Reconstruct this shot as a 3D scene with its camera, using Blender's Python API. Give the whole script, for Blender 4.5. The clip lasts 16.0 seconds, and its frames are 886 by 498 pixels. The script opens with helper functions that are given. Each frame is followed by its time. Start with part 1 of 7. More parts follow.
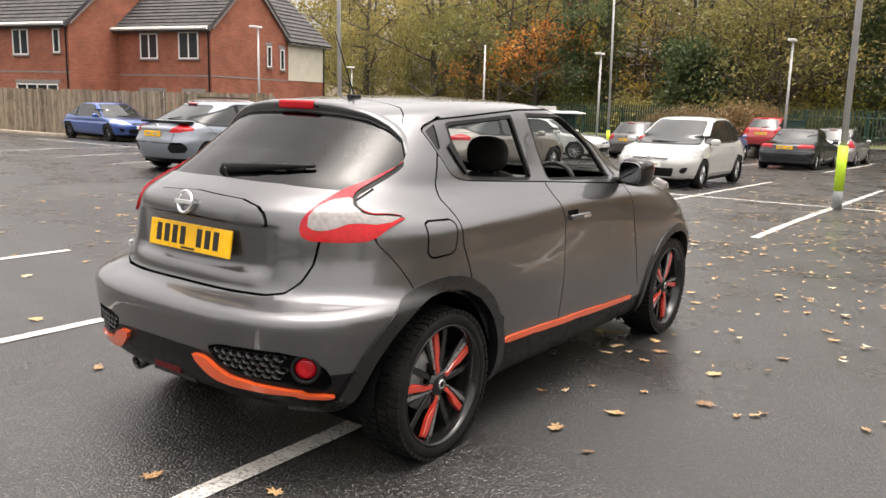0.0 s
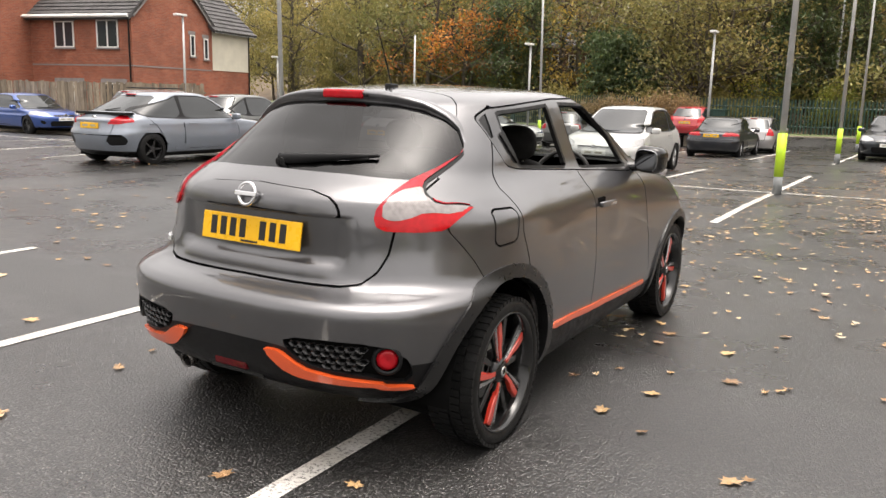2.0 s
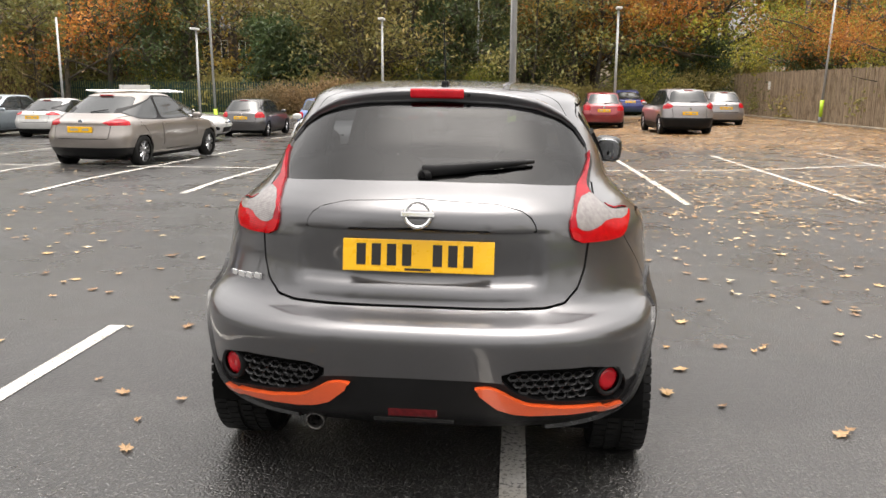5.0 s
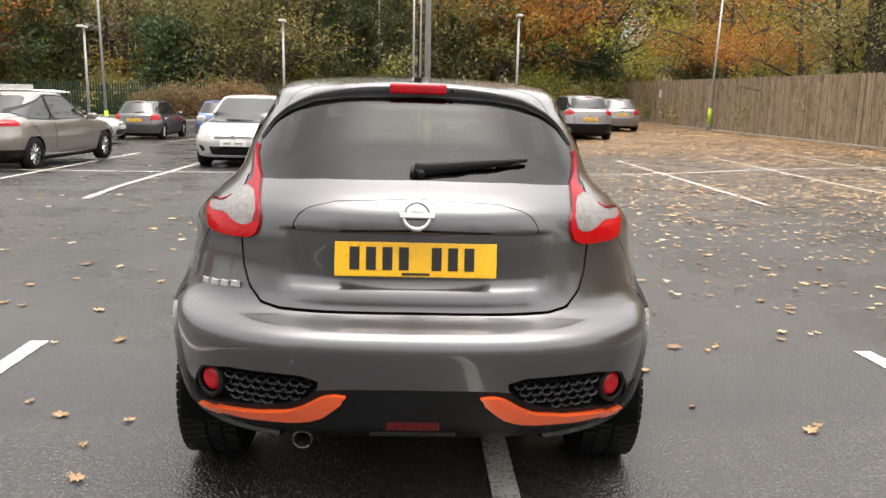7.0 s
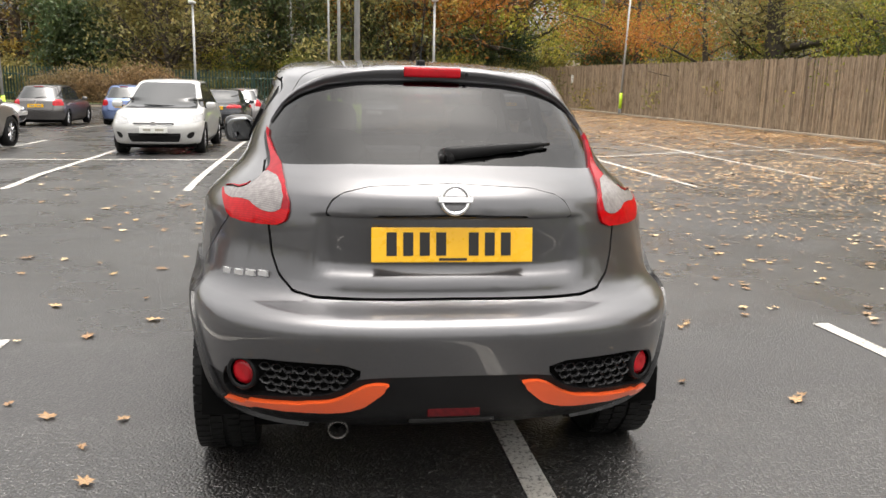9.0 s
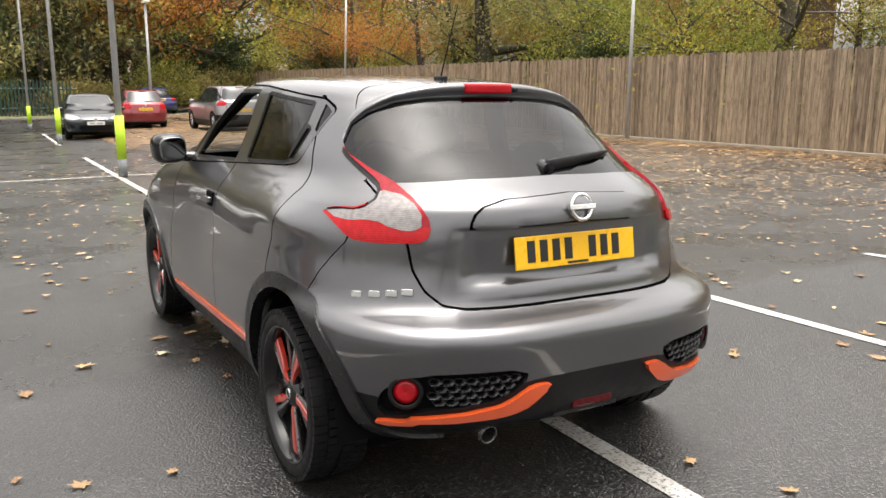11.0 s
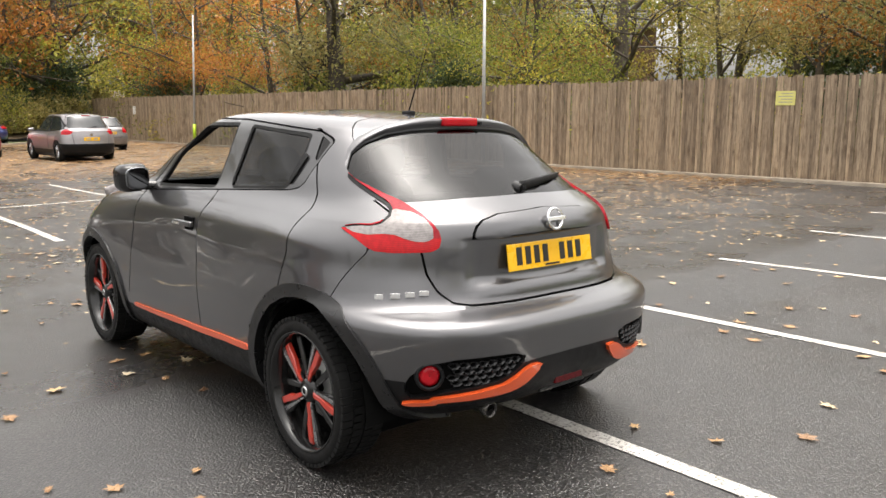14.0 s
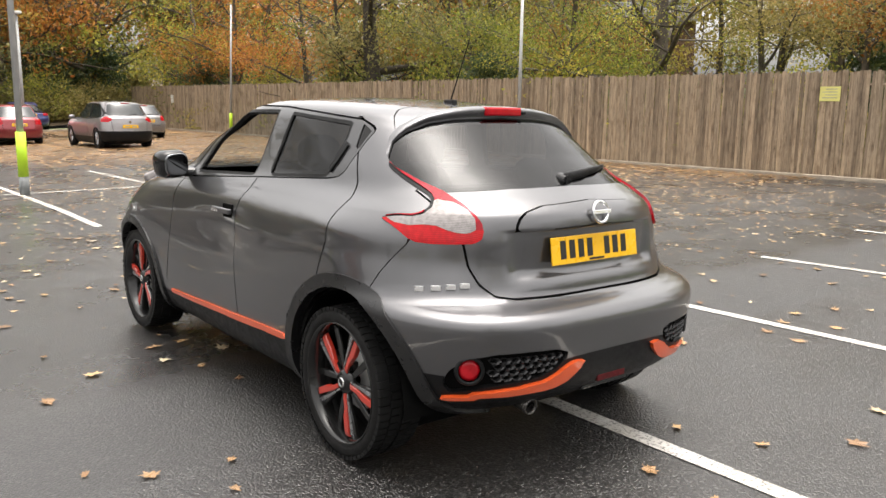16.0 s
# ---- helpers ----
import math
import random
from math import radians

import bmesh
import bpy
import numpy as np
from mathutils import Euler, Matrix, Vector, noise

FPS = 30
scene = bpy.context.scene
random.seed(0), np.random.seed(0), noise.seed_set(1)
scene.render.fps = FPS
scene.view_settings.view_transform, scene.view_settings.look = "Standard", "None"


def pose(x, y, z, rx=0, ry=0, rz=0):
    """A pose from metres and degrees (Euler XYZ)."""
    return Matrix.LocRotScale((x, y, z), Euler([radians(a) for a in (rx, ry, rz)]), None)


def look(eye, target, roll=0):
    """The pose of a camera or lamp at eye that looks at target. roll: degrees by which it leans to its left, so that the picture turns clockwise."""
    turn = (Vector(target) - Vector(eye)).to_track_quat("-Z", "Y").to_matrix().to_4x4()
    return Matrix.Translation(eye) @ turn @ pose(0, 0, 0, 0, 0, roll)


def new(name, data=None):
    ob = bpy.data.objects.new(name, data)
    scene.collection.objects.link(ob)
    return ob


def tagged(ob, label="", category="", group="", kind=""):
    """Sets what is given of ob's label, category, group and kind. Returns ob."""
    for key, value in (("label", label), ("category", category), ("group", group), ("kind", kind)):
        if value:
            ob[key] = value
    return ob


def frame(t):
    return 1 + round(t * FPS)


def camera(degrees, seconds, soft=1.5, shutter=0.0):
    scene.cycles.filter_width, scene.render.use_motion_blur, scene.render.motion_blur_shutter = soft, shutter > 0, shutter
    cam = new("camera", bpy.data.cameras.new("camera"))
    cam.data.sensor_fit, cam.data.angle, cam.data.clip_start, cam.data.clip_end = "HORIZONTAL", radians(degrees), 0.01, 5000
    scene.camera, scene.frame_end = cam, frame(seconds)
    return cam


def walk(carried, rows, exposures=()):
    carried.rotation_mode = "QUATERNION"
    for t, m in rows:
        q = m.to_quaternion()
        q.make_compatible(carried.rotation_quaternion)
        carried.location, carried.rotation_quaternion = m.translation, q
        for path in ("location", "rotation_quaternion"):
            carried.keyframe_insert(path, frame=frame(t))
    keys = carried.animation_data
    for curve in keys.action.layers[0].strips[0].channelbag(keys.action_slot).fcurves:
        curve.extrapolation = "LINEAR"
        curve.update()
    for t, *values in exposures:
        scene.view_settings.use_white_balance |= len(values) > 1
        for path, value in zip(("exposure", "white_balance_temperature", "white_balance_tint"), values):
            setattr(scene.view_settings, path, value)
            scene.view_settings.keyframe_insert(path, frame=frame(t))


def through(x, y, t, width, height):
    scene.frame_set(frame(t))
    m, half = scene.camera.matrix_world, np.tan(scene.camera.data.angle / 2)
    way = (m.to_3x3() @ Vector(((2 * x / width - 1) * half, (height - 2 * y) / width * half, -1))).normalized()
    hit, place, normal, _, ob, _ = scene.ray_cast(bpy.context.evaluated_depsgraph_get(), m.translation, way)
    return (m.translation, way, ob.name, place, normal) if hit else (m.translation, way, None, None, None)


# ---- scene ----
cam = camera(57.7, 16.0, soft=1.5)
PATH = [
    (0, (2.736, -2.616, 1.474), (1.579, -1.024, 1.119), 1.5),
    (0.5, (2.728, -2.605, 1.465), (1.587, -1.002, 1.108), 1.4),
    (1, (2.704, -2.609, 1.462), (1.585, -0.992, 1.097), 1.6),
    (1.5, (2.522, -2.779, 1.463), (1.466, -1.122, 1.09), 1.7),
    (2, (2.261, -2.947, 1.454), (1.268, -1.252, 1.081), 1.4),
    (2.5, (1.902, -3.052, 1.458), (0.967, -1.325, 1.081), 1.3),
    (3, (1.554, -3.201, 1.467), (0.711, -1.428, 1.086), 1.1),
    (3.5, (1.227, -3.362, 1.521), (0.577, -1.511, 1.13), 0.7),
    (4, (0.866, -3.357, 1.515), (0.401, -1.455, 1.108), 0.3),
    (6.5, (0.012, -3.15, 1.44), (0.07, -1.186, 1.065), 1.0),
    (7, (-0.007, -3.144, 1.44), (0.072, -1.182, 1.061), 1.1),
    (7.5, (-0.018, -3.144, 1.441), (0.078, -1.184, 1.055), 1.3),
    (8, (-0.03, -3.136, 1.437), (0.097, -1.179, 1.043), 1.4),
    (8.5, (-0.122, -3.128, 1.433), (0.072, -1.179, 1.03), 1.3),
    (9, (-0.405, -3.094, 1.427), (-0.107, -1.16, 1.017), 1.2),
    (11.5, (-2.063, -2.721, 1.47), (-0.947, -1.106, 1.088), 0.4),
    (12, (-2.326, -2.71, 1.475), (-1.109, -1.165, 1.11), 0.8),
    (12.5, (-2.463, -2.803, 1.477), (-1.21, -1.284, 1.126), 0.8),
    (13, (-2.527, -2.853, 1.489), (-1.254, -1.348, 1.152), 0.5),
    (13.5, (-2.549, -2.867, 1.495), (-1.266, -1.369, 1.162), 0.2),
    (14, (-2.533, -2.864, 1.492), (-1.245, -1.37, 1.161), 0.1),
    (14.5, (-2.531, -2.863, 1.488), (-1.242, -1.371, 1.155), -0.0),
    (15, (-2.539, -2.872, 1.491), (-1.258, -1.374, 1.153), 0.1),
    (15.5, (-2.53, -2.862, 1.489), (-1.27, -1.347, 1.146), 0.4),
    (16, (-2.521, -2.786, 1.477), (-1.295, -1.245, 1.127), 0.8),
]
walk(cam, [(t, look(eye, target, roll)) for t, eye, target, roll in PATH],
     [(0, 0.60, 6650, 12.5), (3.5, 0.60, 6600, 12), (7, 0.60, 6500, 10.5), (9, 0.60, 6500, 10.5), (11.5, 0.67, 6500, 10.5), (16, 0.67, 6500, 10.5)])

# ---- light: an overcast autumn sky ----
world = bpy.data.worlds.new("overcast_sky")
scene.world = world
world.use_nodes = True
wn = world.node_tree
sky = wn.nodes.new("ShaderNodeTexSky")
sky.sky_type, sky.sun_disc = "NISHITA", False
sky.sun_elevation, sky.sun_rotation = radians(85), radians(81)
sky.air_density, sky.dust_density, sky.ozone_density = 1.0, 6.0, 0.6
grey = wn.nodes.new("ShaderNodeHueSaturation")
grey.inputs["Saturation"].default_value = 0.12
grey.inputs["Value"].default_value = 1.0
wn.links.new(sky.outputs[0], grey.inputs["Color"])
# cloud cover: brightest round the hidden sun, dimmest low down on the other side
tcw = wn.nodes.new("ShaderNodeTexCoord")
sepw = wn.nodes.new("ShaderNodeVectorMath")
sepw.operation = "DOT_PRODUCT"
sepw.inputs[1].default_value = (0.24, 0.08, 0.967)
rise = wn.nodes.new("ShaderNodeMapRange")
rise.inputs["From Min"].default_value, rise.inputs["From Max"].default_value = -0.30, 1.0
rise.inputs["To Min"].default_value, rise.inputs["To Max"].default_value = 1.35, 2.0
cloud = wn.nodes.new("ShaderNodeTexNoise")
cloud.inputs["Scale"].default_value, cloud.inputs["Detail"].default_value = 2.2, 5.0
soft = wn.nodes.new("ShaderNodeMapRange")
soft.inputs["From Min"].default_value, soft.inputs["From Max"].default_value = 0.3, 0.7
soft.inputs["To Min"].default_value, soft.inputs["To Max"].default_value = 0.75, 1.25
lift = wn.nodes.new("ShaderNodeMath")
lift.operation = "MULTIPLY"
over = wn.nodes.new("ShaderNodeVectorMath")
over.operation = "SCALE"
wn.links.new(tcw.outputs["Generated"], sepw.inputs[0])
wn.links.new(tcw.outputs["Generated"], cloud.inputs["Vector"])
wn.links.new(sepw.outputs["Value"], rise.inputs["Value"])
wn.links.new(cloud.outputs[0], soft.inputs["Value"])
wn.links.new(rise.outputs[0], lift.inputs[0])
wn.links.new(soft.outputs[0], lift.inputs[1])
wn.links.new(grey.outputs[0], over.inputs[0])
wn.links.new(lift.outputs[0], over.inputs["Scale"])
warm = wn.nodes.new("ShaderNodeVectorMath")
warm.operation = "MULTIPLY"
warm.inputs[1].default_value = (1.035, 1.0, 0.95)
wn.links.new(over.outputs[0], warm.inputs[0])
wn.links.new(warm.outputs[0], wn.nodes["Background"].inputs[0])
wn.nodes["Background"].inputs[1].default_value = 0.15
sun = new("sun", bpy.data.lights.new("sun", "SUN"))
sun.data.energy, sun.data.angle, sun.data.color = 0.55, radians(150), (1.0, 0.97, 0.93)
sun.matrix_world = pose(0, 0, 30, 0, 5, 9)

# ---- materials ----
def nodes_of(name):
    m = bpy.data.materials.new(name)
    m.use_nodes = True
    t = m.node_tree
    return m, t, t.nodes["Principled BSDF"]


def noise_node(t, scale, detail=4.0, rough=0.55, coord="Object", vec=None):
    n = t.nodes.new("ShaderNodeTexNoise")
    n.inputs["Scale"].default_value, n.inputs["Detail"].default_value, n.inputs["Roughness"].default_value = scale, detail, rough
    if vec is None:
        c = t.nodes.new("ShaderNodeTexCoord")
        vec = c.outputs[coord]
    t.links.new(vec, n.inputs["Vector"])
    return n


def ramp(t, source, stops):
    r = t.nodes.new("ShaderNodeValToRGB")
    while len(r.color_ramp.elements) < len(stops):
        r.color_ramp.elements.new(0.5)
    for e, (p, c) in zip(r.color_ramp.elements, stops):
        e.position, e.color = p, (*c, 1) if len(c) == 3 else c
    t.links.new(source, r.inputs[0])
    return r


def grey3(v):
    return (v, v, v)


def mixed(t, a, b, fac, kind="MIX"):
    m = t.nodes.new("ShaderNodeMix")
    m.data_type, m.blend_type = "RGBA", kind
    for sock, val in ((m.inputs[6], a), (m.inputs[7], b), (m.inputs[0], fac)):
        if hasattr(val, "is_linked"):
            t.links.new(val, sock)
        elif isinstance(val, (int, float)):
            sock.default_value = val
        else:
            sock.default_value = (*val, 1)
    return m.outputs[2]


def bumped(t, b, height, strength=0.3, dist=0.01):
    n = t.nodes.new("ShaderNodeBump")
    n.inputs["Strength"].default_value, n.inputs["Distance"].default_value = strength, dist
    t.links.new(height, n.inputs["Height"])
    t.links.new(n.outputs[0], b.inputs["Normal"])


def simple(name, colour, rough=0.5, metal=0.0, vary=0.2, scale=6.0, fine=0.0, fscale=180.0, coat=0.0, by_object=0.0, rvar=0.1, spec=0.5):
    """A surface with soft stains, grain and an uneven gloss."""
    m, t, b = nodes_of(name)
    big = noise_node(t, scale)
    dark = tuple(c * (1 - vary) for c in colour)
    light = tuple(min(1, c * (1 + vary)) for c in colour)
    col = ramp(t, big.outputs[0], [(0.3, dark), (0.7, light)]).outputs[0]
    if by_object:
        info = t.nodes.new("ShaderNodeObjectInfo")
        rnd = ramp(t, info.outputs["Random"], [(0, grey3(1 - by_object)), (1, grey3(1 + by_object))])
        col = mixed(t, col, rnd.outputs[0], 1.0, "MULTIPLY")
    t.links.new(col, b.inputs["Base Color"])
    r = ramp(t, noise_node(t, scale * 3.1).outputs[0], [(0.3, grey3(max(0.02, rough - rvar))), (0.7, grey3(min(1, rough + rvar)))])
    t.links.new(r.outputs[0], b.inputs["Roughness"])
    b.inputs["Metallic"].default_value = metal
    b.inputs["Coat Weight"].default_value = coat
    b.inputs["Coat Roughness"].default_value = 0.04
    b.inputs["Specular IOR Level"].default_value = spec
    if fine:
        bumped(t, b, noise_node(t, fscale, 3).outputs[0], fine, 0.004)
    return m


def asphalt():
    """Damp asphalt laid in lanes: open-grained chippings near the bay mouths, a darker seam, closer and glossier beyond."""
    m, t, b = nodes_of("wet_asphalt")
    tc = t.nodes.new("ShaderNodeTexCoord")
    where = tc.outputs["Object"]
    sep = t.nodes.new("ShaderNodeSeparateXYZ")
    t.links.new(where, sep.inputs[0])
    wander = noise_node(t, 1.1, 4, 0.6, vec=where)
    shift = t.nodes.new("ShaderNodeMath")
    shift.operation, shift.inputs[1].default_value = "MULTIPLY_ADD", 0.35
    t.links.new(wander.outputs[0], shift.inputs[0])
    t.links.new(sep.outputs["Y"], shift.inputs[2])
    lane = t.nodes.new("ShaderNodeMapRange")
    lane.inputs["From Min"].default_value, lane.inputs["From Max"].default_value = -3.83, 8.17
    t.links.new(shift.outputs[0], lane.inputs["Value"])
    seam = ramp(t, lane.outputs[0], [(0.345, grey3(0)), (0.362, grey3(1)), (0.425, grey3(0.8)), (0.455, grey3(0))])
    close = ramp(t, lane.outputs[0], [(0.425, grey3(0)), (0.465, grey3(0.85)), (0.62, grey3(0.7)), (0.70, grey3(0.45)), (0.76, grey3(0.85))])
    grain = noise_node(t, 95, 3, 0.7, vec=where)
    stones = t.nodes.new("ShaderNodeTexVoronoi")
    stones.inputs["Scale"].default_value = 92
    t.links.new(where, stones.inputs["Vector"])
    patch = noise_node(t, 0.35, 5, 0.6, vec=where)
    damp = noise_node(t, 0.9, 6, 0.65, vec=where)
    base = ramp(t, grain.outputs[0], [(0.34, (0.004, 0.004, 0.0043)), (0.66, (0.035, 0.0335, 0.0318))])
    tint = ramp(t, patch.outputs[0], [(0.35, grey3(0.55)), (0.65, grey3(1.15))])
    col = mixed(t, base.outputs[0], tint.outputs[0], 1.0, "MULTIPLY")
    stone = ramp(t, stones.outputs["Color"], [(0.15, grey3(0.45)), (0.5, grey3(0.9)), (0.70, grey3(1.7)), (0.85, grey3(3.4))])
    col = mixed(t, col, mixed(t, stone.outputs[0], (1.1, 1.08, 1.06), close.outputs[0]), 1.0, "MULTIPLY")
    dark = ramp(t, seam.outputs[0], [(0, grey3(1)), (1, grey3(0.62))])
    t.links.new(mixed(t, col, dark.outputs[0], 1.0, "MULTIPLY"), b.inputs["Base Color"])
    wet = ramp(t, damp.outputs[0], [(0.36, grey3(0.27)), (0.62, grey3(0.44))])
    film = ramp(t, damp.outputs[0], [(0.34, grey3(0.20)), (0.64, grey3(0.36))])
    gloss = mixed(t, wet.outputs[0], film.outputs[0], close.outputs[0])
    t.links.new(mixed(t, gloss, grey3(0.5), seam.outputs[0]), b.inputs["Roughness"])
    flat = ramp(t, close.outputs[0], [(0, grey3(1)), (1, grey3(0.3))])
    round_off = ramp(t, stones.outputs["Distance"], [(0.0, grey3(1.0)), (0.45, grey3(0.75)), (0.8, grey3(0.0))])
    chips = mixed(t, stones.outputs["Color"], round_off.outputs[0], 1.0, "MULTIPLY")
    relief = mixed(t, chips, flat.outputs[0], 1.0, "MULTIPLY")
    bumped(t, b, relief, 0.7, 0.009)
    b.inputs["Specular IOR Level"].default_value = 0.92
    return m


def worn_line():
    m, t, b = nodes_of("worn_white_line_paint")
    n = noise_node(t, 60, 4, 0.7)
    big = noise_node(t, 3, 5, 0.6)
    col = ramp(t, n.outputs[0], [(0.36, (0.10, 0.098, 0.095)), (0.48, (0.50, 0.485, 0.455)), (0.8, (0.64, 0.63, 0.60))])
    dirt = ramp(t, big.outputs[0], [(0.3, (0.72, 0.68, 0.62)), (0.6, (1, 1, 1))])
    t.links.new(mixed(t, col.outputs[0], dirt.outputs[0], 1.0, "MULTIPLY"), b.inputs["Base Color"])
    b.inputs["Roughness"].default_value = 0.5
    bumped(t, b, n.outputs[0], 0.3, 0.004)
    return m


def paint(name, colour, metal=0.55, rough=0.32, dirt=0.0, drops=0.0, coat_ior=1.5):
    """Flake paint under a clear coat; drops adds beads of rain to the coat."""
    m, t, b = nodes_of(name)
    flake = noise_node(t, 900, 2, 0.6)
    dark = tuple(c * 0.82 for c in colour)
    light = tuple(min(1, c * 1.18) for c in colour)
    col = ramp(t, flake.outputs[0], [(0.35, dark), (0.65, light)]).outputs[0]
    film = noise_node(t, 2.2, 6, 0.65)
    if dirt:
        mask = ramp(t, film.outputs[0], [(0.45, grey3(0)), (0.8, grey3(dirt))])
        col = mixed(t, col, (0.16, 0.145, 0.125), mask.outputs[0])
    t.links.new(col, b.inputs["Base Color"])
    b.inputs["Metallic"].default_value, b.inputs["Roughness"].default_value = metal, rough
    b.inputs["Coat Weight"].default_value, b.inputs["Coat IOR"].default_value = 1.0, coat_ior
    wet = ramp(t, film.outputs[0], [(0.35, grey3(0.012)), (0.75, grey3(0.05))])
    t.links.new(wet.outputs[0], b.inputs["Coat Roughness"])
    if drops:
        tc = t.nodes.new("ShaderNodeTexCoord")
        bead = t.nodes.new("ShaderNodeTexVoronoi")
        bead.inputs["Scale"].default_value = 48
        t.links.new(tc.outputs["Object"], bead.inputs["Vector"])
        top = ramp(t, bead.outputs["Distance"], [(0.0, grey3(1)), (0.16, grey3(0.7)), (0.24, grey3(0))])
        some = ramp(t, bead.outputs["Color"], [(0.62, grey3(0)), (0.66, grey3(1))])
        n = t.nodes.new("ShaderNodeBump")
        n.inputs["Strength"].default_value, n.inputs["Distance"].default_value = drops, 0.004
        t.links.new(mixed(t, top.outputs[0], some.outputs[0], 1.0, "MULTIPLY"), n.inputs["Height"])
        t.links.new(n.outputs[0], b.inputs["Coat Normal"])
    return m


def thin_glass(name, tint, head_on=0.043, rough=0.015):
    """A thin pane: light goes straight through it, tinted, and it mirrors more at grazing angles."""
    m, t, b = nodes_of(name)
    t.nodes.remove(b)
    clear = t.nodes.new("ShaderNodeBsdfTransparent")
    shine = t.nodes.new("ShaderNodeBsdfGlossy")
    mixer = t.nodes.new("ShaderNodeMixShader")
    edge = t.nodes.new("ShaderNodeLayerWeight")
    rise5 = t.nodes.new("ShaderNodeMath")
    rise5.operation = "POWER"
    rise5.inputs[1].default_value = 5.0
    span = t.nodes.new("ShaderNodeMapRange")
    span.inputs["To Min"].default_value = head_on
    edge.inputs["Blend"].default_value = 0.5
    t.links.new(edge.outputs["Facing"], rise5.inputs[0])
    t.links.new(rise5.outputs[0], span.inputs["Value"])
    clear.inputs[0].default_value = (*tint, 1)
    shine.inputs["Roughness"].default_value = rough
    t.links.new(span.outputs[0], mixer.inputs[0])
    t.links.new(clear.outputs[0], mixer.inputs[1])
    t.links.new(shine.outputs[0], mixer.inputs[2])
    t.links.new(mixer.outputs[0], t.nodes["Material Output"].inputs["Surface"])
    return m


def bricks(name="red_brickwork", tone=(1.0, 1.0, 1.0)):
    """House brick: courses 75 mm high, fine enough at that distance to leave to the material."""
    m, t, b = nodes_of(name)
    tc = t.nodes.new("ShaderNodeTexCoord")
    sep = t.nodes.new("ShaderNodeSeparateXYZ")
    add = t.nodes.new("ShaderNodeMath")
    com = t.nodes.new("ShaderNodeCombineXYZ")
    t.links.new(tc.outputs["Object"], sep.inputs[0])
    t.links.new(sep.outputs["X"], add.inputs[0])
    t.links.new(sep.outputs["Y"], add.inputs[1])
    t.links.new(add.outputs[0], com.inputs["X"])
    t.links.new(sep.outputs["Z"], com.inputs["Y"])
    k = t.nodes.new("ShaderNodeTexBrick")
    k.inputs["Scale"].default_value = 1.0
    k.inputs["Brick Width"].default_value, k.inputs["Row Height"].default_value, k.inputs["Mortar Size"].default_value = 0.225, 0.075, 0.005
    k.inputs["Color1"].default_value = (0.34 * tone[0], 0.105 * tone[1], 0.055 * tone[2], 1)
    k.inputs["Color2"].default_value = (0.25 * tone[0], 0.075 * tone[1], 0.042 * tone[2], 1)
    k.inputs["Mortar"].default_value = (0.30, 0.19, 0.14, 1)
    t.links.new(com.outputs[0], k.inputs["Vector"])
    stain = ramp(t, noise_node(t, 0.8, 6, 0.65).outputs[0], [(0.3, grey3(0.72)), (0.65, grey3(1.1))])
    t.links.new(mixed(t, k.outputs["Color"], stain.outputs[0], 1.0, "MULTIPLY"), b.inputs["Base Color"])
    b.inputs["Roughness"].default_value = 0.85
    bumped(t, b, k.outputs["Fac"], -0.4, 0.006)
    return m


def fence_wood(name, dark, light):
    m, t, b = nodes_of(name)
    tc = t.nodes.new("ShaderNodeTexCoord")
    mp = t.nodes.new("ShaderNodeMapping")
    mp.inputs["Scale"].default_value = (9, 9, 0.9)
    info = t.nodes.new("ShaderNodeObjectInfo")
    off = t.nodes.new("ShaderNodeVectorMath")
    off.operation = "ADD"
    sc = t.nodes.new("ShaderNodeMath")
    sc.operation = "MULTIPLY"
    sc.inputs[1].default_value = 57
    t.links.new(info.outputs["Random"], sc.inputs[0])
    t.links.new(tc.outputs["Object"], off.inputs[0])
    t.links.new(sc.outputs[0], off.inputs[1])
    t.links.new(off.outputs[0], mp.inputs[0])
    n = noise_node(t, 3.0, 6, 0.7, vec=mp.outputs[0])
    col = ramp(t, n.outputs[0], [(0.30, dark), (0.62, light)])
    geo = t.nodes.new("ShaderNodeNewGeometry")
    isl = ramp(t, geo.outputs["Random Per Island"], [(0, grey3(0.72)), (1, grey3(1.18))])
    rnd = ramp(t, info.outputs["Random"], [(0, (0.66, 0.63, 0.60)), (0.3, (0.98, 0.96, 0.93)), (0.75, (1.18, 1.16, 1.12)), (1, (1.45, 1.41, 1.34))])
    knots = noise_node(t, 2.6, 3, 0.5, vec=off.outputs[0])
    stain = ramp(t, knots.outputs[0], [(0.30, (0.66, 0.62, 0.58)), (0.46, (1, 1, 1))])
    c = mixed(t, col.outputs[0], rnd.outputs[0], 1.0, "MULTIPLY")
    c = mixed(t, c, isl.outputs[0], 1.0, "MULTIPLY")
    c = mixed(t, c, stain.outputs[0], 1.0, "MULTIPLY")
    t.links.new(c, b.inputs["Base Color"])
    b.inputs["Roughness"].default_value = 0.8
    bumped(t, b, n.outputs[0], 0.4, 0.005)
    return m


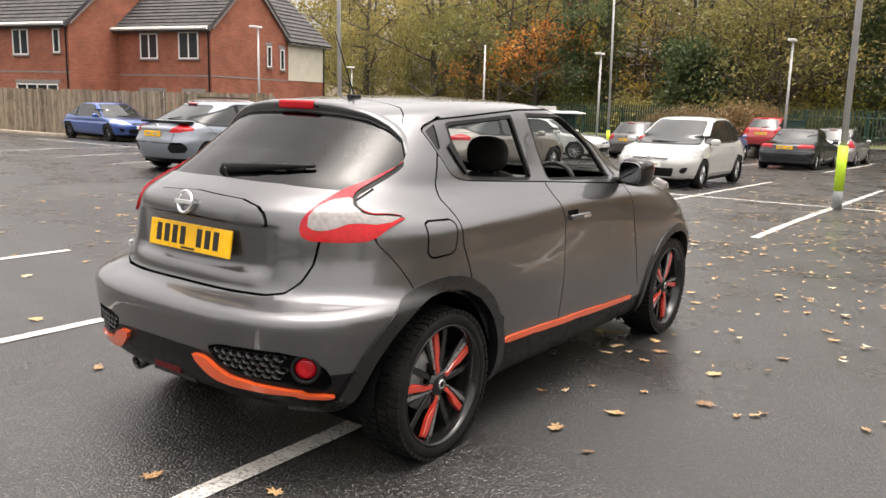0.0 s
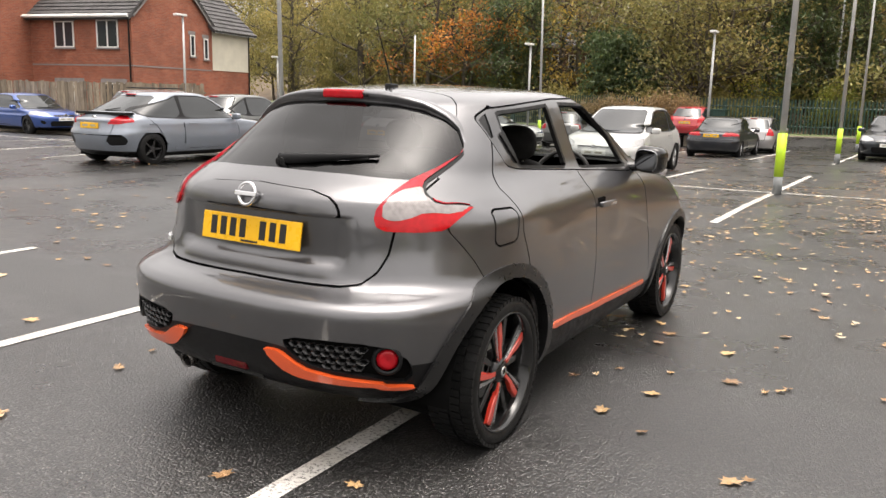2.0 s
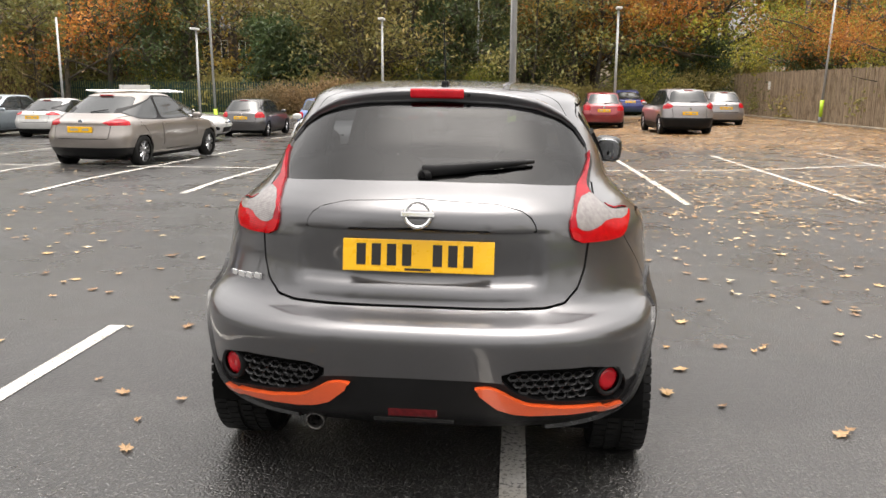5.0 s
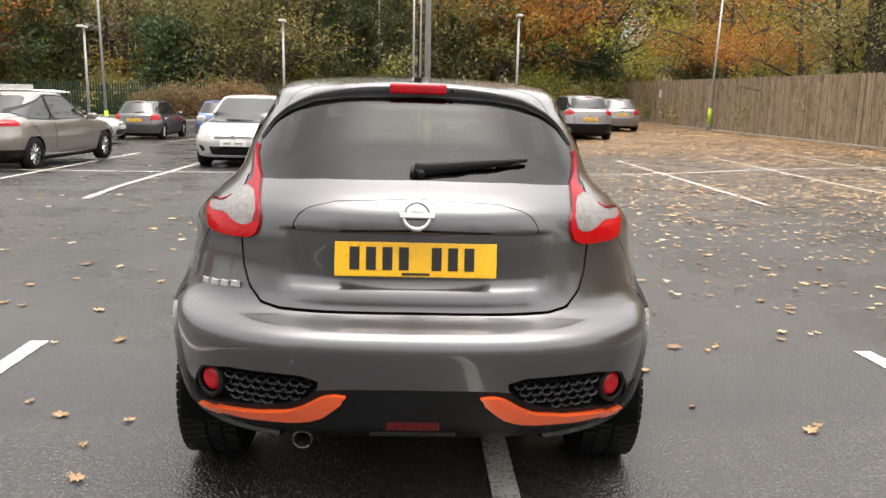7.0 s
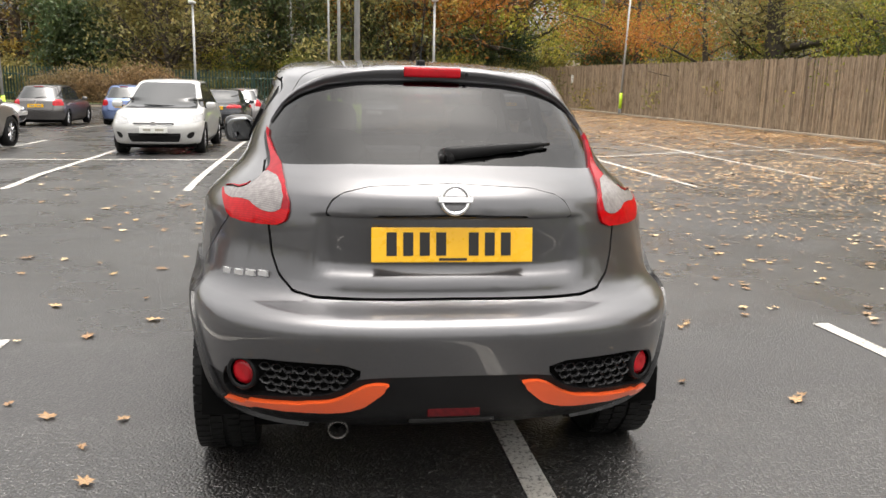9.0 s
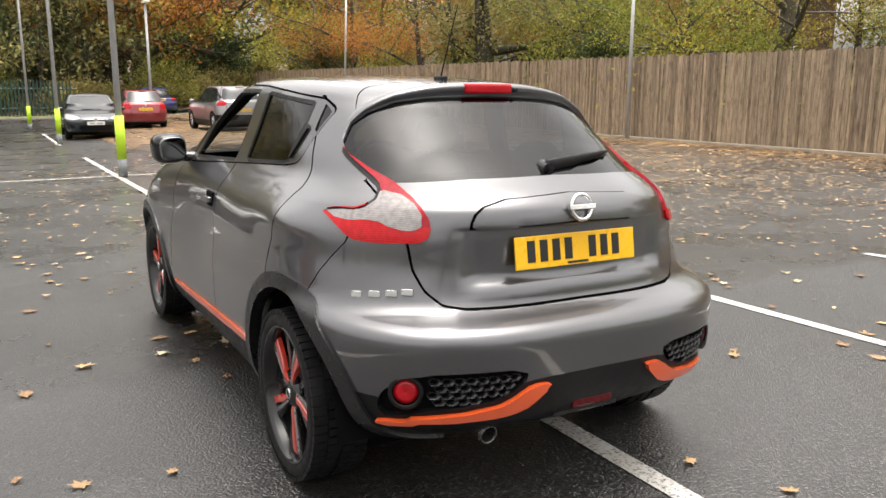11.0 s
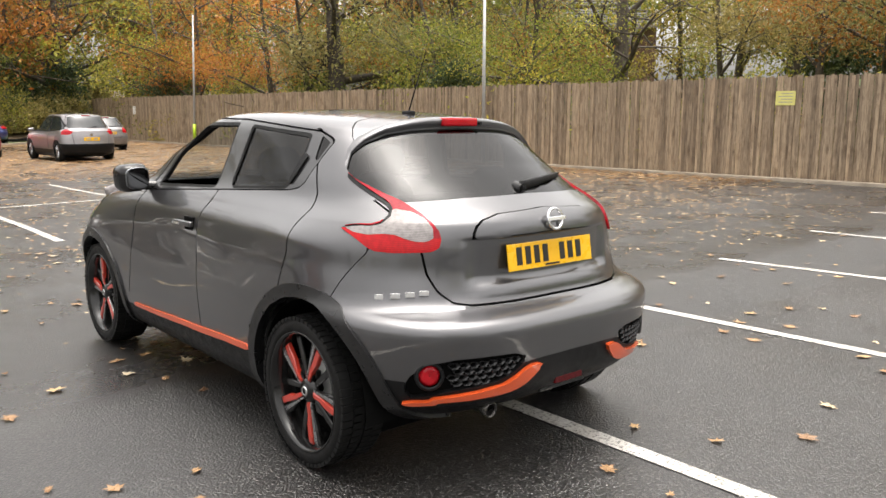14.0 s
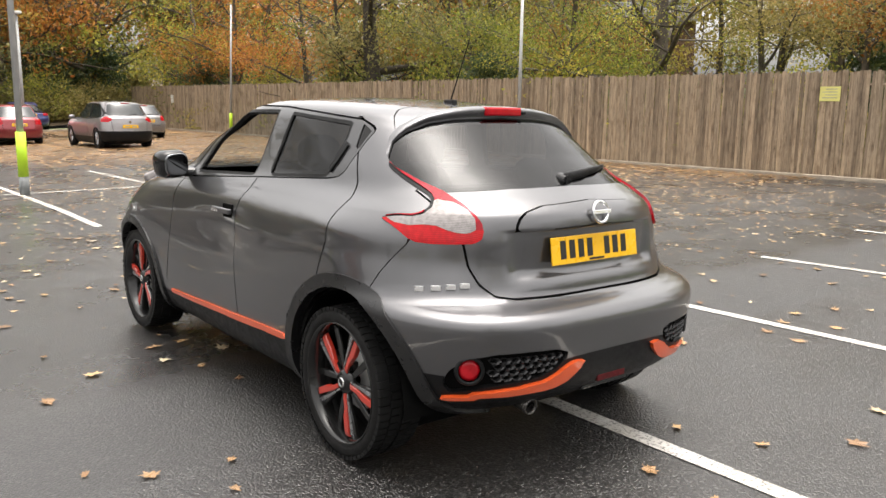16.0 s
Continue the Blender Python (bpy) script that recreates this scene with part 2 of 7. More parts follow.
def leafage(name, stops, gloss=0.55, by_tree=0.25, through=0.42):
    """Leaves that differ one by one and tree by tree, and let some light through."""
    m, t, b = nodes_of(name)
    geo = t.nodes.new("ShaderNodeNewGeometry")
    info = t.nodes.new("ShaderNodeObjectInfo")
    col = ramp(t, geo.outputs["Random Per Island"], stops).outputs[0]
    clump = ramp(t, noise_node(t, 0.5, 3).outputs[0], [(0.3, grey3(0.6)), (0.7, grey3(1.25))])
    col = mixed(t, col, clump.outputs[0], 1.0, "MULTIPLY")
    tr = ramp(t, info.outputs["Random"], [(0, (1 - by_tree, 1 - by_tree * 0.6, 1 - by_tree)), (1, (1 + by_tree, 1 + by_tree * 0.6, 1.0))])
    col = mixed(t, col, tr.outputs[0], 1.0, "MULTIPLY")
    t.links.new(col, b.inputs["Base Color"])
    b.inputs["Roughness"].default_value = gloss
    soft = t.nodes.new("ShaderNodeBsdfTranslucent")
    t.links.new(col, soft.inputs[0])
    mix = t.nodes.new("ShaderNodeMixShader")
    mix.inputs[0].default_value = through
    t.links.new(b.outputs[0], mix.inputs[1])
    t.links.new(soft.outputs[0], mix.inputs[2])
    t.links.new(mix.outputs[0], t.nodes["Material Output"].inputs["Surface"])
    return m


M_ASPHALT = asphalt()
M_LINE = worn_line()
M_BRICK = bricks()
M_BROWNBRICK = bricks("brown_brickwork", (0.42, 0.75, 0.9))
M_FENCE = fence_wood("weathered_pine_boards", (0.125, 0.091, 0.063), (0.345, 0.268, 0.186))
M_FENCE_GREY = fence_wood("greyed_pine_boards", (0.10, 0.082, 0.06), (0.28, 0.23, 0.17))
M_ROOF = simple("dark_concrete_roof_tile", (0.055, 0.052, 0.052), 0.75, vary=0.3, scale=2, by_object=0.15)
M_WHITE = simple("white_painted_plastic", (0.78, 0.77, 0.74), 0.4, vary=0.06, scale=2)
M_RENDER = simple("cream_render", (0.62, 0.58, 0.47), 0.85, vary=0.08, scale=1.5, fine=0.2)
M_LINTEL = simple("grey_brick_lintel", (0.22, 0.20, 0.19), 0.85, vary=0.15)
M_PANE = simple("house_window_pane", (0.03, 0.035, 0.04), 0.06, vary=0.4, scale=0.6, rvar=0.02)
M_STEEL = simple("galvanised_steel", (0.40, 0.40, 0.39), 0.45, metal=0.3, vary=0.12, scale=5)
M_SLEEVE = simple("lime_yellow_reflective_sleeve", (0.48, 0.72, 0.03), 0.4, vary=0.12, scale=4)
M_POSTBASE = simple("grey_painted_post_foot", (0.20, 0.21, 0.21), 0.6, vary=0.2)
M_KERB = simple("weathered_concrete_kerb", (0.33, 0.28, 0.22), 0.85, vary=0.25, scale=3, fine=0.3)
M_GRASS = simple("rough_grass", (0.075, 0.10, 0.028), 0.9, vary=0.35, scale=1.5, fine=0.5, fscale=40)
M_SOIL = simple("leafy_woodland_soil", (0.085, 0.058, 0.03), 0.95, vary=0.4, scale=1.2, fine=0.5, fscale=30)
M_BARK = simple("furrowed_dark_bark", (0.070, 0.057, 0.042), 0.9, vary=0.45, scale=5, fine=0.8, fscale=30, by_object=0.3)
M_LEAF = {
    "gold": leafage("golden_leaves", [(0, (0.229, 0.150, 0.029)), (0.5, (0.416, 0.277, 0.049)), (1, (0.478, 0.363, 0.088))]),
    "rust": leafage("rusty_leaves", [(0, (0.269, 0.095, 0.022)), (0.5, (0.448, 0.179, 0.036)), (1, (0.515, 0.280, 0.067))]),
    "lime": leafage("yellow_green_leaves", [(0, (0.135, 0.169, 0.027)), (0.5, (0.270, 0.284, 0.043)), (1, (0.486, 0.405, 0.068))]),
    "olive": leafage("olive_brown_leaves", [(0, (0.178, 0.167, 0.057)), (0.5, (0.270, 0.241, 0.086)), (1, (0.391, 0.316, 0.121))]),
    "dark": leafage("dark_evergreen_leaves", [(0, (0.050, 0.075, 0.031)), (0.6, (0.088, 0.127, 0.053)), (1, (0.165, 0.187, 0.077))], 0.4),
    "brown": leafage("withered_brown_leaves", [(0, (0.143, 0.105, 0.057)), (0.6, (0.242, 0.171, 0.094)), (1, (0.341, 0.248, 0.132))]),
}
M_PALISADE = simple("dark_green_steel", (0.012, 0.042, 0.030), 0.5, vary=0.25, scale=2)
M_SIGN = simple("yellow_notice_board", (0.66, 0.62, 0.20), 0.45, vary=0.08)
M_BAR = simple("faded_print", (0.34, 0.33, 0.26), 0.6)
M_RUBBER = simple("tyre_rubber", (0.010, 0.010, 0.010), 0.5, vary=0.3, scale=10, fine=0.2, spec=0.16)
M_PLASTIC = simple("black_textured_plastic", (0.008, 0.008, 0.0085), 0.40, vary=0.25, scale=8, fine=0.2, fscale=500, spec=0.2)
M_MOULDING = simple("satin_black_moulding_plastic", (0.010, 0.010, 0.0105), 0.33, vary=0.2, scale=8, fine=0.12, fscale=500, spec=0.5)
# near-black colour that stands for the shade in gaps, wells and undersides
M_SHADE_BLACK = simple("dark_cavity", (0.004, 0.004, 0.004), 0.9, spec=0.05)
M_CABIN = simple("black_cabin_trim", (0.018, 0.017, 0.017), 0.6, vary=0.3)
M_CHROME = simple("bright_chrome", (0.78, 0.78, 0.79), 0.08, metal=1.0, vary=0.05, rvar=0.03)
M_ALLOY = simple("silver_alloy", (0.46, 0.46, 0.47), 0.28, metal=0.9, vary=0.1)
M_PLATE_Y = simple("yellow_number_plate", (0.80, 0.44, 0.008), 0.3, vary=0.05, coat=0.3)
M_PLATE_W = simple("white_number_plate", (0.75, 0.75, 0.72), 0.3, vary=0.05, coat=0.3)
M_INK = simple("black_plate_print", (0.012, 0.011, 0.010), 0.4)
M_REDLENS = simple("red_lamp_lens", (0.36, 0.006, 0.012), 0.14, vary=0.3, scale=12, coat=0.35, spec=0.2)
M_CLEARLENS = simple("clear_lamp_lens", (0.34, 0.34, 0.34), 0.14, vary=0.25, scale=30, coat=1.0)
M_CARGLASS = simple("dark_car_glass", (0.016, 0.019, 0.020), 0.04, vary=0.3, scale=1, rvar=0.02, coat=0.0, spec=0.75)
# ---- lofted car shells ----
def smooth_rows(keys, count):
    """Catmull-Rom through rows of numbers, evenly resampled by arc length."""
    k = np.array(keys, float)
    p = np.vstack([2 * k[0] - k[1], k, 2 * k[-1] - k[-2]])
    fine = []
    for i in range(len(k) - 1):
        a, b, c, d = p[i:i + 4]
        for t in np.linspace(0, 1, 24, endpoint=False):
            fine.append(0.5 * (2 * b + (c - a) * t + (2 * a - 5 * b + 4 * c - d) * t * t + (3 * b - a - 3 * c + d) * t ** 3))
    fine.append(k[-1])
    fine = np.array(fine)
    step = np.abs(np.diff(fine[:, :4], axis=0)).max(axis=1)
    run = np.concatenate([[0], np.cumsum(step)])
    want = np.linspace(0, run[-1], count)
    return np.stack([np.interp(want, run, fine[:, j]) for j in range(fine.shape[1])], 1)


def loft(rings, across, warp, corner=0.85):
    """A closed car shell from level rings (z, rear y, front y, half width, rear power, front power). Gives verts and quads."""
    verts, quads = [], []
    half = across
    for z, yr, yf, w, nr, nf in rings:
        lr = min(corner, 0.48 * (yf - yr))
        lf = min((corner + 0.1) if z < 1.08 else corner * 0.56, 0.48 * (yf - yr))
        pts = []
        a = np.linspace(0, np.pi / 2, int(half * 0.45))
        for t in a:
            pts.append((w * np.sin(t) ** (2 / nr), yr + lr - lr * max(np.cos(t), 0) ** (2 / nr)))
        for t in np.linspace(0, 1, half - 2 * len(a) + 2)[1:-1]:
            pts.append((w, yr + lr + t * (yf - lf - yr - lr)))
        for t in a[::-1]:
            pts.append((w * np.sin(t) ** (2 / nf), yf - lf + lf * max(np.cos(t), 0) ** (2 / nf)))
        pts = [(x, y, z) for x, y in pts]
        ring = pts + [(-x, y, z) for x, y, z in pts[-2:0:-1]]
        verts.append(ring)
    v = np.array(verts)
    n = v.shape[1]
    for i in range(len(v) - 1):
        for j in range(n):
            k = (j + 1) % n
            quads.append((i * n + j, i * n + k, (i + 1) * n + k, (i + 1) * n + j))
    v = v.reshape(-1, 3)
    return warp(v), quads


def poly_sdf(px, pz, poly):
    """Signed distance of points to a closed outline, negative inside."""
    q = np.array(poly, float)
    best = np.full(px.shape, 1e9)
    inside = np.zeros(px.shape, bool)
    for (x0, z0), (x1, z1) in zip(q, np.roll(q, -1, 0)):
        dx, dz = x1 - x0, z1 - z0
        t = np.clip(((px - x0) * dx + (pz - z0) * dz) / (dx * dx + dz * dz + 1e-12), 0, 1)
        best = np.minimum(best, np.hypot(px - x0 - t * dx, pz - z0 - t * dz))
        if z0 != z1:
            cross = ((z0 > pz) != (z1 > pz)) & (px < x0 + (pz - z0) * dx / dz)
            inside ^= cross
    return np.where(inside, -best, best)


def clip(mesh, field):
    """Splits a mesh along the zero line of field(verts): the part where it is positive, and the part where it is negative."""
    v, faces = mesh
    if not faces:
        return mesh, mesh
    f = np.array(field(v), float)
    f[np.abs(f) < 1e-5] = 1e-5
    pos = f > 0
    extra, made = [], {}
    out, inn = [], []

    def between(a, b):
        key = (a, b) if a < b else (b, a)
        if key not in made:
            t = f[a] / (f[a] - f[b])
            made[key] = len(v) + len(extra)
            extra.append(v[a] + (v[b] - v[a]) * t)
        return made[key]

    for face in faces:
        s = [pos[i] if i < len(pos) else True for i in face]
        if all(s):
            out.append(face)
        elif not any(s):
            inn.append(face)
        else:
            keep, lose = [], []
            for i, a in enumerate(face):
                b = face[(i + 1) % len(face)]
                (keep if pos[a] else lose).append(a)
                if pos[a] != pos[b]:
                    m = between(a, b)
                    keep.append(m)
                    lose.append(m)
            if len(keep) > 2:
                out.append(tuple(keep))
            if len(lose) > 2:
                inn.append(tuple(lose))
    allv = np.vstack([v, np.array(extra)]) if extra else v
    return compact(allv, out), compact(allv, inn)


def compact(v, faces):
    used = sorted({i for f in faces for i in f})
    back = {o: i for i, o in enumerate(used)}
    return v[used] if used else np.zeros((0, 3)), [tuple(back[i] for i in f) for f in faces]


# ---- mesh helpers ----
def mesh_of(name, verts, faces, material, smooth=False):
    me = bpy.data.meshes.new(name)
    me.from_pydata([tuple(map(float, p)) for p in verts], [], [tuple(map(int, f)) for f in faces])
    if material is not None:
        me.materials.append(material)
    if smooth:
        me.polygons.foreach_set("use_smooth", [True] * len(me.polygons))
    me.update()
    return me


def piece(name, verts, faces, material, parent=None, label="", smooth=False, at=None):
    ob = new(name, mesh_of(name, verts, faces, material, smooth))
    if at is not None:
        ob.matrix_basis = at
    if parent is not None:
        ob.parent = parent
    if label:
        ob["label"] = label
    return ob


def part(name, bm, material, parent, label="", smooth=False, at=None):
    me = bpy.data.meshes.new(name)
    bm.to_mesh(me)
    bm.free()
    me.materials.append(material)
    if smooth:
        me.polygons.foreach_set("use_smooth", [True] * len(me.polygons))
    ob = new(name, me)
    if at is not None:
        ob.matrix_basis = at
    if parent is not None:
        ob.parent = parent
    if label:
        ob["label"] = label
    return ob


def thing(name, at, label, category, group="", kind=""):
    ob = new(name)
    ob.empty_display_size = 0.1
    ob.matrix_basis = at
    return tagged(ob, label, category, group, kind)


def box(x0, y0, z0, x1, y1, z1, bevel=0.0, seg=2):
    bm = bmesh.new()
    bmesh.ops.create_cube(bm, size=1.0, matrix=Matrix.LocRotScale(((x0 + x1) / 2, (y0 + y1) / 2, (z0 + z1) / 2), None, (abs(x1 - x0), abs(y1 - y0), abs(z1 - z0))))
    if bevel:
        bmesh.ops.bevel(bm, geom=bm.edges[:], offset=bevel, segments=seg, affect="EDGES", profile=0.7)
    return bm


def rod(p, q, r0, r1=None, n=12):
    """A tapered round bar from p to q."""
    bm = bmesh.new()
    p, q = Vector(p), Vector(q)
    m = Matrix.Translation((p + q) / 2) @ (q - p).to_track_quat("Z", "Y").to_matrix().to_4x4()
    bmesh.ops.create_cone(bm, cap_ends=True, segments=n, radius1=r0, radius2=r0 if r1 is None else r1, depth=(q - p).length, matrix=m)
    return bm


def joined(*bms):
    out = bmesh.new()
    for b in bms:
        me = bpy.data.meshes.new("tmp")
        b.to_mesh(me)
        b.free()
        out.from_mesh(me)
        bpy.data.meshes.remove(me)
    return out


def spin(profile, n=48, axis="x"):
    """A ring turned from an (along, radius) profile round the x axis."""
    v, f = [], []
    for j in range(n):
        a = 2 * math.pi * j / n
        for u, r in profile:
            v.append((u, r * math.cos(a), r * math.sin(a)))
    m = len(profile)
    for j in range(n):
        k = (j + 1) % n
        for i in range(m - 1):
            f.append((j * m + i, j * m + i + 1, k * m + i + 1, k * m + i))
    return v, f


def prism(poly, depth, place):
    """A flat outline given thickness: place(x, y, d) puts a point of it into the world."""
    n = len(poly)
    v = [place(x, y, 0.0) for x, y in poly] + [place(x, y, depth) for x, y in poly]
    f = [tuple(range(n)), tuple(range(2 * n - 1, n - 1, -1))]
    f += [(i, n + i, n + (i + 1) % n, (i + 1) % n) for i in range(n)]
    return v, f


def normals_of(v, faces):
    n = np.zeros_like(v)
    for f in faces:
        p = v[list(f)]
        c = np.cross(p[1] - p[0], p[2] - p[0])
        if len(f) > 3:
            c = c + np.cross(p[2] - p[0], p[3] - p[0])
        for i in f:
            n[i] += c
    return n / (np.linalg.norm(n, axis=1)[:, None] + 1e-12)


def islands(mesh):
    """The connected pieces of a mesh, each as a mesh."""
    v, faces = mesh
    root = list(range(len(v)))

    def find(i):
        while root[i] != i:
            root[i] = root[root[i]]
            i = root[i]
        return i

    for f in faces:
        a = find(f[0])
        for i in f[1:]:
            root[find(i)] = a
    groups = {}
    for f in faces:
        groups.setdefault(find(f[0]), []).append(f)
    return [compact(v, g) for g in groups.values() if len(g) > 5]


def panel(name, mesh, material, parent, label="", thick=0.012, lift=0.0, normals=None):
    """A sheet cut from a shell, with a turned-in edge of its own."""
    if not mesh[1]:
        return None
    loose = islands(mesh)
    if len(loose) > 1:
        made = [panel(name, m, material, parent, label, thick, lift) for m in loose]
        return made[0]
    v, faces = loose[0] if loose else mesh
    n = normals_of(v, faces)
    v = v + n * lift
    count = {}
    for f in faces:
        for a, b in zip(f, f[1:] + f[:1]):
            count[(a, b)] = count.get((a, b), 0) + 1
    rim = [(a, b) for a, b in count if (b, a) not in count]
    verts, out = list(v), list(faces)
    for a, b in rim:
        i = len(verts)
        verts += [v[a], v[b], v[b] - n[b] * thick, v[a] - n[a] * thick]
        out.append((i + 1, i, i + 3, i + 2))
    return piece(name, verts, out, material, parent, label, smooth=True)


def pebble(rx, ry, rz, power, mid=(0, 0, 0)):
    """A rounded block between an egg and a box."""
    bm = bmesh.new()
    bmesh.ops.create_uvsphere(bm, u_segments=28, v_segments=18, radius=1.0)
    for v in bm.verts:
        k = (abs(v.co.x) ** power + abs(v.co.y) ** power + abs(v.co.z) ** power) ** (-1 / power)
        v.co = Vector((v.co.x * k * rx + mid[0], v.co.y * k * ry + mid[1], v.co.z * k * rz + mid[2]))
    return bm


# ---- ground ----
def drop(x, y):
    """The car park falls away gently beyond the first bays, most on the side of the houses."""
    fall = np.interp(x, [-36, -28, -4, 4, 12], [0.0, 0.0235, 0.0235, 0.0075, 0.0])
    run = np.clip(np.minimum(y, 33.0) - 9.0, 0, None)
    return -fall * run * np.clip((36.8 - y) / 1.5, 0, 1)


def settle(x, y):
    """Where the sight line over a point of the level plan meets the falling ground."""
    ex, ey, ez = 0.6, -3.1, 1.46
    k = 1.0
    for _ in range(40):
        k = 1.0 - float(drop(ex + (x - ex) * k, ey + (y - ey) * k)) / ez
    return ex + (x - ex) * k, ey + (y - ey) * k


gx = [-400, -200, -90] + list(np.arange(-60, 24, 2.0)) + [30, 60, 120, 400]
gy = [-400, -120, -40] + list(np.arange(-10, 33, 2.0)) + [33, 34, 35.3, 36, 36.8, 40, 60, 120, 400]
gv = [(x, y, float(drop(x, y))) for y in gy for x in gx]
gf = [(j * len(gx) + i, j * len(gx) + i + 1, (j + 1) * len(gx) + i + 1, (j + 1) * len(gx) + i) for j in range(len(gy) - 1) for i in range(len(gx) - 1)]
tagged(piece("ground", gv, gf, M_ASPHALT, smooth=True), "wet dark grey asphalt of a car park, strewn with leaves", "ground", kind="structure")


def wood_rise(x, y):
    """The wooded bank rises gently behind the car park."""
    far = max(0.0, y - 42 + 0.10 * x)
    return 0.02 + min(4.6, 0.075 * far) + 0.15 * noise.noise(Vector((x * 0.1, y * 0.1, 3)))


def bank(name, poly, material, label, rise, step):
    xs = [p[0] for p in poly]
    ys = [p[1] for p in poly]
    px, py = np.meshgrid(np.arange(min(xs), max(xs) + step, step), np.arange(min(ys), max(ys) + step, step))
    n, m = px.shape
    v = np.stack([px.ravel(), py.ravel(), np.zeros(px.size)], 1)
    f = [(j * m + i, j * m + i + 1, (j + 1) * m + i + 1, (j + 1) * m + i) for j in range(n - 1) for i in range(m - 1)]
    _, inside = clip((v, f), lambda q: poly_sdf(q[:, 0], q[:, 1], poly))
    v, f = inside
    v = np.array([(x, y, rise(x, y)) for x, y, _ in v])
    return tagged(piece(name, v, f, material, smooth=True), label, "ground", kind="structure")


bank("ground_wood", [(-70, 47), (-26, 43), (-12, 39.5), (6, 41.5), (13.2, 47), (60, 47), (60, 130), (-120, 130), (-120, 60)], M_SOIL, "leaf-covered soil under the trees", wood_rise, 4.0)
bank("ground_verge", [(-26, 39), (-12, 36.5), (6, 38.4), (13.2, 45.5), (13.3, 47.2), (6, 41.6), (-12, 39.6), (-26, 43.2)], M_GRASS, "mown grass verge along the car park", lambda x, y: 0.05, 1.2)
bank("ground_lawn", [(-60, 36), (-33, 36), (-24, 38), (-24, 43), (-26, 43.2), (-70, 47.2)], M_GRASS, "sloping grass bank beside the car park", lambda x, y: 0.05 + 0.09 * (y - 36), 1.5)
bank("ground_garden", [(18.3, -40), (60, -40), (60, 47), (13.3, 47)], M_GRASS, "grass and soil behind the board fence", lambda x, y: 0.06 + min(3.6, 0.02 * (x - 14) + 0.10 * max(0.0, x - 19)), 2.5)


# ---- bay markings ----
def marking(pts, width=0.10):
    v, f = [], []
    pts = [Vector((*settle(x, y), 0)) if y > 6 else Vector((x, y, 0)) for x, y in pts]
    steps = []
    for a, b in zip(pts, pts[1:]):
        n = max(2, int((b - a).length / 0.5))
        steps += [a.lerp(b, i / n) for i in range(n)]
    steps.append(pts[-1])
    for i, p in enumerate(steps):
        d = (steps[min(i + 1, len(steps) - 1)] - steps[max(i - 1, 0)]).normalized()
        s = Vector((-d.y, d.x, 0)) * width / 2
        wob = 1 + 0.10 * noise.noise(p * 1.7)
        up = Vector((0, 0, float(drop(p.x, p.y)) + 0.005))
        v += [p + s * wob + up, p - s * wob + up]
    for i in range(len(steps) - 1):
        f.append((2 * i, 2 * i + 1, 2 * i + 3, 2 * i + 2))
    return tagged(piece("bay_marking", v, f, M_LINE), "worn white bay line painted on asphalt", "road marking", "parking bay lines", "structure")


for x, y, dx in ((-7.0, 1.3, -0.02), (-4.61, 1.40, -0.02), (-2.13, 1.37, 0.0), (0.35, 1.35, 0.0), (2.64, 1.28, 0.05), (5.08, 1.53, 0.13), (7.85, 1.86, 0.06), (10.6, 2.2, 0.06)):
    marking([(x, y), (x + dx * 5.0, y - 5.0)])
for x, y, dx in ((-18.34, 7.2, 0.3), (-15.79, 7.3, 0.3), (-13.36, 7.25, 0.3), (-10.85, 7.2, 0.28), (-8.50, 7.05, 0.3), (-6.40, 7.23, 0.3), (-4.29, 7.5, 0.25), (-2.08, 7.3, 0.1), (0.17, 7.2, 0.05), (2.57, 7.3, -0.16)):
    marking([(x, y), (x + dx, y + 8.2)])
marking([(4.93, 7.72), (4.73, 15.5)])
marking([(7.53, 8.7), (7.44, 17.0)])
marking([(10.2, 10.6), (10.0, 18.4)])
marking([(-24, 11.0), (-11.4, 11.0), (-7.14, 11.12), (-3.1, 11.25), (-0.5, 11.35), (1.0, 11.48), (3.74, 11.85), (5.0, 12.25), (7.18, 13.4), (11.1, 14.7), (13.6, 15.6)])
for x, y in ((-15.4, 18.4), (-13.0, 18.7), (-10.8, 19.0), (-8.8, 19.2), (-6.6, 19.4), (-4.3, 19.5), (-1.9, 19.5), (0.2, 19.4), (2.5, 21.4), (4.8, 22.6), (7.3, 24.0)):
    marking([(x, y), (x + 0.13, y + 5.6)])
marking([(-15, 24.2), (-6.0, 24.3), (-1.4, 24.7), (0.4, 25.0), (3.6, 26.8)])


# ---- kerbs ----
def kerb(name, pts, w, h, material, label):
    v, f = [], []
    for i, p in enumerate(pts):
        a, b = Vector(pts[max(i - 1, 0)]), Vector(pts[min(i + 1, len(pts) - 1)])
        d = (b - a).normalized()
        s = Vector((-d.y, d.x)) * w / 2
        q = Vector(p)
        z = float(drop(*p))
        v += [(*(q - s), z), (*(q - s * 0.94), z + h * 0.85), (*(q - s * 0.7), z + h), (*(q + s), z + h), (*(q + s), z)]
    for i in range(len(pts) - 1):
        for j in range(4):
            f.append((5 * i + j, 5 * i + 5 + j, 5 * i + 6 + j, 5 * i + 1 + j))
    return tagged(piece(name, v, f, material), label, "kerb", kind="structure")


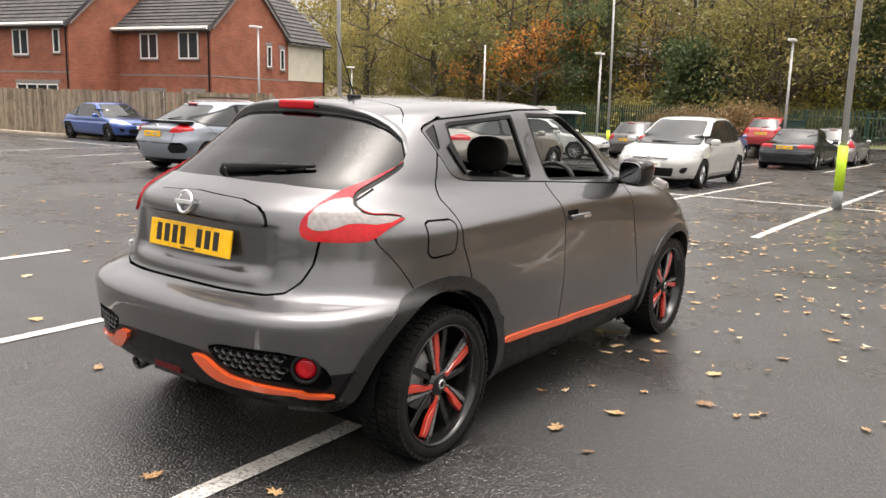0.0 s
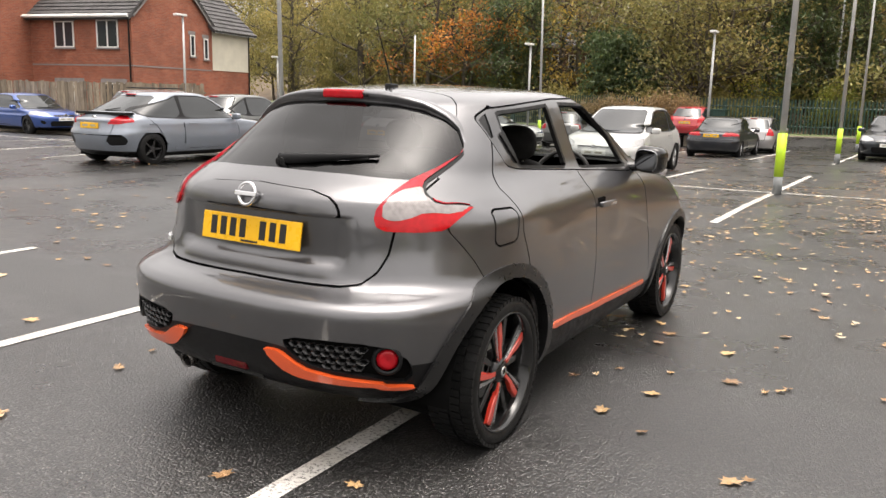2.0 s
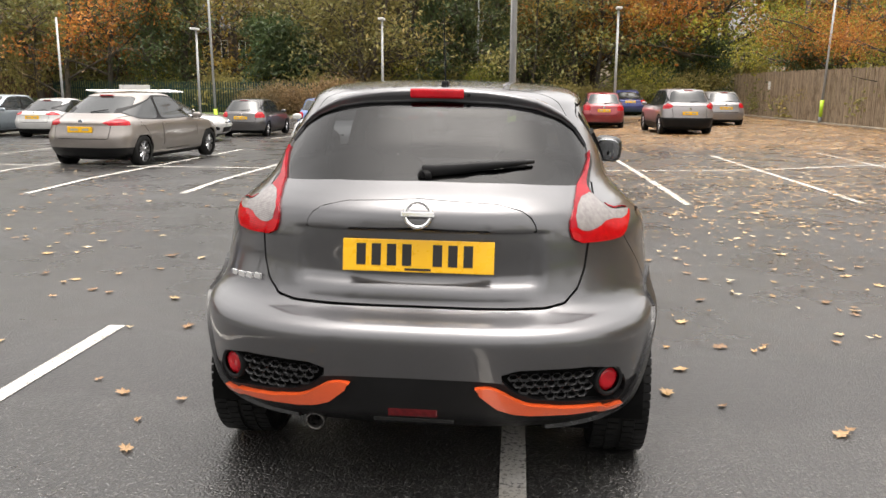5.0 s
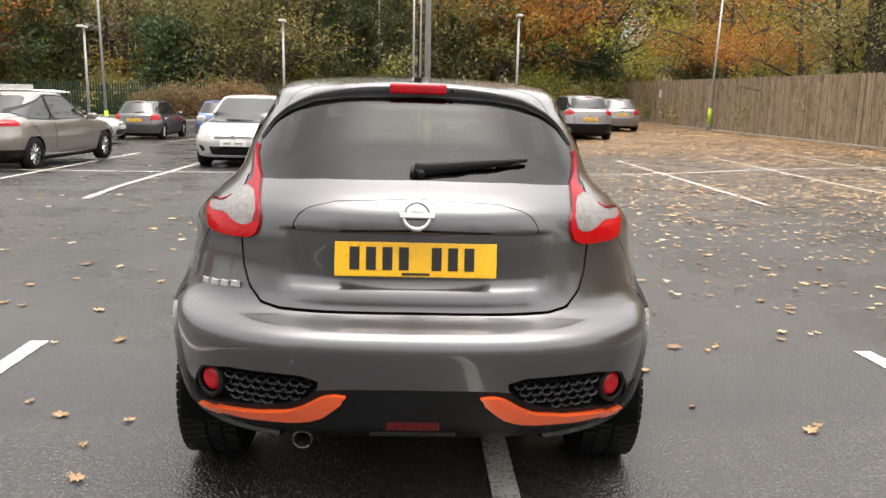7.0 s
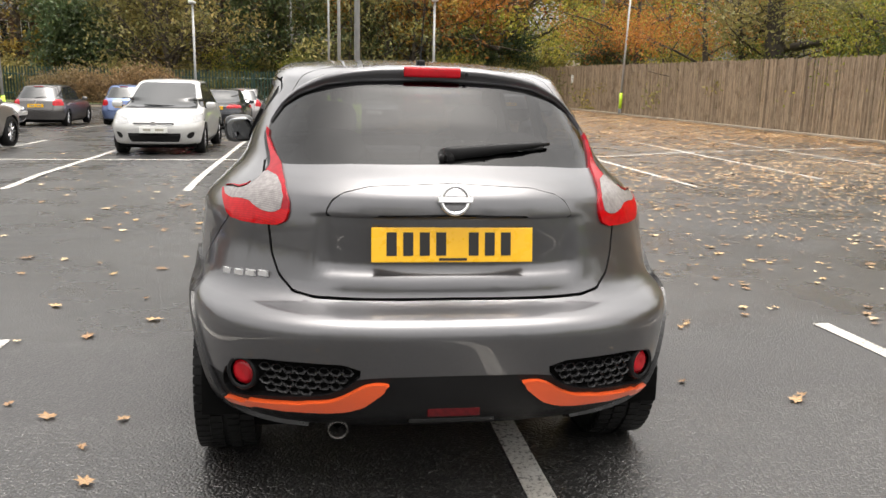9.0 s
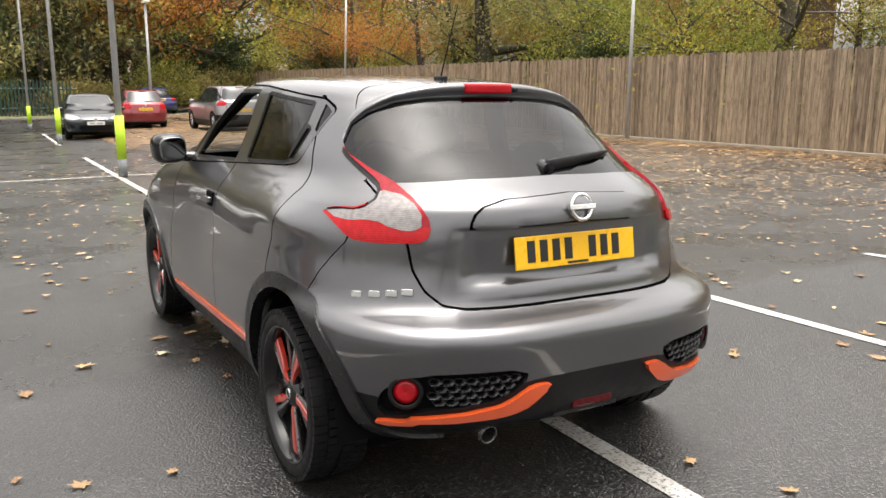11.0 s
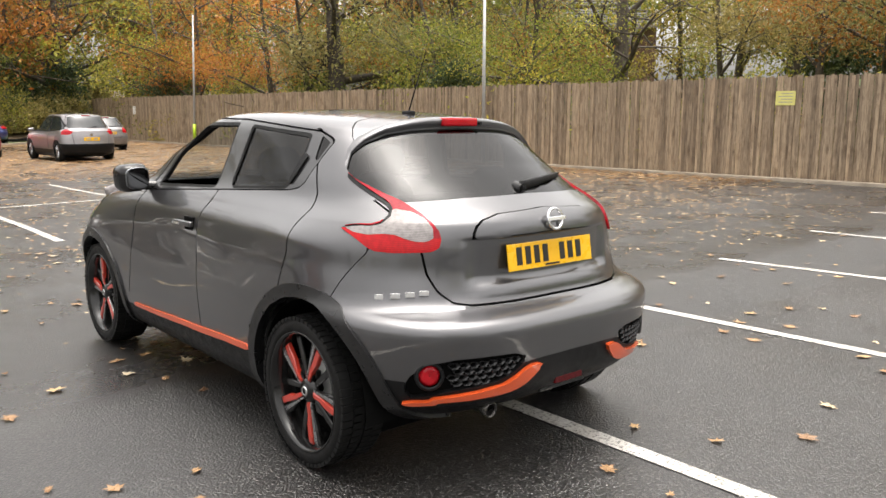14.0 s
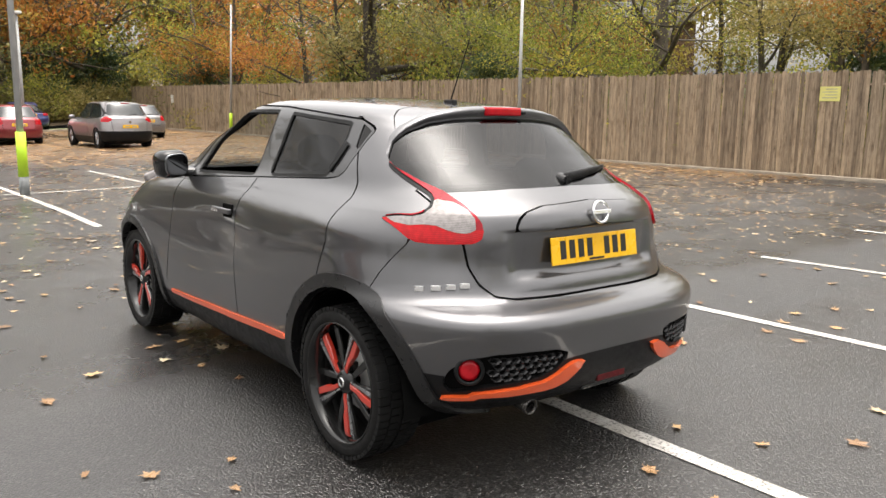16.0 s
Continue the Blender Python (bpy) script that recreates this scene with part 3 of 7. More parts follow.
FR0, FR1 = Vector((16.2, -6.0)), Vector((13.2, 47.0))
FD = (FR1 - FR0).normalized()
FN = Vector((-FD.y, FD.x))
kerb("kerb_fence", [tuple(FR0 + FN * 0.22 + FD * k) for k in np.linspace(0, 53, 40)], 0.30, 0.07, M_KERB, "worn concrete kerb at the foot of the board fence")
FL0, FL1 = Vector((-47.06, 9.85)), Vector((-18.0, 16.2))
LD = (FL1 - FL0).normalized()
LN = Vector((-LD.y, LD.x))
kerb("kerb_back", [tuple(FL0 - LN * 0.6 + LD * k) for k in np.linspace(0, 27, 20)], -0.5, 0.10, M_KERB, "pale concrete kerb below the garden fence")
kerb("kerb_verge", [(-26, 39), (-12, 36.5), (6, 38.4), (13.0, 45.3)], -0.2, 0.11, M_KERB, "concrete kerb along the grass verge")


# ---- house shells ----
def face_frame(origin, along):
    """A placing of wall points: u metres along the wall, z up, d metres out of it."""
    a = Vector(along).normalized()
    out = Vector((a.y, -a.x))
    return lambda u, z, d=0.0: (origin[0] + a.x * u + out.x * d, origin[1] + a.y * u + out.y * d, z)


def house_window(parent, at, u, z, w, h, panes=2, lintel=True):
    """A white-framed window set 60 mm into the wall, with a sill and a grey lintel."""
    fr = 0.06
    bm = bmesh.new()
    win = piece("window", *prism([(u, z), (u + w, z), (u + w, z + h), (u, z + h)], 0.02, lambda x, y, d: at(x, y, 0.004 + d)), M_PANE, parent)
    bars = [(u, z, u + w, z + fr), (u, z + h - fr, u + w, z + h)] + [(u + (w - fr) * i / panes, z, u + (w - fr) * i / panes + fr, z + h) for i in range(panes + 1)]
    for x0, z0, x1, z1 in bars:
        piece("window_frame", *prism([(x0, z0), (x1, z0), (x1, z1), (x0, z1)], 0.05, lambda x, y, d: at(x, y, 0.01 + d)), M_WHITE, win)
    piece("window_sill", *prism([(u - 0.06, z - 0.07), (u + w + 0.06, z - 0.07), (u + w + 0.06, z), (u - 0.06, z)], 0.1, lambda x, y, d: at(x, y, 0.002 + d)), M_LINTEL, win)
    if lintel:
        piece("lintel", *prism([(u - 0.1, z + h), (u + w + 0.1, z + h), (u + w + 0.1, z + h + 0.2), (u - 0.1, z + h + 0.2)], 0.012, lambda x, y, d: at(x, y, 0.002 + d)), M_LINTEL, win)
    return win


def tiled_roof(parent, a, b, c, d, rows, cols):
    """Courses of thick tiles lapped up a slope from eave a-b to ridge d-c."""
    a, b, c, d = (Vector(p) for p in (a, b, c, d))
    nrm = (b - a).cross(d - a).normalized()
    v, f = [], []
    for i in range(rows):
        p0, p1 = a.lerp(d, i / rows), b.lerp(c, i / rows)
        q0, q1 = a.lerp(d, (i + 1.15) / rows), b.lerp(c, (i + 1.15) / rows)
        for j in range(cols):
            s, e = j / cols, (j + 0.93) / cols
            k = len(v)
            w = [p0.lerp(p1, s), p0.lerp(p1, e), q0.lerp(q1, e), q0.lerp(q1, s)]
            v += [w[0] + nrm * 0.09, w[1] + nrm * 0.09, w[2] + nrm * 0.04, w[3] + nrm * 0.04, w[0] + nrm * 0.03, w[1] + nrm * 0.03]
            f += [(k, k + 1, k + 2, k + 3), (k + 4, k + 5, k + 1, k)]
    ob = piece("roof_tiles", v, f, M_ROOF, parent)
    ob["kind"] = "stuff"
    roof = piece("roof_slope", [tuple(x + nrm * 0.035) for x in (a, b, c, d)] + [tuple(x - nrm * 0.10) for x in (a, b, c, d)], [(0, 1, 2, 3), (7, 6, 5, 4), (0, 4, 5, 1), (1, 5, 6, 2), (2, 6, 7, 3), (3, 7, 4, 0)], M_ROOF, parent)
    return roof


HA = Vector((0.977, 0.213)).normalized()
HB = Vector((-0.213, 0.977)).normalized()


def house(corner, width, deep, eave, pitch, label, wing=0.0):
    """A brick house with its front along HA ending at corner, its gable wall along HB."""
    cx, cy = corner
    P = lambda u, w: Vector((cx + HA.x * u + HB.x * w, cy + HA.y * u + HB.y * w))
    h = thing("house", pose(0, 0, 0), label, "house", "brick houses behind the fence")
    base = -0.6
    ridge = eave + pitch * deep / 2
    f0, f1, g0, g1 = P(-width, 0), P(0, 0), P(-width, deep), P(0, deep)
    v = [(*p, z) for z in (base, eave) for p in (f0, f1, g1, g0)] + [(*P(0, deep / 2), ridge), (*P(-width, deep / 2), ridge)]
    piece("wall", v, [(0, 1, 5, 4), (1, 2, 6, 8, 5), (2, 3, 7, 6), (3, 0, 4, 9, 7)], M_BRICK, h)
    o = 0.35
    drop = pitch * o
    e0, e1 = P(-width - 0.15, -o), P(0.15, -o)
    k0, k1 = P(-width - 0.15, deep + o), P(0.15, deep + o)
    r0, r1 = P(-width - 0.15, deep / 2), P(0.15, deep / 2)
    tiled_roof(h, (*e0, eave - drop), (*e1, eave - drop), (*r1, ridge), (*r0, ridge), 16, 26)
    tiled_roof(h, (*k1, eave - drop), (*k0, eave - drop), (*r0, ridge), (*r1, ridge), 16, 26)
    front = face_frame(f0, HA)
    side = face_frame(f1, HB)
    piece("fascia", *prism([(-0.15, eave - 0.28), (width + 0.15, eave - 0.28), (width + 0.15, eave - 0.10), (-0.15, eave - 0.10)], 0.03, lambda x, y, d: front(x, y, 0.40 + d)), M_WHITE, h)
    part("gutter", rod(front(-0.15, eave - 0.20, 0.48), front(width + 0.15, eave - 0.20, 0.48), 0.060, n=8), M_WHITE, h)
    part("downpipe", rod(front(width - 0.12, base, 0.06), front(width - 0.12, eave - 0.2, 0.06), 0.038, n=8), M_PLASTIC, h)
    piece("string_course", *prism([(0.0, 2.50), (width, 2.50), (width, 2.57), (0.0, 2.57)], 0.012, lambda x, y, d: front(x, y, 0.002 + d)), M_LINTEL, h)
    for s, (pa, pb) in enumerate((((0, eave), (deep / 2, ridge)), ((deep / 2, ridge), (deep, eave)))):
        piece("verge_board", *prism([(pa[0], pa[1] - 0.02), (pb[0], pb[1] - 0.02), (pb[0], pb[1] - 0.24), (pa[0], pa[1] - 0.24)], 0.04, lambda x, y, d: side(x, y, 0.11 + d)), M_LINTEL, h)
    return h, front, side, P


h2, front2, side2, P2 = house((-30.4, 23.25), 7.9, 6.4, 5.0, 0.85, "red brick two-storey house with dark tiled roof and white windows")
for u, z, w, hh, n in ((0.75, 3.45, 0.5, 1.15, 1), (3.4, 3.35, 1.15, 1.25, 2), (5.9, 3.35, 1.25, 1.3, 2), (3.3, 0.55, 1.6, 1.15, 3), (6.1, 0.55, 1.3, 1.15, 2)):
    house_window(h2, front2, u, z, w, hh, n)
for u, z, w, hh, n in ((4.5, 3.2, 0.4, 1.1, 1), (5.7, 3.1, 0.4, 1.1, 1), (4.2, 0.45, 0.9, 1.0, 1)):
    house_window(h2, side2, u, z, w, hh, n)
piece("string_course", *prism([(0.0, 2.50), (6.4, 2.50), (6.4, 2.57), (0.0, 2.57)], 0.012, lambda x, y, d: side2(x, y, 0.002 + d)), M_LINTEL, h2)
# the rear wing, its eave along the gable wall, with a cream rendered upper wall
w0, w1, w2, w3 = P2(0, 6.4), P2(0, 10.3), P2(-4.0, 10.3), P2(-4.0, 6.4)
piece("wing_wall", [(*p, z) for z in (-0.6, 4.75) for p in (w0, w1, w2, w3)], [(0, 1, 5, 4), (1, 2, 6, 5), (2, 3, 7, 6), (3, 0, 4, 7)], M_BRICK, h2)
tiled_roof(h2, (*P2(0.4, 6.2), 4.6), (*P2(0.4, 10.5), 4.6), (*P2(-3.4, 10.5), 8.0), (*P2(-3.4, 6.2), 8.0), 14, 14)
piece("render_panel", *prism([(6.5, 2.55), (10.25, 2.55), (10.25, 4.62), (6.5, 4.62)], 0.03, lambda x, y, d: side2(x, y, 0.004 + d)), M_RENDER, h2)
piece("fascia", *prism([(6.3, 4.55), (10.45, 4.55), (10.45, 4.72), (6.3, 4.72)], 0.03, lambda x, y, d: side2(x, y, 0.34 + d)), M_WHITE, h2)
part("downpipe", rod(side2(10.1, -0.5, 0.08), side2(10.1, 4.6, 0.08), 0.038, n=8), M_PLASTIC, h2)

h1, front1, side1, P1 = house((-35.6, 18.9), 9.0, 7.0, 5.0, 0.85, "red brick house with tiled roof beside another")
for u, z, w, hh, n in ((5.2, 3.35, 1.1, 1.25, 2), (8.0, 3.45, 0.45, 1.15, 1), (5.3, 0.75, 2.9, 1.2, 4), (1.5, 3.35, 1.1, 1.25, 2)):
    house_window(h1, front1, u, z, w, hh, n)


# ---- board fences ----
def board_mesh(w, h, t, name, material):
    v = [(x * w / 2, y * t, z) for z in (0, h) for x, y in ((-1, 0), (1, 0), (1, 0.8), (0.6, 1), (-0.6, 1), (-1, 0.8))]
    f = [tuple(range(5, -1, -1)), tuple(range(6, 12))] + [(i, (i + 1) % 6, 6 + (i + 1) % 6, 6 + i) for i in range(6)]
    return mesh_of(name, v, f, material)


def board_fence(name, p0, d, nrm, length, height, label, near, pitch, width, material, base=0.06, tall=0.0):
    """Overlapping upright boards on posts and rails; the stretch near the path as single boards, the rest as one run."""
    fence = tagged(new(name), label, "fence", kind="structure")
    rnd = random.Random(len(name) + 5)
    ang = math.degrees(math.atan2(d.y, d.x))
    shapes = [board_mesh(width, height + tall + dh, 0.02, "board", material) for dh in (0, -0.02, 0.015, -0.035)]
    rest_v, rest_f = [], []
    k, made = 0.0, 0
    while k < length:
        p = p0 + d * k + nrm * (0.014 if made % 2 else 0.0)
        z = base
        if near[0] <= k <= near[1]:
            b = new("board", rnd.choice(shapes))
            b.parent = fence
            b.matrix_basis = pose(p.x, p.y, z, rnd.uniform(-0.4, 0.4), rnd.uniform(-0.5, 0.5), ang + rnd.uniform(-2.5, 2.5))
        else:
            m = pose(p.x, p.y, z, 0, rnd.uniform(-0.5, 0.5), ang + rnd.uniform(-3, 3))
            s = rnd.choice(shapes)
            o = len(rest_v)
            rest_v += [tuple(m @ q.co) for q in s.vertices]
            rest_f += [tuple(o + i for i in q.vertices) for q in s.polygons]
        k += pitch * rnd.uniform(0.9, 1.08)
        made += 1
    if rest_v:
        r = piece("board_run", rest_v, rest_f, material, fence)
        r["kind"] = "stuff"
    for zz in (0.35, height * 0.55, height - 0.25):
        q0, q1 = p0 - nrm * 0.06, p0 + d * length - nrm * 0.06
        part("rail", rod((*q0, zz), (*q1, zz), 0.04, n=4), material, fence)
    for i in range(int(length / 3)):
        q = p0 + d * (3 * i) - nrm * 0.12
        part("post", box(q.x - 0.05, q.y - 0.05, 0, q.x + 0.05, q.y + 0.05, height), material, fence)
    return fence


board_fence("fence_right", FR0, FD, FN, 53.0, 2.30, "tall weathered close-board timber fence", (7, 29), 0.075, 0.076, M_FENCE)
board_fence("fence_left", FL0, LD, -LN, 29.6, 1.62, "greyed timber garden fence below the houses", (18, 29), 0.135, 0.125, M_FENCE_GREY, base=-0.16, tall=0.2)


# ---- notices on the fence ----
def notice(k, z, w, h, board, label, lines=4):
    c = FR0 + FD * k + FN * 0.035
    ang = math.degrees(math.atan2(FD.y, FD.x))
    n = thing("notice", pose(c.x, c.y, z, 0, 0, ang), label, "sign")
    part("board_face", box(-w / 2, -0.004, 0, w / 2, 0.006, h, 0.003, 1), board, n)
    for i in range(lines):
        y = h * (0.8 - 0.6 * i / max(1, lines - 1))
        part("print_line", box(-w * 0.36, 0.0062, y, w * (0.36 if i % 2 else 0.22), 0.0072, y + h * 0.06), M_BAR, n)


notice(12.15, 1.70, 0.45, 0.32, M_SIGN, "pale yellow printed notice screwed to the board fence")
notice(47.2, 1.45, 0.34, 0.42, M_WHITE, "small white notice on the board fence", 3)


# ---- lamp columns ----
def column(x, y, height, radius, label, sleeve=True, lean=(0, 0), head=0):
    if not head and 8 < y < 30 and x < -1:
        x, y = settle(x, y)
    base = float(drop(x, y))
    height -= base
    c = thing("lamp_post", pose(x, y, base, lean[0], lean[1], 0), label, "lamp post", "car park lamp posts")
    part("shaft", rod((0, 0, 0), (0, 0, height), radius, radius * 0.7, 16), M_STEEL, c, smooth=True)
    if sleeve:
        part("sleeve", rod((0, 0, 0.30), (0, 0, 1.02), radius + 0.022, n=20), M_SLEEVE, c, "lime yellow reflective sleeve", smooth=True)
        part("foot", rod((0, 0, 0), (0, 0, 0.30), radius + 0.020, n=20), M_POSTBASE, c, "grey painted foot", smooth=True)
    if head:
        part("lamp_head", box(-0.12, -0.42 * head, height - 0.03, 0.12, 0.14, height + 0.06, 0.03), M_WHITE, c, "white lamp head")
    return c


column(0.25, 11.62, 8.0, 0.055, "tall galvanised lamp post with lime yellow sleeve")
column(0.2, 23.2, 8.0, 0.055, "tall galvanised lamp post with lime yellow sleeve")
column(0.0, 34.6, 8.0, 0.055, "tall galvanised lamp post with lime yellow sleeve")
column(-10.24, 11.0, 8.0, 0.055, "tall galvanised lamp post with lime yellow sleeve", lean=(0, -1.2))
column(-9.0, 21.6, 8.0, 0.055, "tall galvanised lamp post with lime yellow sleeve", lean=(0, -1.0))
column(13.62, 33.9, 6.0, 0.055, "leaning galvanised lamp post with lime yellow sleeve", lean=(0, 2.0))
column(-5.4, 31.4, 4.25, 0.06, "short grey lamp post with a white head", False, head=1)
column(-13.5, 31.4, 3.85, 0.06, "short grey lamp post with a white head", False, head=1)
column(4.62, 33.4, 4.85, 0.065, "short grey lamp post with a white head", False, head=1)
column(-32.2, 35.3, 3.55, 0.06, "short grey lamp post with a white head", False, head=1)
column(-25.3, 21.8, 4.55, 0.06, "slim lamp post with a white head", False, head=1)
column(-20.0, 31.8, 4.4, 0.06, "slim galvanised post beside the lawn", False)
column(14.62, 15.15, 5.2, 0.06, "slim galvanised post by the board fence", False)
column(-2.0, 45.0, 7.0, 0.07, "slim galvanised post among the trees", False)


# ---- green railings, cabinet, sign and shelter at the back of the car park ----
def palisade(pts, height, pitch):
    """Steel pales with split pale tips on two rails."""
    f = tagged(new("fence_back"), "dark green steel palisade fence before the trees", "fence", kind="structure")
    w = 0.035
    pale = mesh_of("pale", [(-w, 0, 0), (w, 0, 0), (w, 0.012, 0), (-w, 0.012, 0), (-w, 0, height - 0.1), (w, 0, height - 0.1), (w, 0.012, height - 0.1), (-w, 0.012, height - 0.1), (0, 0.006, height)],
                   [(0, 1, 5, 4), (1, 2, 6, 5), (2, 3, 7, 6), (3, 0, 4, 7), (4, 5, 8), (5, 6, 8), (6, 7, 8), (7, 4, 8)], M_PALISADE)
    for a, b in zip(pts, pts[1:]):
        a, b = Vector(a), Vector(b)
        d = (b - a).normalized()
        ang = math.degrees(math.atan2(d.y, d.x))
        for i in range(int((b - a).length / pitch)):
            p = a + d * (i * pitch)
            o = new("pale", pale)
            o.parent = f
            o.matrix_basis = pose(p.x, p.y, 0.02, 0, 0, ang)
        for z in (0.4, height - 0.4):
            part("rail", rod((*(a + Vector((0, 0.05))), z), (*(b + Vector((0, 0.05))), z), 0.03, n=4), M_PALISADE, f)
        for i in range(int((b - a).length / 2.75) + 1):
            q = a + d * (2.75 * i)
            part("post", box(q.x - 0.05, q.y + 0.06, 0, q.x + 0.05, q.y + 0.16, height - 0.15), M_PALISADE, f)


palisade([(-27, 43.0), (-12, 39.3), (2.4, 40.7)], 1.72, 0.16)

cab = thing("utility_cabinet", pose(-6.4, 35.6, 0, 0, 0, 4), "dark green steel utility cabinet beside the verge", "cabinet")
part("body", box(-0.85, -0.4, 0.08, 0.85, 0.4, 1.12, 0.02), M_PALISADE, cab)
part("plinth", box(-0.88, -0.43, -0.55, 0.88, 0.43, 0.10), M_KERB, cab)
part("lid", box(-0.90, -0.45, 1.12, 0.90, 0.45, 1.18, 0.02), M_PALISADE, cab)
for x in (-0.42, 0.42):
    dr = part("door", box(x - 0.39, -0.415, 0.14, x + 0.39, -0.40, 1.06, 0.006), M_PALISADE, cab)
    part("handle", box(x - 0.02, -0.43, 0.55, x + 0.02, -0.412, 0.70), M_STEEL, dr)

sgx, sgy = settle(-20.1, 23.6)
sg = thing("sign_board", pose(sgx, sgy, float(drop(sgx, sgy)), 0, 0, 40), "white sign board on two dark posts", "sign")
part("board", box(-0.42, -0.02, 0.78, 0.42, 0.02, 1.46, 0.005), M_WHITE, sg)
for x in (-0.44, 0.44):
    part("post", box(x - 0.035, -0.035, 0, x + 0.035, 0.035, 1.5), M_PLASTIC, sg)
part("board_edge", box(-0.44, -0.03, 1.46, 0.44, 0.03, 1.50), M_PLASTIC, sg)
for i in range(4):
    part("print_line", box(-0.30, -0.024, 0.92 + 0.13 * i, 0.30 - 0.1 * (i % 2), -0.021, 0.96 + 0.13 * i), M_BAR, sg)

sh = thing("cycle_shelter", pose(-16.9, 32.4, -0.28, 0, 0, 41), "low shelter with a pale corrugated roof", "shelter")
cv, cf = [], []
for i in range(61):
    x = -1.9 + 3.8 * i / 60
    for y, z in ((-0.9, 1.50), (0.9, 1.56)):
        cv.append((x, y, z + 0.018 * math.sin(i * math.pi / 1.5)))
cf = [(2 * i, 2 * i + 2, 2 * i + 3, 2 * i + 1) for i in range(60)]
n0 = len(cv)
cv += [(x, y, z - 0.05) for x, y, z in cv]
cf += [(b + n0, a + n0, d + n0, c + n0) for a, b, c, d in cf] + [(2 * i, n0 + 2 * i, n0 + 2 * i + 2, 2 * i + 2) for i in range(60)]
piece("roof", cv, cf, M_WHITE, sh, "pale corrugated roof sheet")
for x in (-1.8, 0, 1.8):
    for y, z in ((-0.8, 1.47), (0.8, 1.53)):
        part("post", rod((x, y, -0.6), (x, y, z), 0.04, n=10), M_PALISADE, sh)
part("back_panel", box(-1.85, 0.82, 0.2, 1.85, 0.86, 1.45), M_PALISADE, sh)
part("roof_box", box(-0.6, -0.3, 1.57, 0.6, 0.3, 1.78, 0.02), M_STEEL, sh)


# ---- brick buildings among the trees ----
def far_house(x, y, turn, w, d, eave, ridge, label, openings):
    h = thing("house", pose(x, y, 0, 0, 0, turn), label, "house", "brick buildings behind the trees")
    v = [(a * w / 2, b * d / 2, z) for z in (-0.5, eave) for a, b in ((-1, -1), (1, -1), (1, 1), (-1, 1))] + [(-w / 2, 0, ridge), (w / 2, 0, ridge)]
    piece("wall", v, [(0, 1, 5, 4), (1, 2, 6, 9, 5), (2, 3, 7, 6), (3, 0, 4, 8, 7)], M_BROWNBRICK, h)
    k = 0.4
    for s in (-1, 1):
        lo = [(-w / 2 - k, s * (d / 2 + k), eave - k * (ridge - eave) / (d / 2)), (w / 2 + k, s * (d / 2 + k), eave - k * (ridge - eave) / (d / 2)), (w / 2 + k, 0, ridge), (-w / 2 - k, 0, ridge)]
        if s > 0:
            lo = [lo[1], lo[0], lo[3], lo[2]]
        tiled_roof(h, *lo, 10, 18)
    front = face_frame((-w / 2, -d / 2), (1, 0))
    piece("fascia", *prism([(-k, eave - 0.35), (w + k, eave - 0.35), (w + k, eave - 0.15), (-k, eave - 0.15)], 0.04, lambda a, b, c: front(a, b, k + 0.03 + c)), M_LINTEL, h)
    for u, z, ww, hh, n in openings:
        house_window(h, front, u, z, ww, hh, n, False)


far_house(-31.5, 51.5, 32, 9.0, 7.0, 4.6, 7.4, "brown brick building half hidden by trees", [(1.0, 2.4, 1.0, 1.3, 2), (3.2, 2.4, 1.0, 1.3, 2), (5.4, 2.4, 1.0, 1.3, 2), (7.4, 2.4, 0.9, 1.3, 1)])
far_house(-21.5, 56.0, 22, 9.0, 7.0, 5.4, 8.0, "brick building with narrow dark windows behind trees", [(0.8 + 1.2 * i, 3.0, 0.5, 1.6, 1) for i in range(7)])
far_house(44.0, 36.0, -38, 9.0, 7.0, 7.6, 9.6, "two-storey brick house beyond a grassy bank", [(1.2, 5.4, 1.3, 1.2, 2), (5.6, 5.4, 1.3, 1.2, 2), (1.2, 2.9, 1.6, 1.2, 3), (5.6, 2.9, 1.6, 1.2, 3)])


# ---- the grey crossover car ----
HERO_RINGS = [
    (0.20, -0.28, 2.95, 0.70, 3.0, 3.0), (0.27, -0.42, 3.12, 0.80, 3.0, 3.0), (0.34, -0.60, 3.25, 0.842, 3.0, 3.0), (0.41, -0.712, 3.32, 0.860, 3.0, 3.0),
    (0.48, -0.752, 3.34, 0.870, 3.0, 3.0), (0.56, -0.770, 3.36, 0.876, 3.0, 3.0), (0.66, -0.782, 3.36, 0.880, 3.0, 3.0),
    (0.708, -0.784, 3.355, 0.879, 3.0, 3.0), (0.735, -0.772, 3.345, 0.877, 3.0, 2.8)]
HERO_RINGS += [
    (0.758, -0.728, 3.335, 0.874, 2.9, 2.8), (0.780, -0.668, 3.32, 0.871, 2.8, 2.8), (0.81, -0.641, 3.29, 0.867, 2.7, 2.7),
    (0.86, -0.632, 3.24, 0.860, 2.6, 2.7), (0.92, -0.628, 3.16, 0.850, 2.5, 2.6), (1.02, -0.624, 2.96, 0.823, 2.5, 2.6),
    (1.10, -0.610, 2.50, 0.775, 2.5, 2.8), (1.16, -0.555, 2.20, 0.738, 2.5, 3.0), (1.22, -0.470, 2.10, 0.710, 2.5, 3.0)]
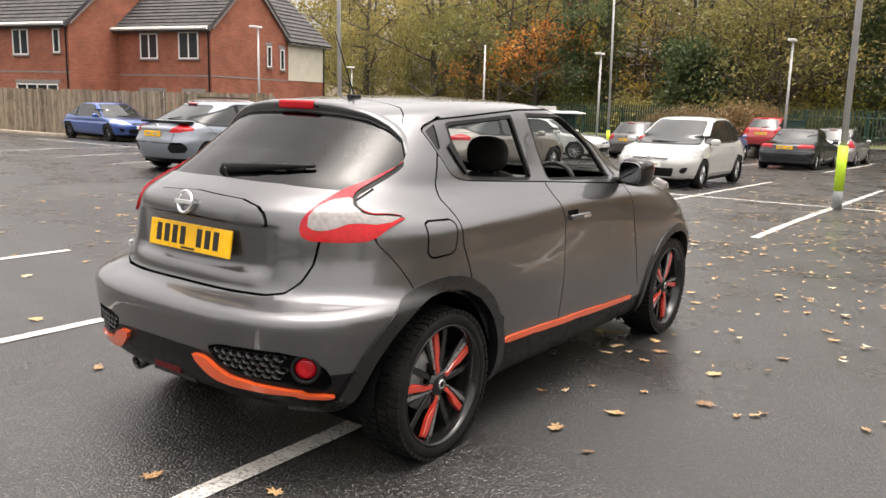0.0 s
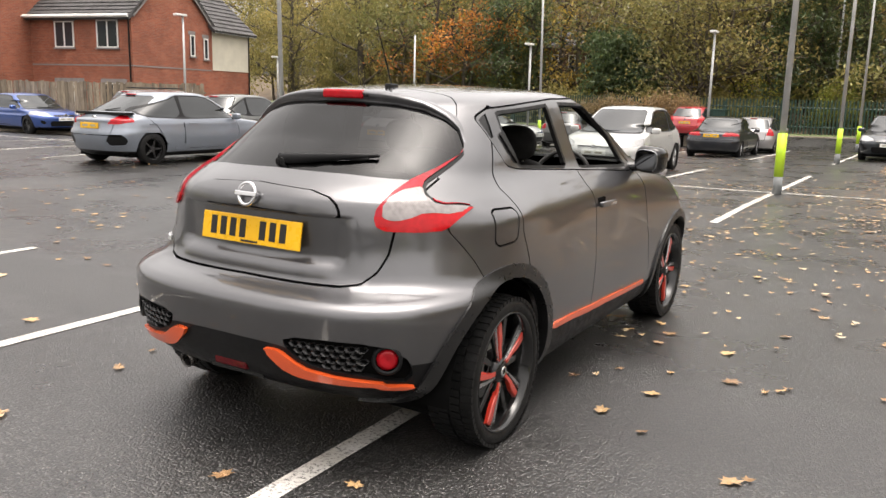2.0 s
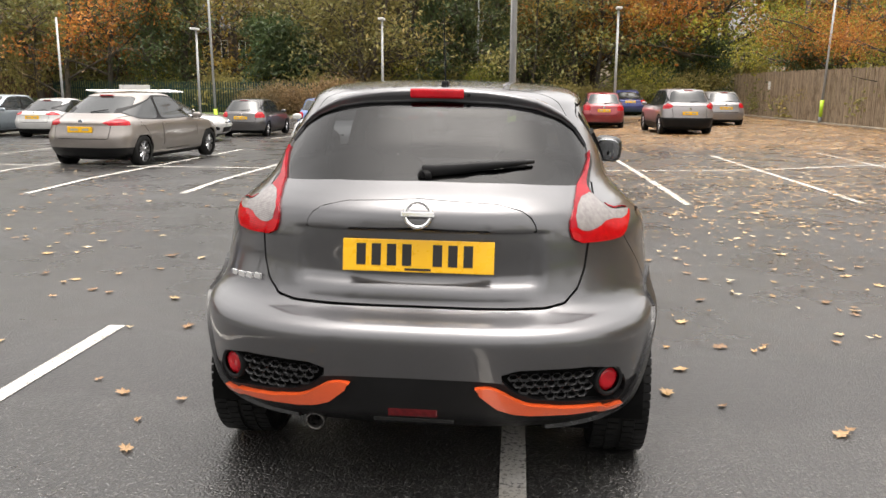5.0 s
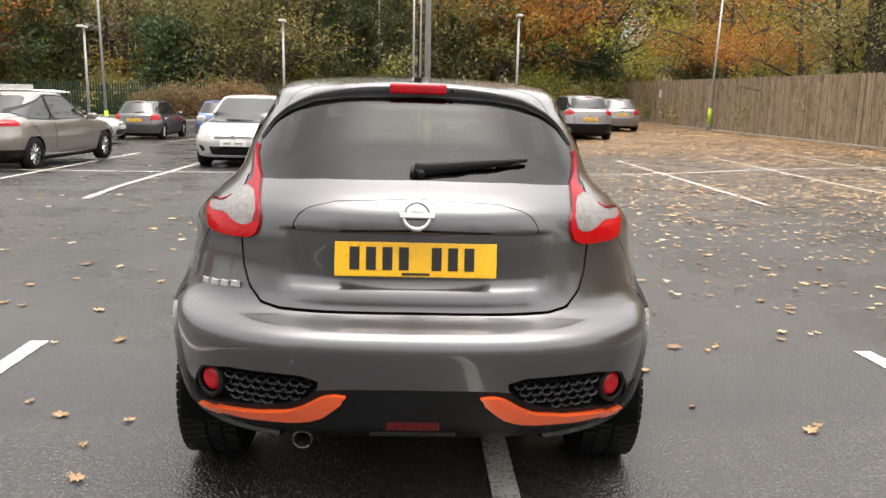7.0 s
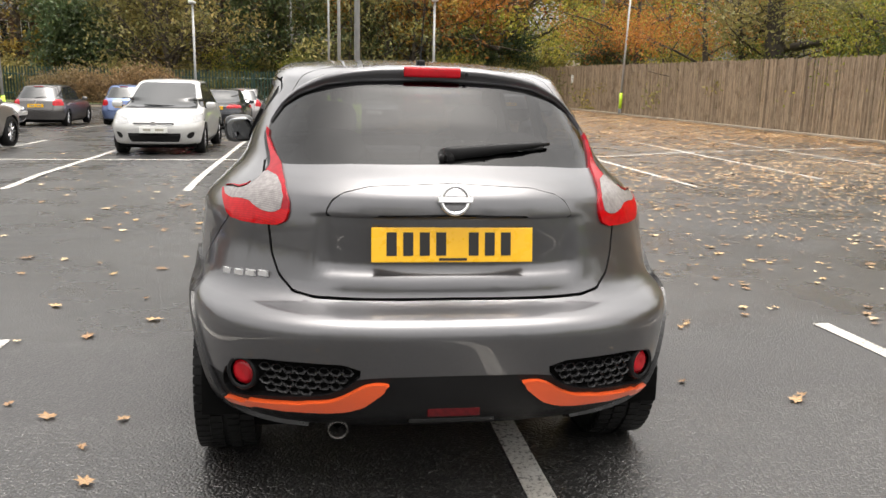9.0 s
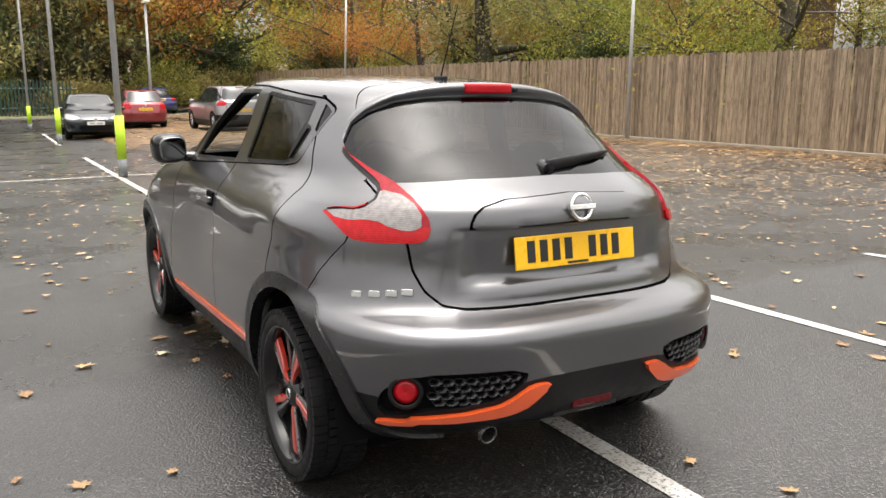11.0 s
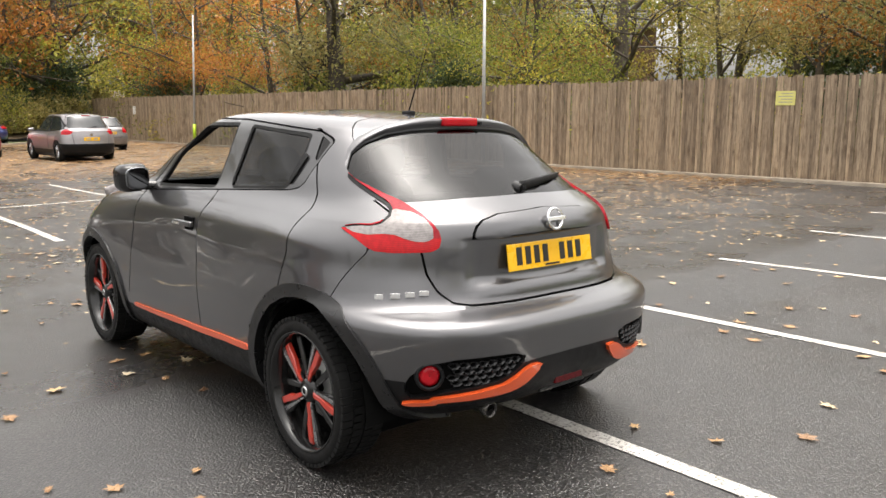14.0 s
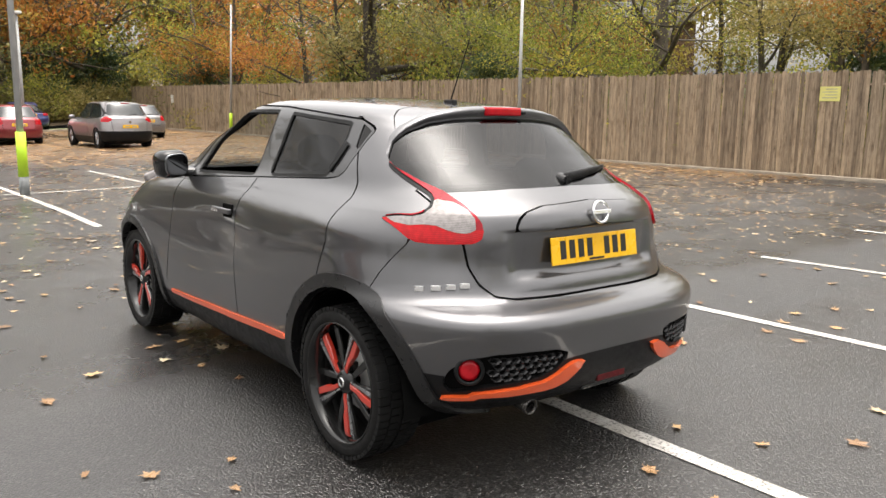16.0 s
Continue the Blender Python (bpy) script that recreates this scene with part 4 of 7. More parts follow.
HERO_RINGS += [
    (1.32, -0.330, 1.94, 0.674, 2.7, 3.0), (1.42, -0.190, 1.76, 0.642, 2.8, 3.0), (1.48, -0.105, 1.65, 0.620, 2.8, 3.0),
    (1.515, -0.05, 1.55, 0.590, 2.7, 2.8), (1.538, 0.05, 1.40, 0.52, 2.4, 2.5),
    (1.552, 0.25, 1.15, 0.36, 2.0, 2.0), (1.559, 0.45, 0.98, 0.20, 2.0, 2.0), (1.562, 0.62, 0.90, 0.01, 2.0, 2.0)]


def bell(a, mid, wide):
    return np.exp(-((a - mid) / wide) ** 2)


def hero_warp(v):
    """Wings and hips bulge, the doors draw in, the roof falls to the tail, the number plate sits in a hollow."""
    x, y, z = v.T.copy()
    side = np.sign(x) * np.clip((np.abs(x) - 0.45) / 0.25, 0, 1)
    x = x + side * 0.022 * bell(y, 2.5, 0.42) * bell(z, 0.85, 0.2)
    x = x + side * 0.014 * bell(y, 0.0, 0.40) * bell(z, 0.92, 0.16)
    x = x - side * 0.028 * bell(y, 1.3, 0.55) * bell(z, 0.78, 0.26)
    x = x + side * 0.022 * bell(y, 0.05, 0.30) * bell(z, 1.03, 0.07) - side * 0.014 * bell(y, 0.1, 0.35) * bell(z, 1.18, 0.06)
    hollow = np.clip((0.45 - np.abs(x)) / 0.075, 0, 1) * np.clip((z - 0.845) / 0.03, 0, 1) * np.clip((1.052 - z) / 0.012, 0, 1)
    y = y + np.where(y < -0.3, (0.014 + 0.10 * np.clip(1.05 - z, 0, 0.2)) * hollow * hollow * (3 - 2 * hollow), 0)
    lip = np.clip((0.42 - np.abs(x)) / 0.06, 0, 1) * bell(z, 0.836, 0.012)
    y = y - np.where(y < -0.3, 0.012 * lip, 0)
    z = z - 0.055 * np.clip((z - 1.1) / 0.4, 0, 1) * np.clip((0.95 - y) / 1.0, 0, 1.2) ** 2
    z = z - 0.03 * np.clip((z - 1.3) / 0.2, 0, 1) * np.clip((y - 1.0) / 0.5, 0, 1.2) ** 2
    return np.stack([x, y, z], 1)


M_GREY = paint("gunmetal_grey_paint", (0.100, 0.099, 0.104), 0.80, 0.34, drops=0.10, coat_ior=1.6)
M_ORANGE = paint("orange_trim_paint", (0.70, 0.090, 0.016), 0.0, 0.35)
M_REDSPOKE = paint("orange_red_spoke_paint", (0.50, 0.035, 0.018), 0.0, 0.35)
M_GLOSSBLACK = simple("gloss_black_wheel_paint", (0.010, 0.010, 0.010), 0.16, vary=0.3, coat=0.25, spec=0.35)
M_TINT = thin_glass("privacy_tinted_glass", (0.055, 0.060, 0.064), 0.046, 0.05)
M_FRAME = paint("satin_dark_frame_paint", (0.045, 0.045, 0.047), 0.6, 0.30)
M_CLEAR = thin_glass("clear_car_glass", (0.80, 0.84, 0.82), 0.045)
M_MIRROR = simple("mirror_glass", (0.30, 0.31, 0.32), 0.02, metal=1.0, vary=0.02, rvar=0.01)
M_SEAT = simple("black_seat_cloth", (0.020, 0.019, 0.019), 0.85, vary=0.3, fine=0.4, fscale=300)


def lens(name, colour, rib, metal=0.0):
    """Ribbed lamp plastic under a clear glossy cover."""
    m, t, b = nodes_of(name)
    tc = t.nodes.new("ShaderNodeTexCoord")
    w = t.nodes.new("ShaderNodeTexWave")
    w.wave_type, w.bands_direction = "BANDS", "DIAGONAL"
    w.inputs["Scale"].default_value, w.inputs["Distortion"].default_value = rib, 0.6
    t.links.new(tc.outputs["Object"], w.inputs["Vector"])
    n = noise_node(t, 55, 3)
    dark = tuple(c * 0.80 for c in colour)
    col = mixed(t, ramp(t, w.outputs["Color"], [(0.2, dark), (0.8, colour)]).outputs[0], ramp(t, n.outputs[0], [(0.35, grey3(0.80)), (0.65, grey3(1.12))]).outputs[0], 1.0, "MULTIPLY")
    t.links.new(col, b.inputs["Base Color"])
    b.inputs["Roughness"].default_value, b.inputs["Metallic"].default_value = 0.20, metal
    b.inputs["Coat Weight"].default_value, b.inputs["Coat Roughness"].default_value = 0.6, 0.015
    b.inputs["Specular IOR Level"].default_value = 0.0
    bumped(t, b, w.outputs["Color"], 0.2, 0.002)
    return m


M_LENS_RED = lens("ribbed_red_lens", (0.40, 0.003, 0.006), 60)
M_DARKRED = lens("dark_red_lens", (0.09, 0.006, 0.008), 20)
M_LENS_PINK = lens("smooth_pinkish_red_lens", (0.30, 0.006, 0.014), 2)
M_LENS_CLEAR = lens("ribbed_clear_lens", (0.27, 0.25, 0.245), 60, 0.2)

hero = thing("parked_car", pose(0, 0, -0.045, 0, 0.5, 0), "gunmetal grey compact crossover car with orange trim, wet paint", "car")
SHELL = loft(smooth_rows(HERO_RINGS, 150), 170, hero_warp)
GAP = 0.004


def both(half):
    """A right-hand outline that starts and ends on the middle line, closed by its mirror image."""
    return list(half) + [(-x, z) for x, z in half[::-1]]


def at_side(s, low, fun):
    return lambda v: np.where((s * v[:, 0] > low), fun(v), 1.0)


def slant(v, s):
    return 0.7071 * (s * v[:, 0] + v[:, 1])


ARCHES = ((-0.03, 0.36, 0.420, 0.478), (2.515, 0.345, 0.400, 0.450))
body = SHELL
for cy, cz, r_in, r_out in ARCHES:
    body, _ = clip(body, lambda v: np.where(np.abs(v[:, 0]) > 0.45, np.hypot(v[:, 1] - cy, v[:, 2] - cz) - r_in, 1.0))
# rear window
REAR_GLASS = both([(0, 1.200), (0.32, 1.194), (0.545, 1.178), (0.580, 1.216), (0.608, 1.262), (0.606, 1.297), (0.562, 1.36), (0.502, 1.405), (0.40, 1.445), (0.28, 1.463), (0, 1.475)])
body, rear_glass = clip(body, lambda v: np.where(v[:, 1] < 0.32, poly_sdf(v[:, 0], v[:, 2], REAR_GLASS), 1.0))
# windscreen
body, screen = clip(body, lambda v: np.where(v[:, 1] > 1.1, poly_sdf(v[:, 0], v[:, 2], [(-0.66, 1.10), (0.66, 1.10), (0.50, 1.492), (-0.50, 1.492)]), 1.0))
# tail lamps
LAMP = [(0.434, 1.285), (0.39, 1.268), (0.33, 1.238), (0.26, 1.21), (0.19, 1.183), (0.14, 1.16), (0.09, 1.135), (0.045, 1.105), (0.018, 1.075), (0.010, 1.045), (0.016, 1.015), (0.046, 0.999),
        (0.107, 0.996), (0.2, 0.994), (0.268, 0.998), (0.30, 1.01), (0.34, 1.035), (0.38, 1.057), (0.422, 1.076), (0.39, 1.088), (0.34, 1.095), (0.29, 1.097), (0.25, 1.108), (0.228, 1.13),
        (0.226, 1.148), (0.24, 1.165), (0.295, 1.19), (0.36, 1.222), (0.41, 1.25), (0.43, 1.266)]
BAND = [(0.44, 1.29), (0.44, 1.25), (0.36, 1.212), (0.295, 1.18), (0.24, 1.15), (0.235, 1.13), (0.25, 1.104), (0.29, 1.092), (0.36, 1.092), (0.43, 1.078), (0.43, 1.070), (0.38, 1.080), (0.33, 1.086),
        (0.285, 1.087), (0.245, 1.097), (0.213, 1.122), (0.211, 1.152), (0.23, 1.172), (0.285, 1.201), (0.35, 1.234), (0.40, 1.262)]
CLEAR = [(0.040, 1.050), (0.044, 1.088), (0.075, 1.116), (0.13, 1.140), (0.205, 1.150), (0.235, 1.118), (0.25, 1.102), (0.294, 1.091), (0.362, 1.085), (0.40, 1.078)]
WAVE = [(0.36, 1.062), (0.30, 1.056), (0.24, 1.062), (0.19, 1.060), (0.145, 1.045), (0.10, 1.036), (0.065, 1.037)]
CLEAR = CLEAR + WAVE
LOWER_RED = [(-0.1, 0.9), (0.6, 0.9), (0.6, 1.075), (0.40, 1.078)] + WAVE + [(0.040, 1.050), (-0.1, 1.055)]
lamps = {}
for s in (1, -1):
    near = lambda v: (s * v[:, 0] > 0.4) & (v[:, 1] < 0.25)
    body, lamp = clip(body, lambda v: np.where(near(v), poly_sdf(slant(v, s), v[:, 2], LAMP), 1.0))
    lamp, band = clip(lamp, lambda v: poly_sdf(slant(v, s), v[:, 2], BAND))
    lamp, clear = clip(lamp, lambda v: poly_sdf(slant(v, s), v[:, 2], CLEAR))
    upper, lower = clip(lamp, lambda v: poly_sdf(slant(v, s), v[:, 2], LOWER_RED))
    lamps[s] = (upper, lower, clear, band)
# the tailgate with its garnish
HATCH = both([(0, 0.792), (0.31, 0.790), (0.44, 0.791), (0.505, 0.802), (0.550, 0.845), (0.574, 0.91), (0.584, 1.0), (0.61, 1.02), (0.61, 1.5), (0, 1.5)])


def hatch_field(v):
    x = np.abs(v[:, 0])
    line = np.interp(x, [0, 0.17, 0.43, 0.49, 0.515, 0.545, 0.60, 0.61], [0.32, 0.293, 0.19, 0.138, 0.10, 0.025, -0.01, -1.0])
    return np.where(v[:, 2] < 1.185, np.where(v[:, 1] < 0, poly_sdf(v[:, 0], v[:, 2], HATCH), 1.0), v[:, 1] - line)


body, hatch = clip(body, lambda v: hatch_field(v) - GAP)
_, hatch = clip(hatch, lambda v: hatch_field(v) + GAP)
GARNISH = both([(0, 1.055), (0.398, 1.044), (0.394, 1.066), (0.378, 1.092), (0.345, 1.113), (0.26, 1.133), (0, 1.146)])
hatch, garnish = clip(hatch, lambda v: poly_sdf(v[:, 0], v[:, 2], GARNISH) - GAP)
_, garnish = clip(garnish, lambda v: poly_sdf(v[:, 0], v[:, 2], GARNISH) + GAP)
hatch, spoiler_top = clip(hatch, lambda v: 1.478 - v[:, 2])
# bumper: honeycomb pockets, orange flashes, black valance
POCKET = [(0.28, 0.594), (0.352, 0.616), (0.46, 0.618), (0.59, 0.615), (0.68, 0.597), (0.726, 0.545), (0.732, 0.49), (0.706, 0.455), (0.6, 0.482), (0.41, 0.508), (0.338, 0.538)]
FLASH = [(0.198, 0.553), (0.256, 0.558), (0.293, 0.546), (0.34, 0.515), (0.387, 0.493), (0.43, 0.487), (0.543, 0.471), (0.64, 0.46), (0.724, 0.437), (0.718, 0.425), (0.62, 0.437), (0.48, 0.449), (0.39, 0.453), (0.33, 0.461), (0.282, 0.48), (0.235, 0.519)]
pockets, flashes = {}, {}
for s in (1, -1):
    back = lambda v: (s * v[:, 0] > 0.1) & (v[:, 1] < -0.2)
    body, pockets[s] = clip(body, lambda v: np.where(back(v), poly_sdf(s * v[:, 0], v[:, 2], POCKET), 1.0))
    body, flashes[s] = clip(body, lambda v: np.where(back(v), poly_sdf(s * v[:, 0], v[:, 2], FLASH), 1.0))


def low_field(v):
    x, y, z = np.abs(v[:, 0]), v[:, 1], v[:, 2]
    tail = np.interp(x, [0, 0.2, 0.27, 0.70, 0.735, 0.78, 0.83], [0.578, 0.576, 0.572, 0.51, 0.525, 0.528, 0.505])
    sill = np.interp(y, [0.3, 0.40, 1.0, 1.97, 2.2, 2.9, 3.1], [0.455, 0.452, 0.425, 0.393, 0.40, 0.40, 0.36])
    return z - np.where(y < -0.2, tail, sill)


STRIP = [(0.388, 0.482), (0.395, 0.452), (0.70, 0.440), (1.0, 0.424), (1.5, 0.405), (1.97, 0.392), (1.965, 0.414), (1.5, 0.434), (1.0, 0.455), (0.70, 0.470), (0.50, 0.478)]
strips = {}
for s in (1, -1):
    body, strips[s] = clip(body, at_side(s, 0.5, lambda v: poly_sdf(v[:, 1], v[:, 2], STRIP)))
body, valance = clip(body, low_field)
# arch mouldings
mouldings = []
for cy, cz, r_in, r_out in ARCHES:
    for s in (1, -1):
        ring = at_side(s, 0.45, lambda v: np.hypot(v[:, 1] - cy, v[:, 2] - cz) - r_out)
        body, a = clip(body, ring)
        valance, b = clip(valance, ring)
        mouldings.append((a, b))
# side windows: black surround, panes
DAYLIGHT = [(0.155, 1.412), (0.18, 1.43), (0.262, 1.460), (0.60, 1.488), (0.90, 1.508), (1.20, 1.512), (1.38, 1.500), (1.48, 1.472), (1.62, 1.36), (1.80, 1.140), (1.83, 1.09), (1.0, 1.147), (0.33, 1.190), (0.25, 1.205), (0.215, 1.235), (0.180, 1.318)]
PANE_R = [(0.300, 1.446), (0.815, 1.482), (0.885, 1.163), (0.37, 1.195), (0.337, 1.205), (0.325, 1.25), (0.302, 1.31), (0.287, 1.37)]
PANE_F = [(0.955, 1.490), (1.36, 1.486), (1.44, 1.455), (1.58, 1.347), (1.745, 1.122), (1.020, 1.156)]
PANE_Q = [(0.175, 1.408), (0.240, 1.437), (0.212, 1.325), (0.195, 1.325)]
PILLAR_GRIP = [(0.255, 1.345), (0.288, 1.362), (0.318, 1.29), (0.345, 1.235), (0.325, 1.215), (0.285, 1.27)]
surrounds, panes, seals = {}, {}, {}
for s in (1, -1):
    body, frame_black = clip(body, at_side(s, 0.35, lambda v: poly_sdf(v[:, 1], v[:, 2], DAYLIGHT)))
    _, frame_black = clip(frame_black, lambda v: poly_sdf(v[:, 1], v[:, 2], DAYLIGHT) + 0.007)
    frame_black, pr = clip(frame_black, lambda v: poly_sdf(v[:, 1], v[:, 2], PANE_R))
    frame_black, pf = clip(frame_black, lambda v: poly_sdf(v[:, 1], v[:, 2], PANE_F))
    _, pr_in = clip(pr, lambda v: poly_sdf(v[:, 1], v[:, 2], PANE_R) + 0.015)
    pr_seal, _ = clip(pr, lambda v: poly_sdf(v[:, 1], v[:, 2], PANE_R) + 0.015)
    pf_seal, _ = clip(pf, lambda v: poly_sdf(v[:, 1], v[:, 2], PANE_F) + 0.015)
    seals[s] = (pr_seal, pf_seal)
    pr = pr_in
    frame_black, pq = clip(frame_black, lambda v: poly_sdf(v[:, 1], v[:, 2], PANE_Q))
    frame_black, grip = clip(frame_black, lambda v: poly_sdf(v[:, 1], v[:, 2], PILLAR_GRIP))
    surrounds[s], panes[s] = frame_black, (pr, pf, pq, grip)
# doors
DOOR_R = [(0.262, 1.462), (0.18, 1.308), (0.112, 1.19), (0.086, 1.13), (0.098, 1.075), (0.100, 0.96), (0.143, 0.835), (0.2, 0.6), (0.42, 0.60), (0.42, 0.40), (0.962, 0.40), (0.99, 0.55), (1.012, 0.66), (1.052, 0.86), (1.062, 0.97), (1.040, 1.04), (1.000, 1.09), (0.977, 1.14), (0.95, 1.6)]
DOOR_F = [(0.977, 1.14), (1.000, 1.09), (1.040, 1.04), (1.062, 0.97), (1.052, 0.86), (1.012, 0.66), (0.99, 0.55), (0.962, 0.40), (1.99, 0.40), (1.985, 0.46), (1.93, 0.60), (1.90, 0.74), (1.895, 0.88), (1.90, 1.0), (1.86, 1.07), (1.83, 1.10), (1.5, 1.7), (0.95, 1.7)]
doors = {}
for s in (1, -1):
    for key, outline in (("rear_door", DOOR_R), ("front_door", DOOR_F)):
        body, d = clip(body, at_side(s, 0.45, lambda v: np.where(v[:, 2] < 1.47, poly_sdf(v[:, 1], v[:, 2], outline), 1.0) - GAP))
        _, d = clip(d, lambda v: poly_sdf(v[:, 1], v[:, 2], outline) + GAP)
        doors[key, s] = d
# fuel flap, bumper cover, bonnet
FLAP = [(-0.092, 1.052), (-0.070, 1.062), (0.055, 1.060), (0.070, 1.040), (0.050, 0.940), (0.030, 0.925), (-0.085, 0.917), (-0.104, 0.935)]
body, flap = clip(body, at_side(1, 0.5, lambda v: poly_sdf(v[:, 1], v[:, 2], FLAP) - GAP))
_, flap = clip(flap, lambda v: poly_sdf(v[:, 1], v[:, 2], FLAP) + GAP)


def cover_field(v):
    x, y, z = np.abs(v[:, 0]), v[:, 1], v[:, 2]
    line = np.interp(z, [0.3, 0.80, 0.82, 0.88, 0.934, 0.99], [-0.196, -0.190, -0.196, -0.225, -0.259, -0.303])
    return np.maximum(y - line, (z - 1.01) * 0.7)


body, cover = clip(body, lambda v: cover_field(v) - GAP * 0.6)
_, cover = clip(cover, lambda v: cover_field(v) + GAP * 0.6)
BONNET = both([(0, 2.05), (0.55, 2.0), (0.66, 2.1), (0.64, 2.8), (0.40, 3.12), (0, 3.2)])
body, bonnet = clip(body, lambda v: np.where((v[:, 2] > 0.8) & (v[:, 1] > 1.9), poly_sdf(v[:, 0], v[:, 1], BONNET), 1.0) - GAP)
_, bonnet = clip(bonnet, lambda v: poly_sdf(v[:, 0], v[:, 1], BONNET) + GAP)

panel("body", body, M_GREY, hero, "gunmetal grey body shell")
panel("tailgate", hatch, M_GREY, hero, "grey tailgate")
panel("garnish", garnish, M_GREY, hero, "grey strip above the number plate", lift=0.010, thick=0.02)
panel("spoiler_top", spoiler_top, M_GREY, hero)
panel("bumper_cover", cover, M_GREY, hero, "grey rear bumper cover")
panel("bonnet", bonnet, M_GREY, hero, lift=0.002)
panel("fuel_flap", flap, M_GREY, hero)
panel("valance", valance, M_PLASTIC, hero, "black plastic lower trim", lift=-0.004)
for a, b in mouldings:
    for m in (a, b):
        panel("arch_moulding", m, M_MOULDING, hero, "black plastic wheel arch moulding", lift=0.011, thick=0.05)
for s in (1, -1):
    upper, lower, clear, band = lamps[s]
    lamp_ob = panel("tail_light", lower, M_LENS_RED, hero, "red tail light with clear band", lift=0.010, thick=0.03)
    panel("upper_lens", upper, M_LENS_PINK, lamp_ob, "smooth red sweep", lift=0.009, thick=0.03)
    panel("clear_lens", clear, M_LENS_CLEAR, lamp_ob, "clear ribbed lens", lift=0.011, thick=0.03)
    panel("lamp_edge", band, M_PLASTIC, lamp_ob, lift=0.004, thick=0.02)
    panel("orange_flash", flashes[s], M_ORANGE, hero, "orange bumper flash", lift=0.014, thick=0.03)
    cut, _ = clip(strips[s], lambda v: np.abs(v[:, 1] - 0.935) - 0.007)
    panel("sill_strip", cut, M_ORANGE, hero, "orange sill strip", lift=0.010, thick=0.02)
    panel("window_surround", surrounds[s], M_FRAME, hero, lift=-0.002)
    for ring in seals[s]:
        panel("window_seal", ring, M_RUBBER, hero, "black rubber seal", lift=-0.004, thick=0.02)
    for key in ("rear_door", "front_door"):
        panel(key, doors[key, s], M_GREY, hero)
    pr, pf, pq, grip = panes[s]
    panel("pillar_handle", grip, M_PLASTIC, hero, "black pillar handle", lift=0.008, thick=0.012)
    panel("quarter_window", pq, M_TINT, hero, lift=-0.007)
    if s < 0:
        panel("rear_door_window", pr, M_TINT, hero, "dark tinted window", lift=-0.010, thick=0.003)
panel("rear_window", rear_glass, M_TINT, hero, "dark tinted rear window", lift=-0.004, thick=0.004).visible_shadow = False
panel("windscreen", screen, M_CLEAR, hero, lift=-0.004, thick=0.004).visible_shadow = False

# added inner skin behind the joints, its near-black colour standing for the shade there
inner = loft(smooth_rows(HERO_RINGS, 80), 100, hero_warp)
for cy, cz, r_in, r_out in ARCHES:
    inner, _ = clip(inner, lambda v: np.where(np.abs(v[:, 0]) > 0.45, np.hypot(v[:, 1] - cy, v[:, 2] - cz) - r_in, 1.0))
inner, _ = clip(inner, lambda v: np.where(v[:, 1] < 0.32, poly_sdf(v[:, 0], v[:, 2], REAR_GLASS) + 0.008, 1.0))
inner, _ = clip(inner, lambda v: np.where(v[:, 1] > 1.1, poly_sdf(v[:, 0], v[:, 2], [(-0.66, 1.10), (0.66, 1.10), (0.50, 1.492), (-0.50, 1.492)]) + 0.01, 1.0))
for s in (1, -1):
    for outline in (PANE_R, PANE_F):
        inner, _ = clip(inner, at_side(s, 0.35, lambda v: poly_sdf(v[:, 1], v[:, 2], outline)))
panel("inner_skin", inner, M_SHADE_BLACK, hero, lift=-0.021, thick=0.0)


def rear_point(x, z):
    """The place on the tail of the shell at that width and height."""
    v = SHELL[0]
    d = np.where(v[:, 1] < 0.45, (v[:, 0] - x) ** 2 + (v[:, 2] - z) ** 2, 9.0)
    i = np.argsort(d)[:6]
    w = 1 / (d[i] + 1e-7)
    return float((v[i, 1] * w).sum() / w.sum())


def side_point(y, z):
    v = SHELL[0]
    d = np.where(v[:, 0] > 0.4, (v[:, 1] - y) ** 2 + (v[:, 2] - z) ** 2, 9.0)
    i = np.argsort(d)[:6]
    w = 1 / (d[i] + 1e-7)
    return float((v[i, 0] * w).sum() / w.sum())


# the roof spoiler: a thin painted lip over a black under-face
edge = [(0.0, 1.475), (0.10, 1.474), (0.20, 1.470), (0.28, 1.463), (0.34, 1.455), (0.40, 1.445), (0.45, 1.428), (0.502, 1.405), (0.535, 1.383), (0.562, 1.36), (0.585, 1.33), (0.603, 1.30)]
edge = [(-x, z) for x, z in edge[:0:-1]] + edge
lip_v, lip_f, under_v, under_f = [], [], [], []
for x, z in edge:
    y = rear_point(x, z)
    out = 1 - 0.92 * min(1, abs(x) / 0.60) ** 3
    rim_y, rim_z = y - 0.008 * out, z + 0.032 * out + 0.003
    root_y, root_z = y + 0.10, z + 0.046
    lip_v += [(x * 0.985, root_y + 0.02, root_z - 0.022), (x * 0.99, y + 0.04 - 0.02 * out, z + 0.050 * (0.3 + 0.7 * out)), (x * 0.998, rim_y, rim_z + 0.004), (x, rim_y - 0.003, rim_z - 0.004), (x * 0.999, rim_y + 0.003 * out, rim_z - 0.018 * out)]
    under_v += [(x * 0.999, rim_y + 0.003 * out, rim_z - 0.018 * out), (x * 0.999, rim_y + 0.008 * out, rim_z - 0.028 * out), (x * 0.998, y + 0.002, z - 0.002)]
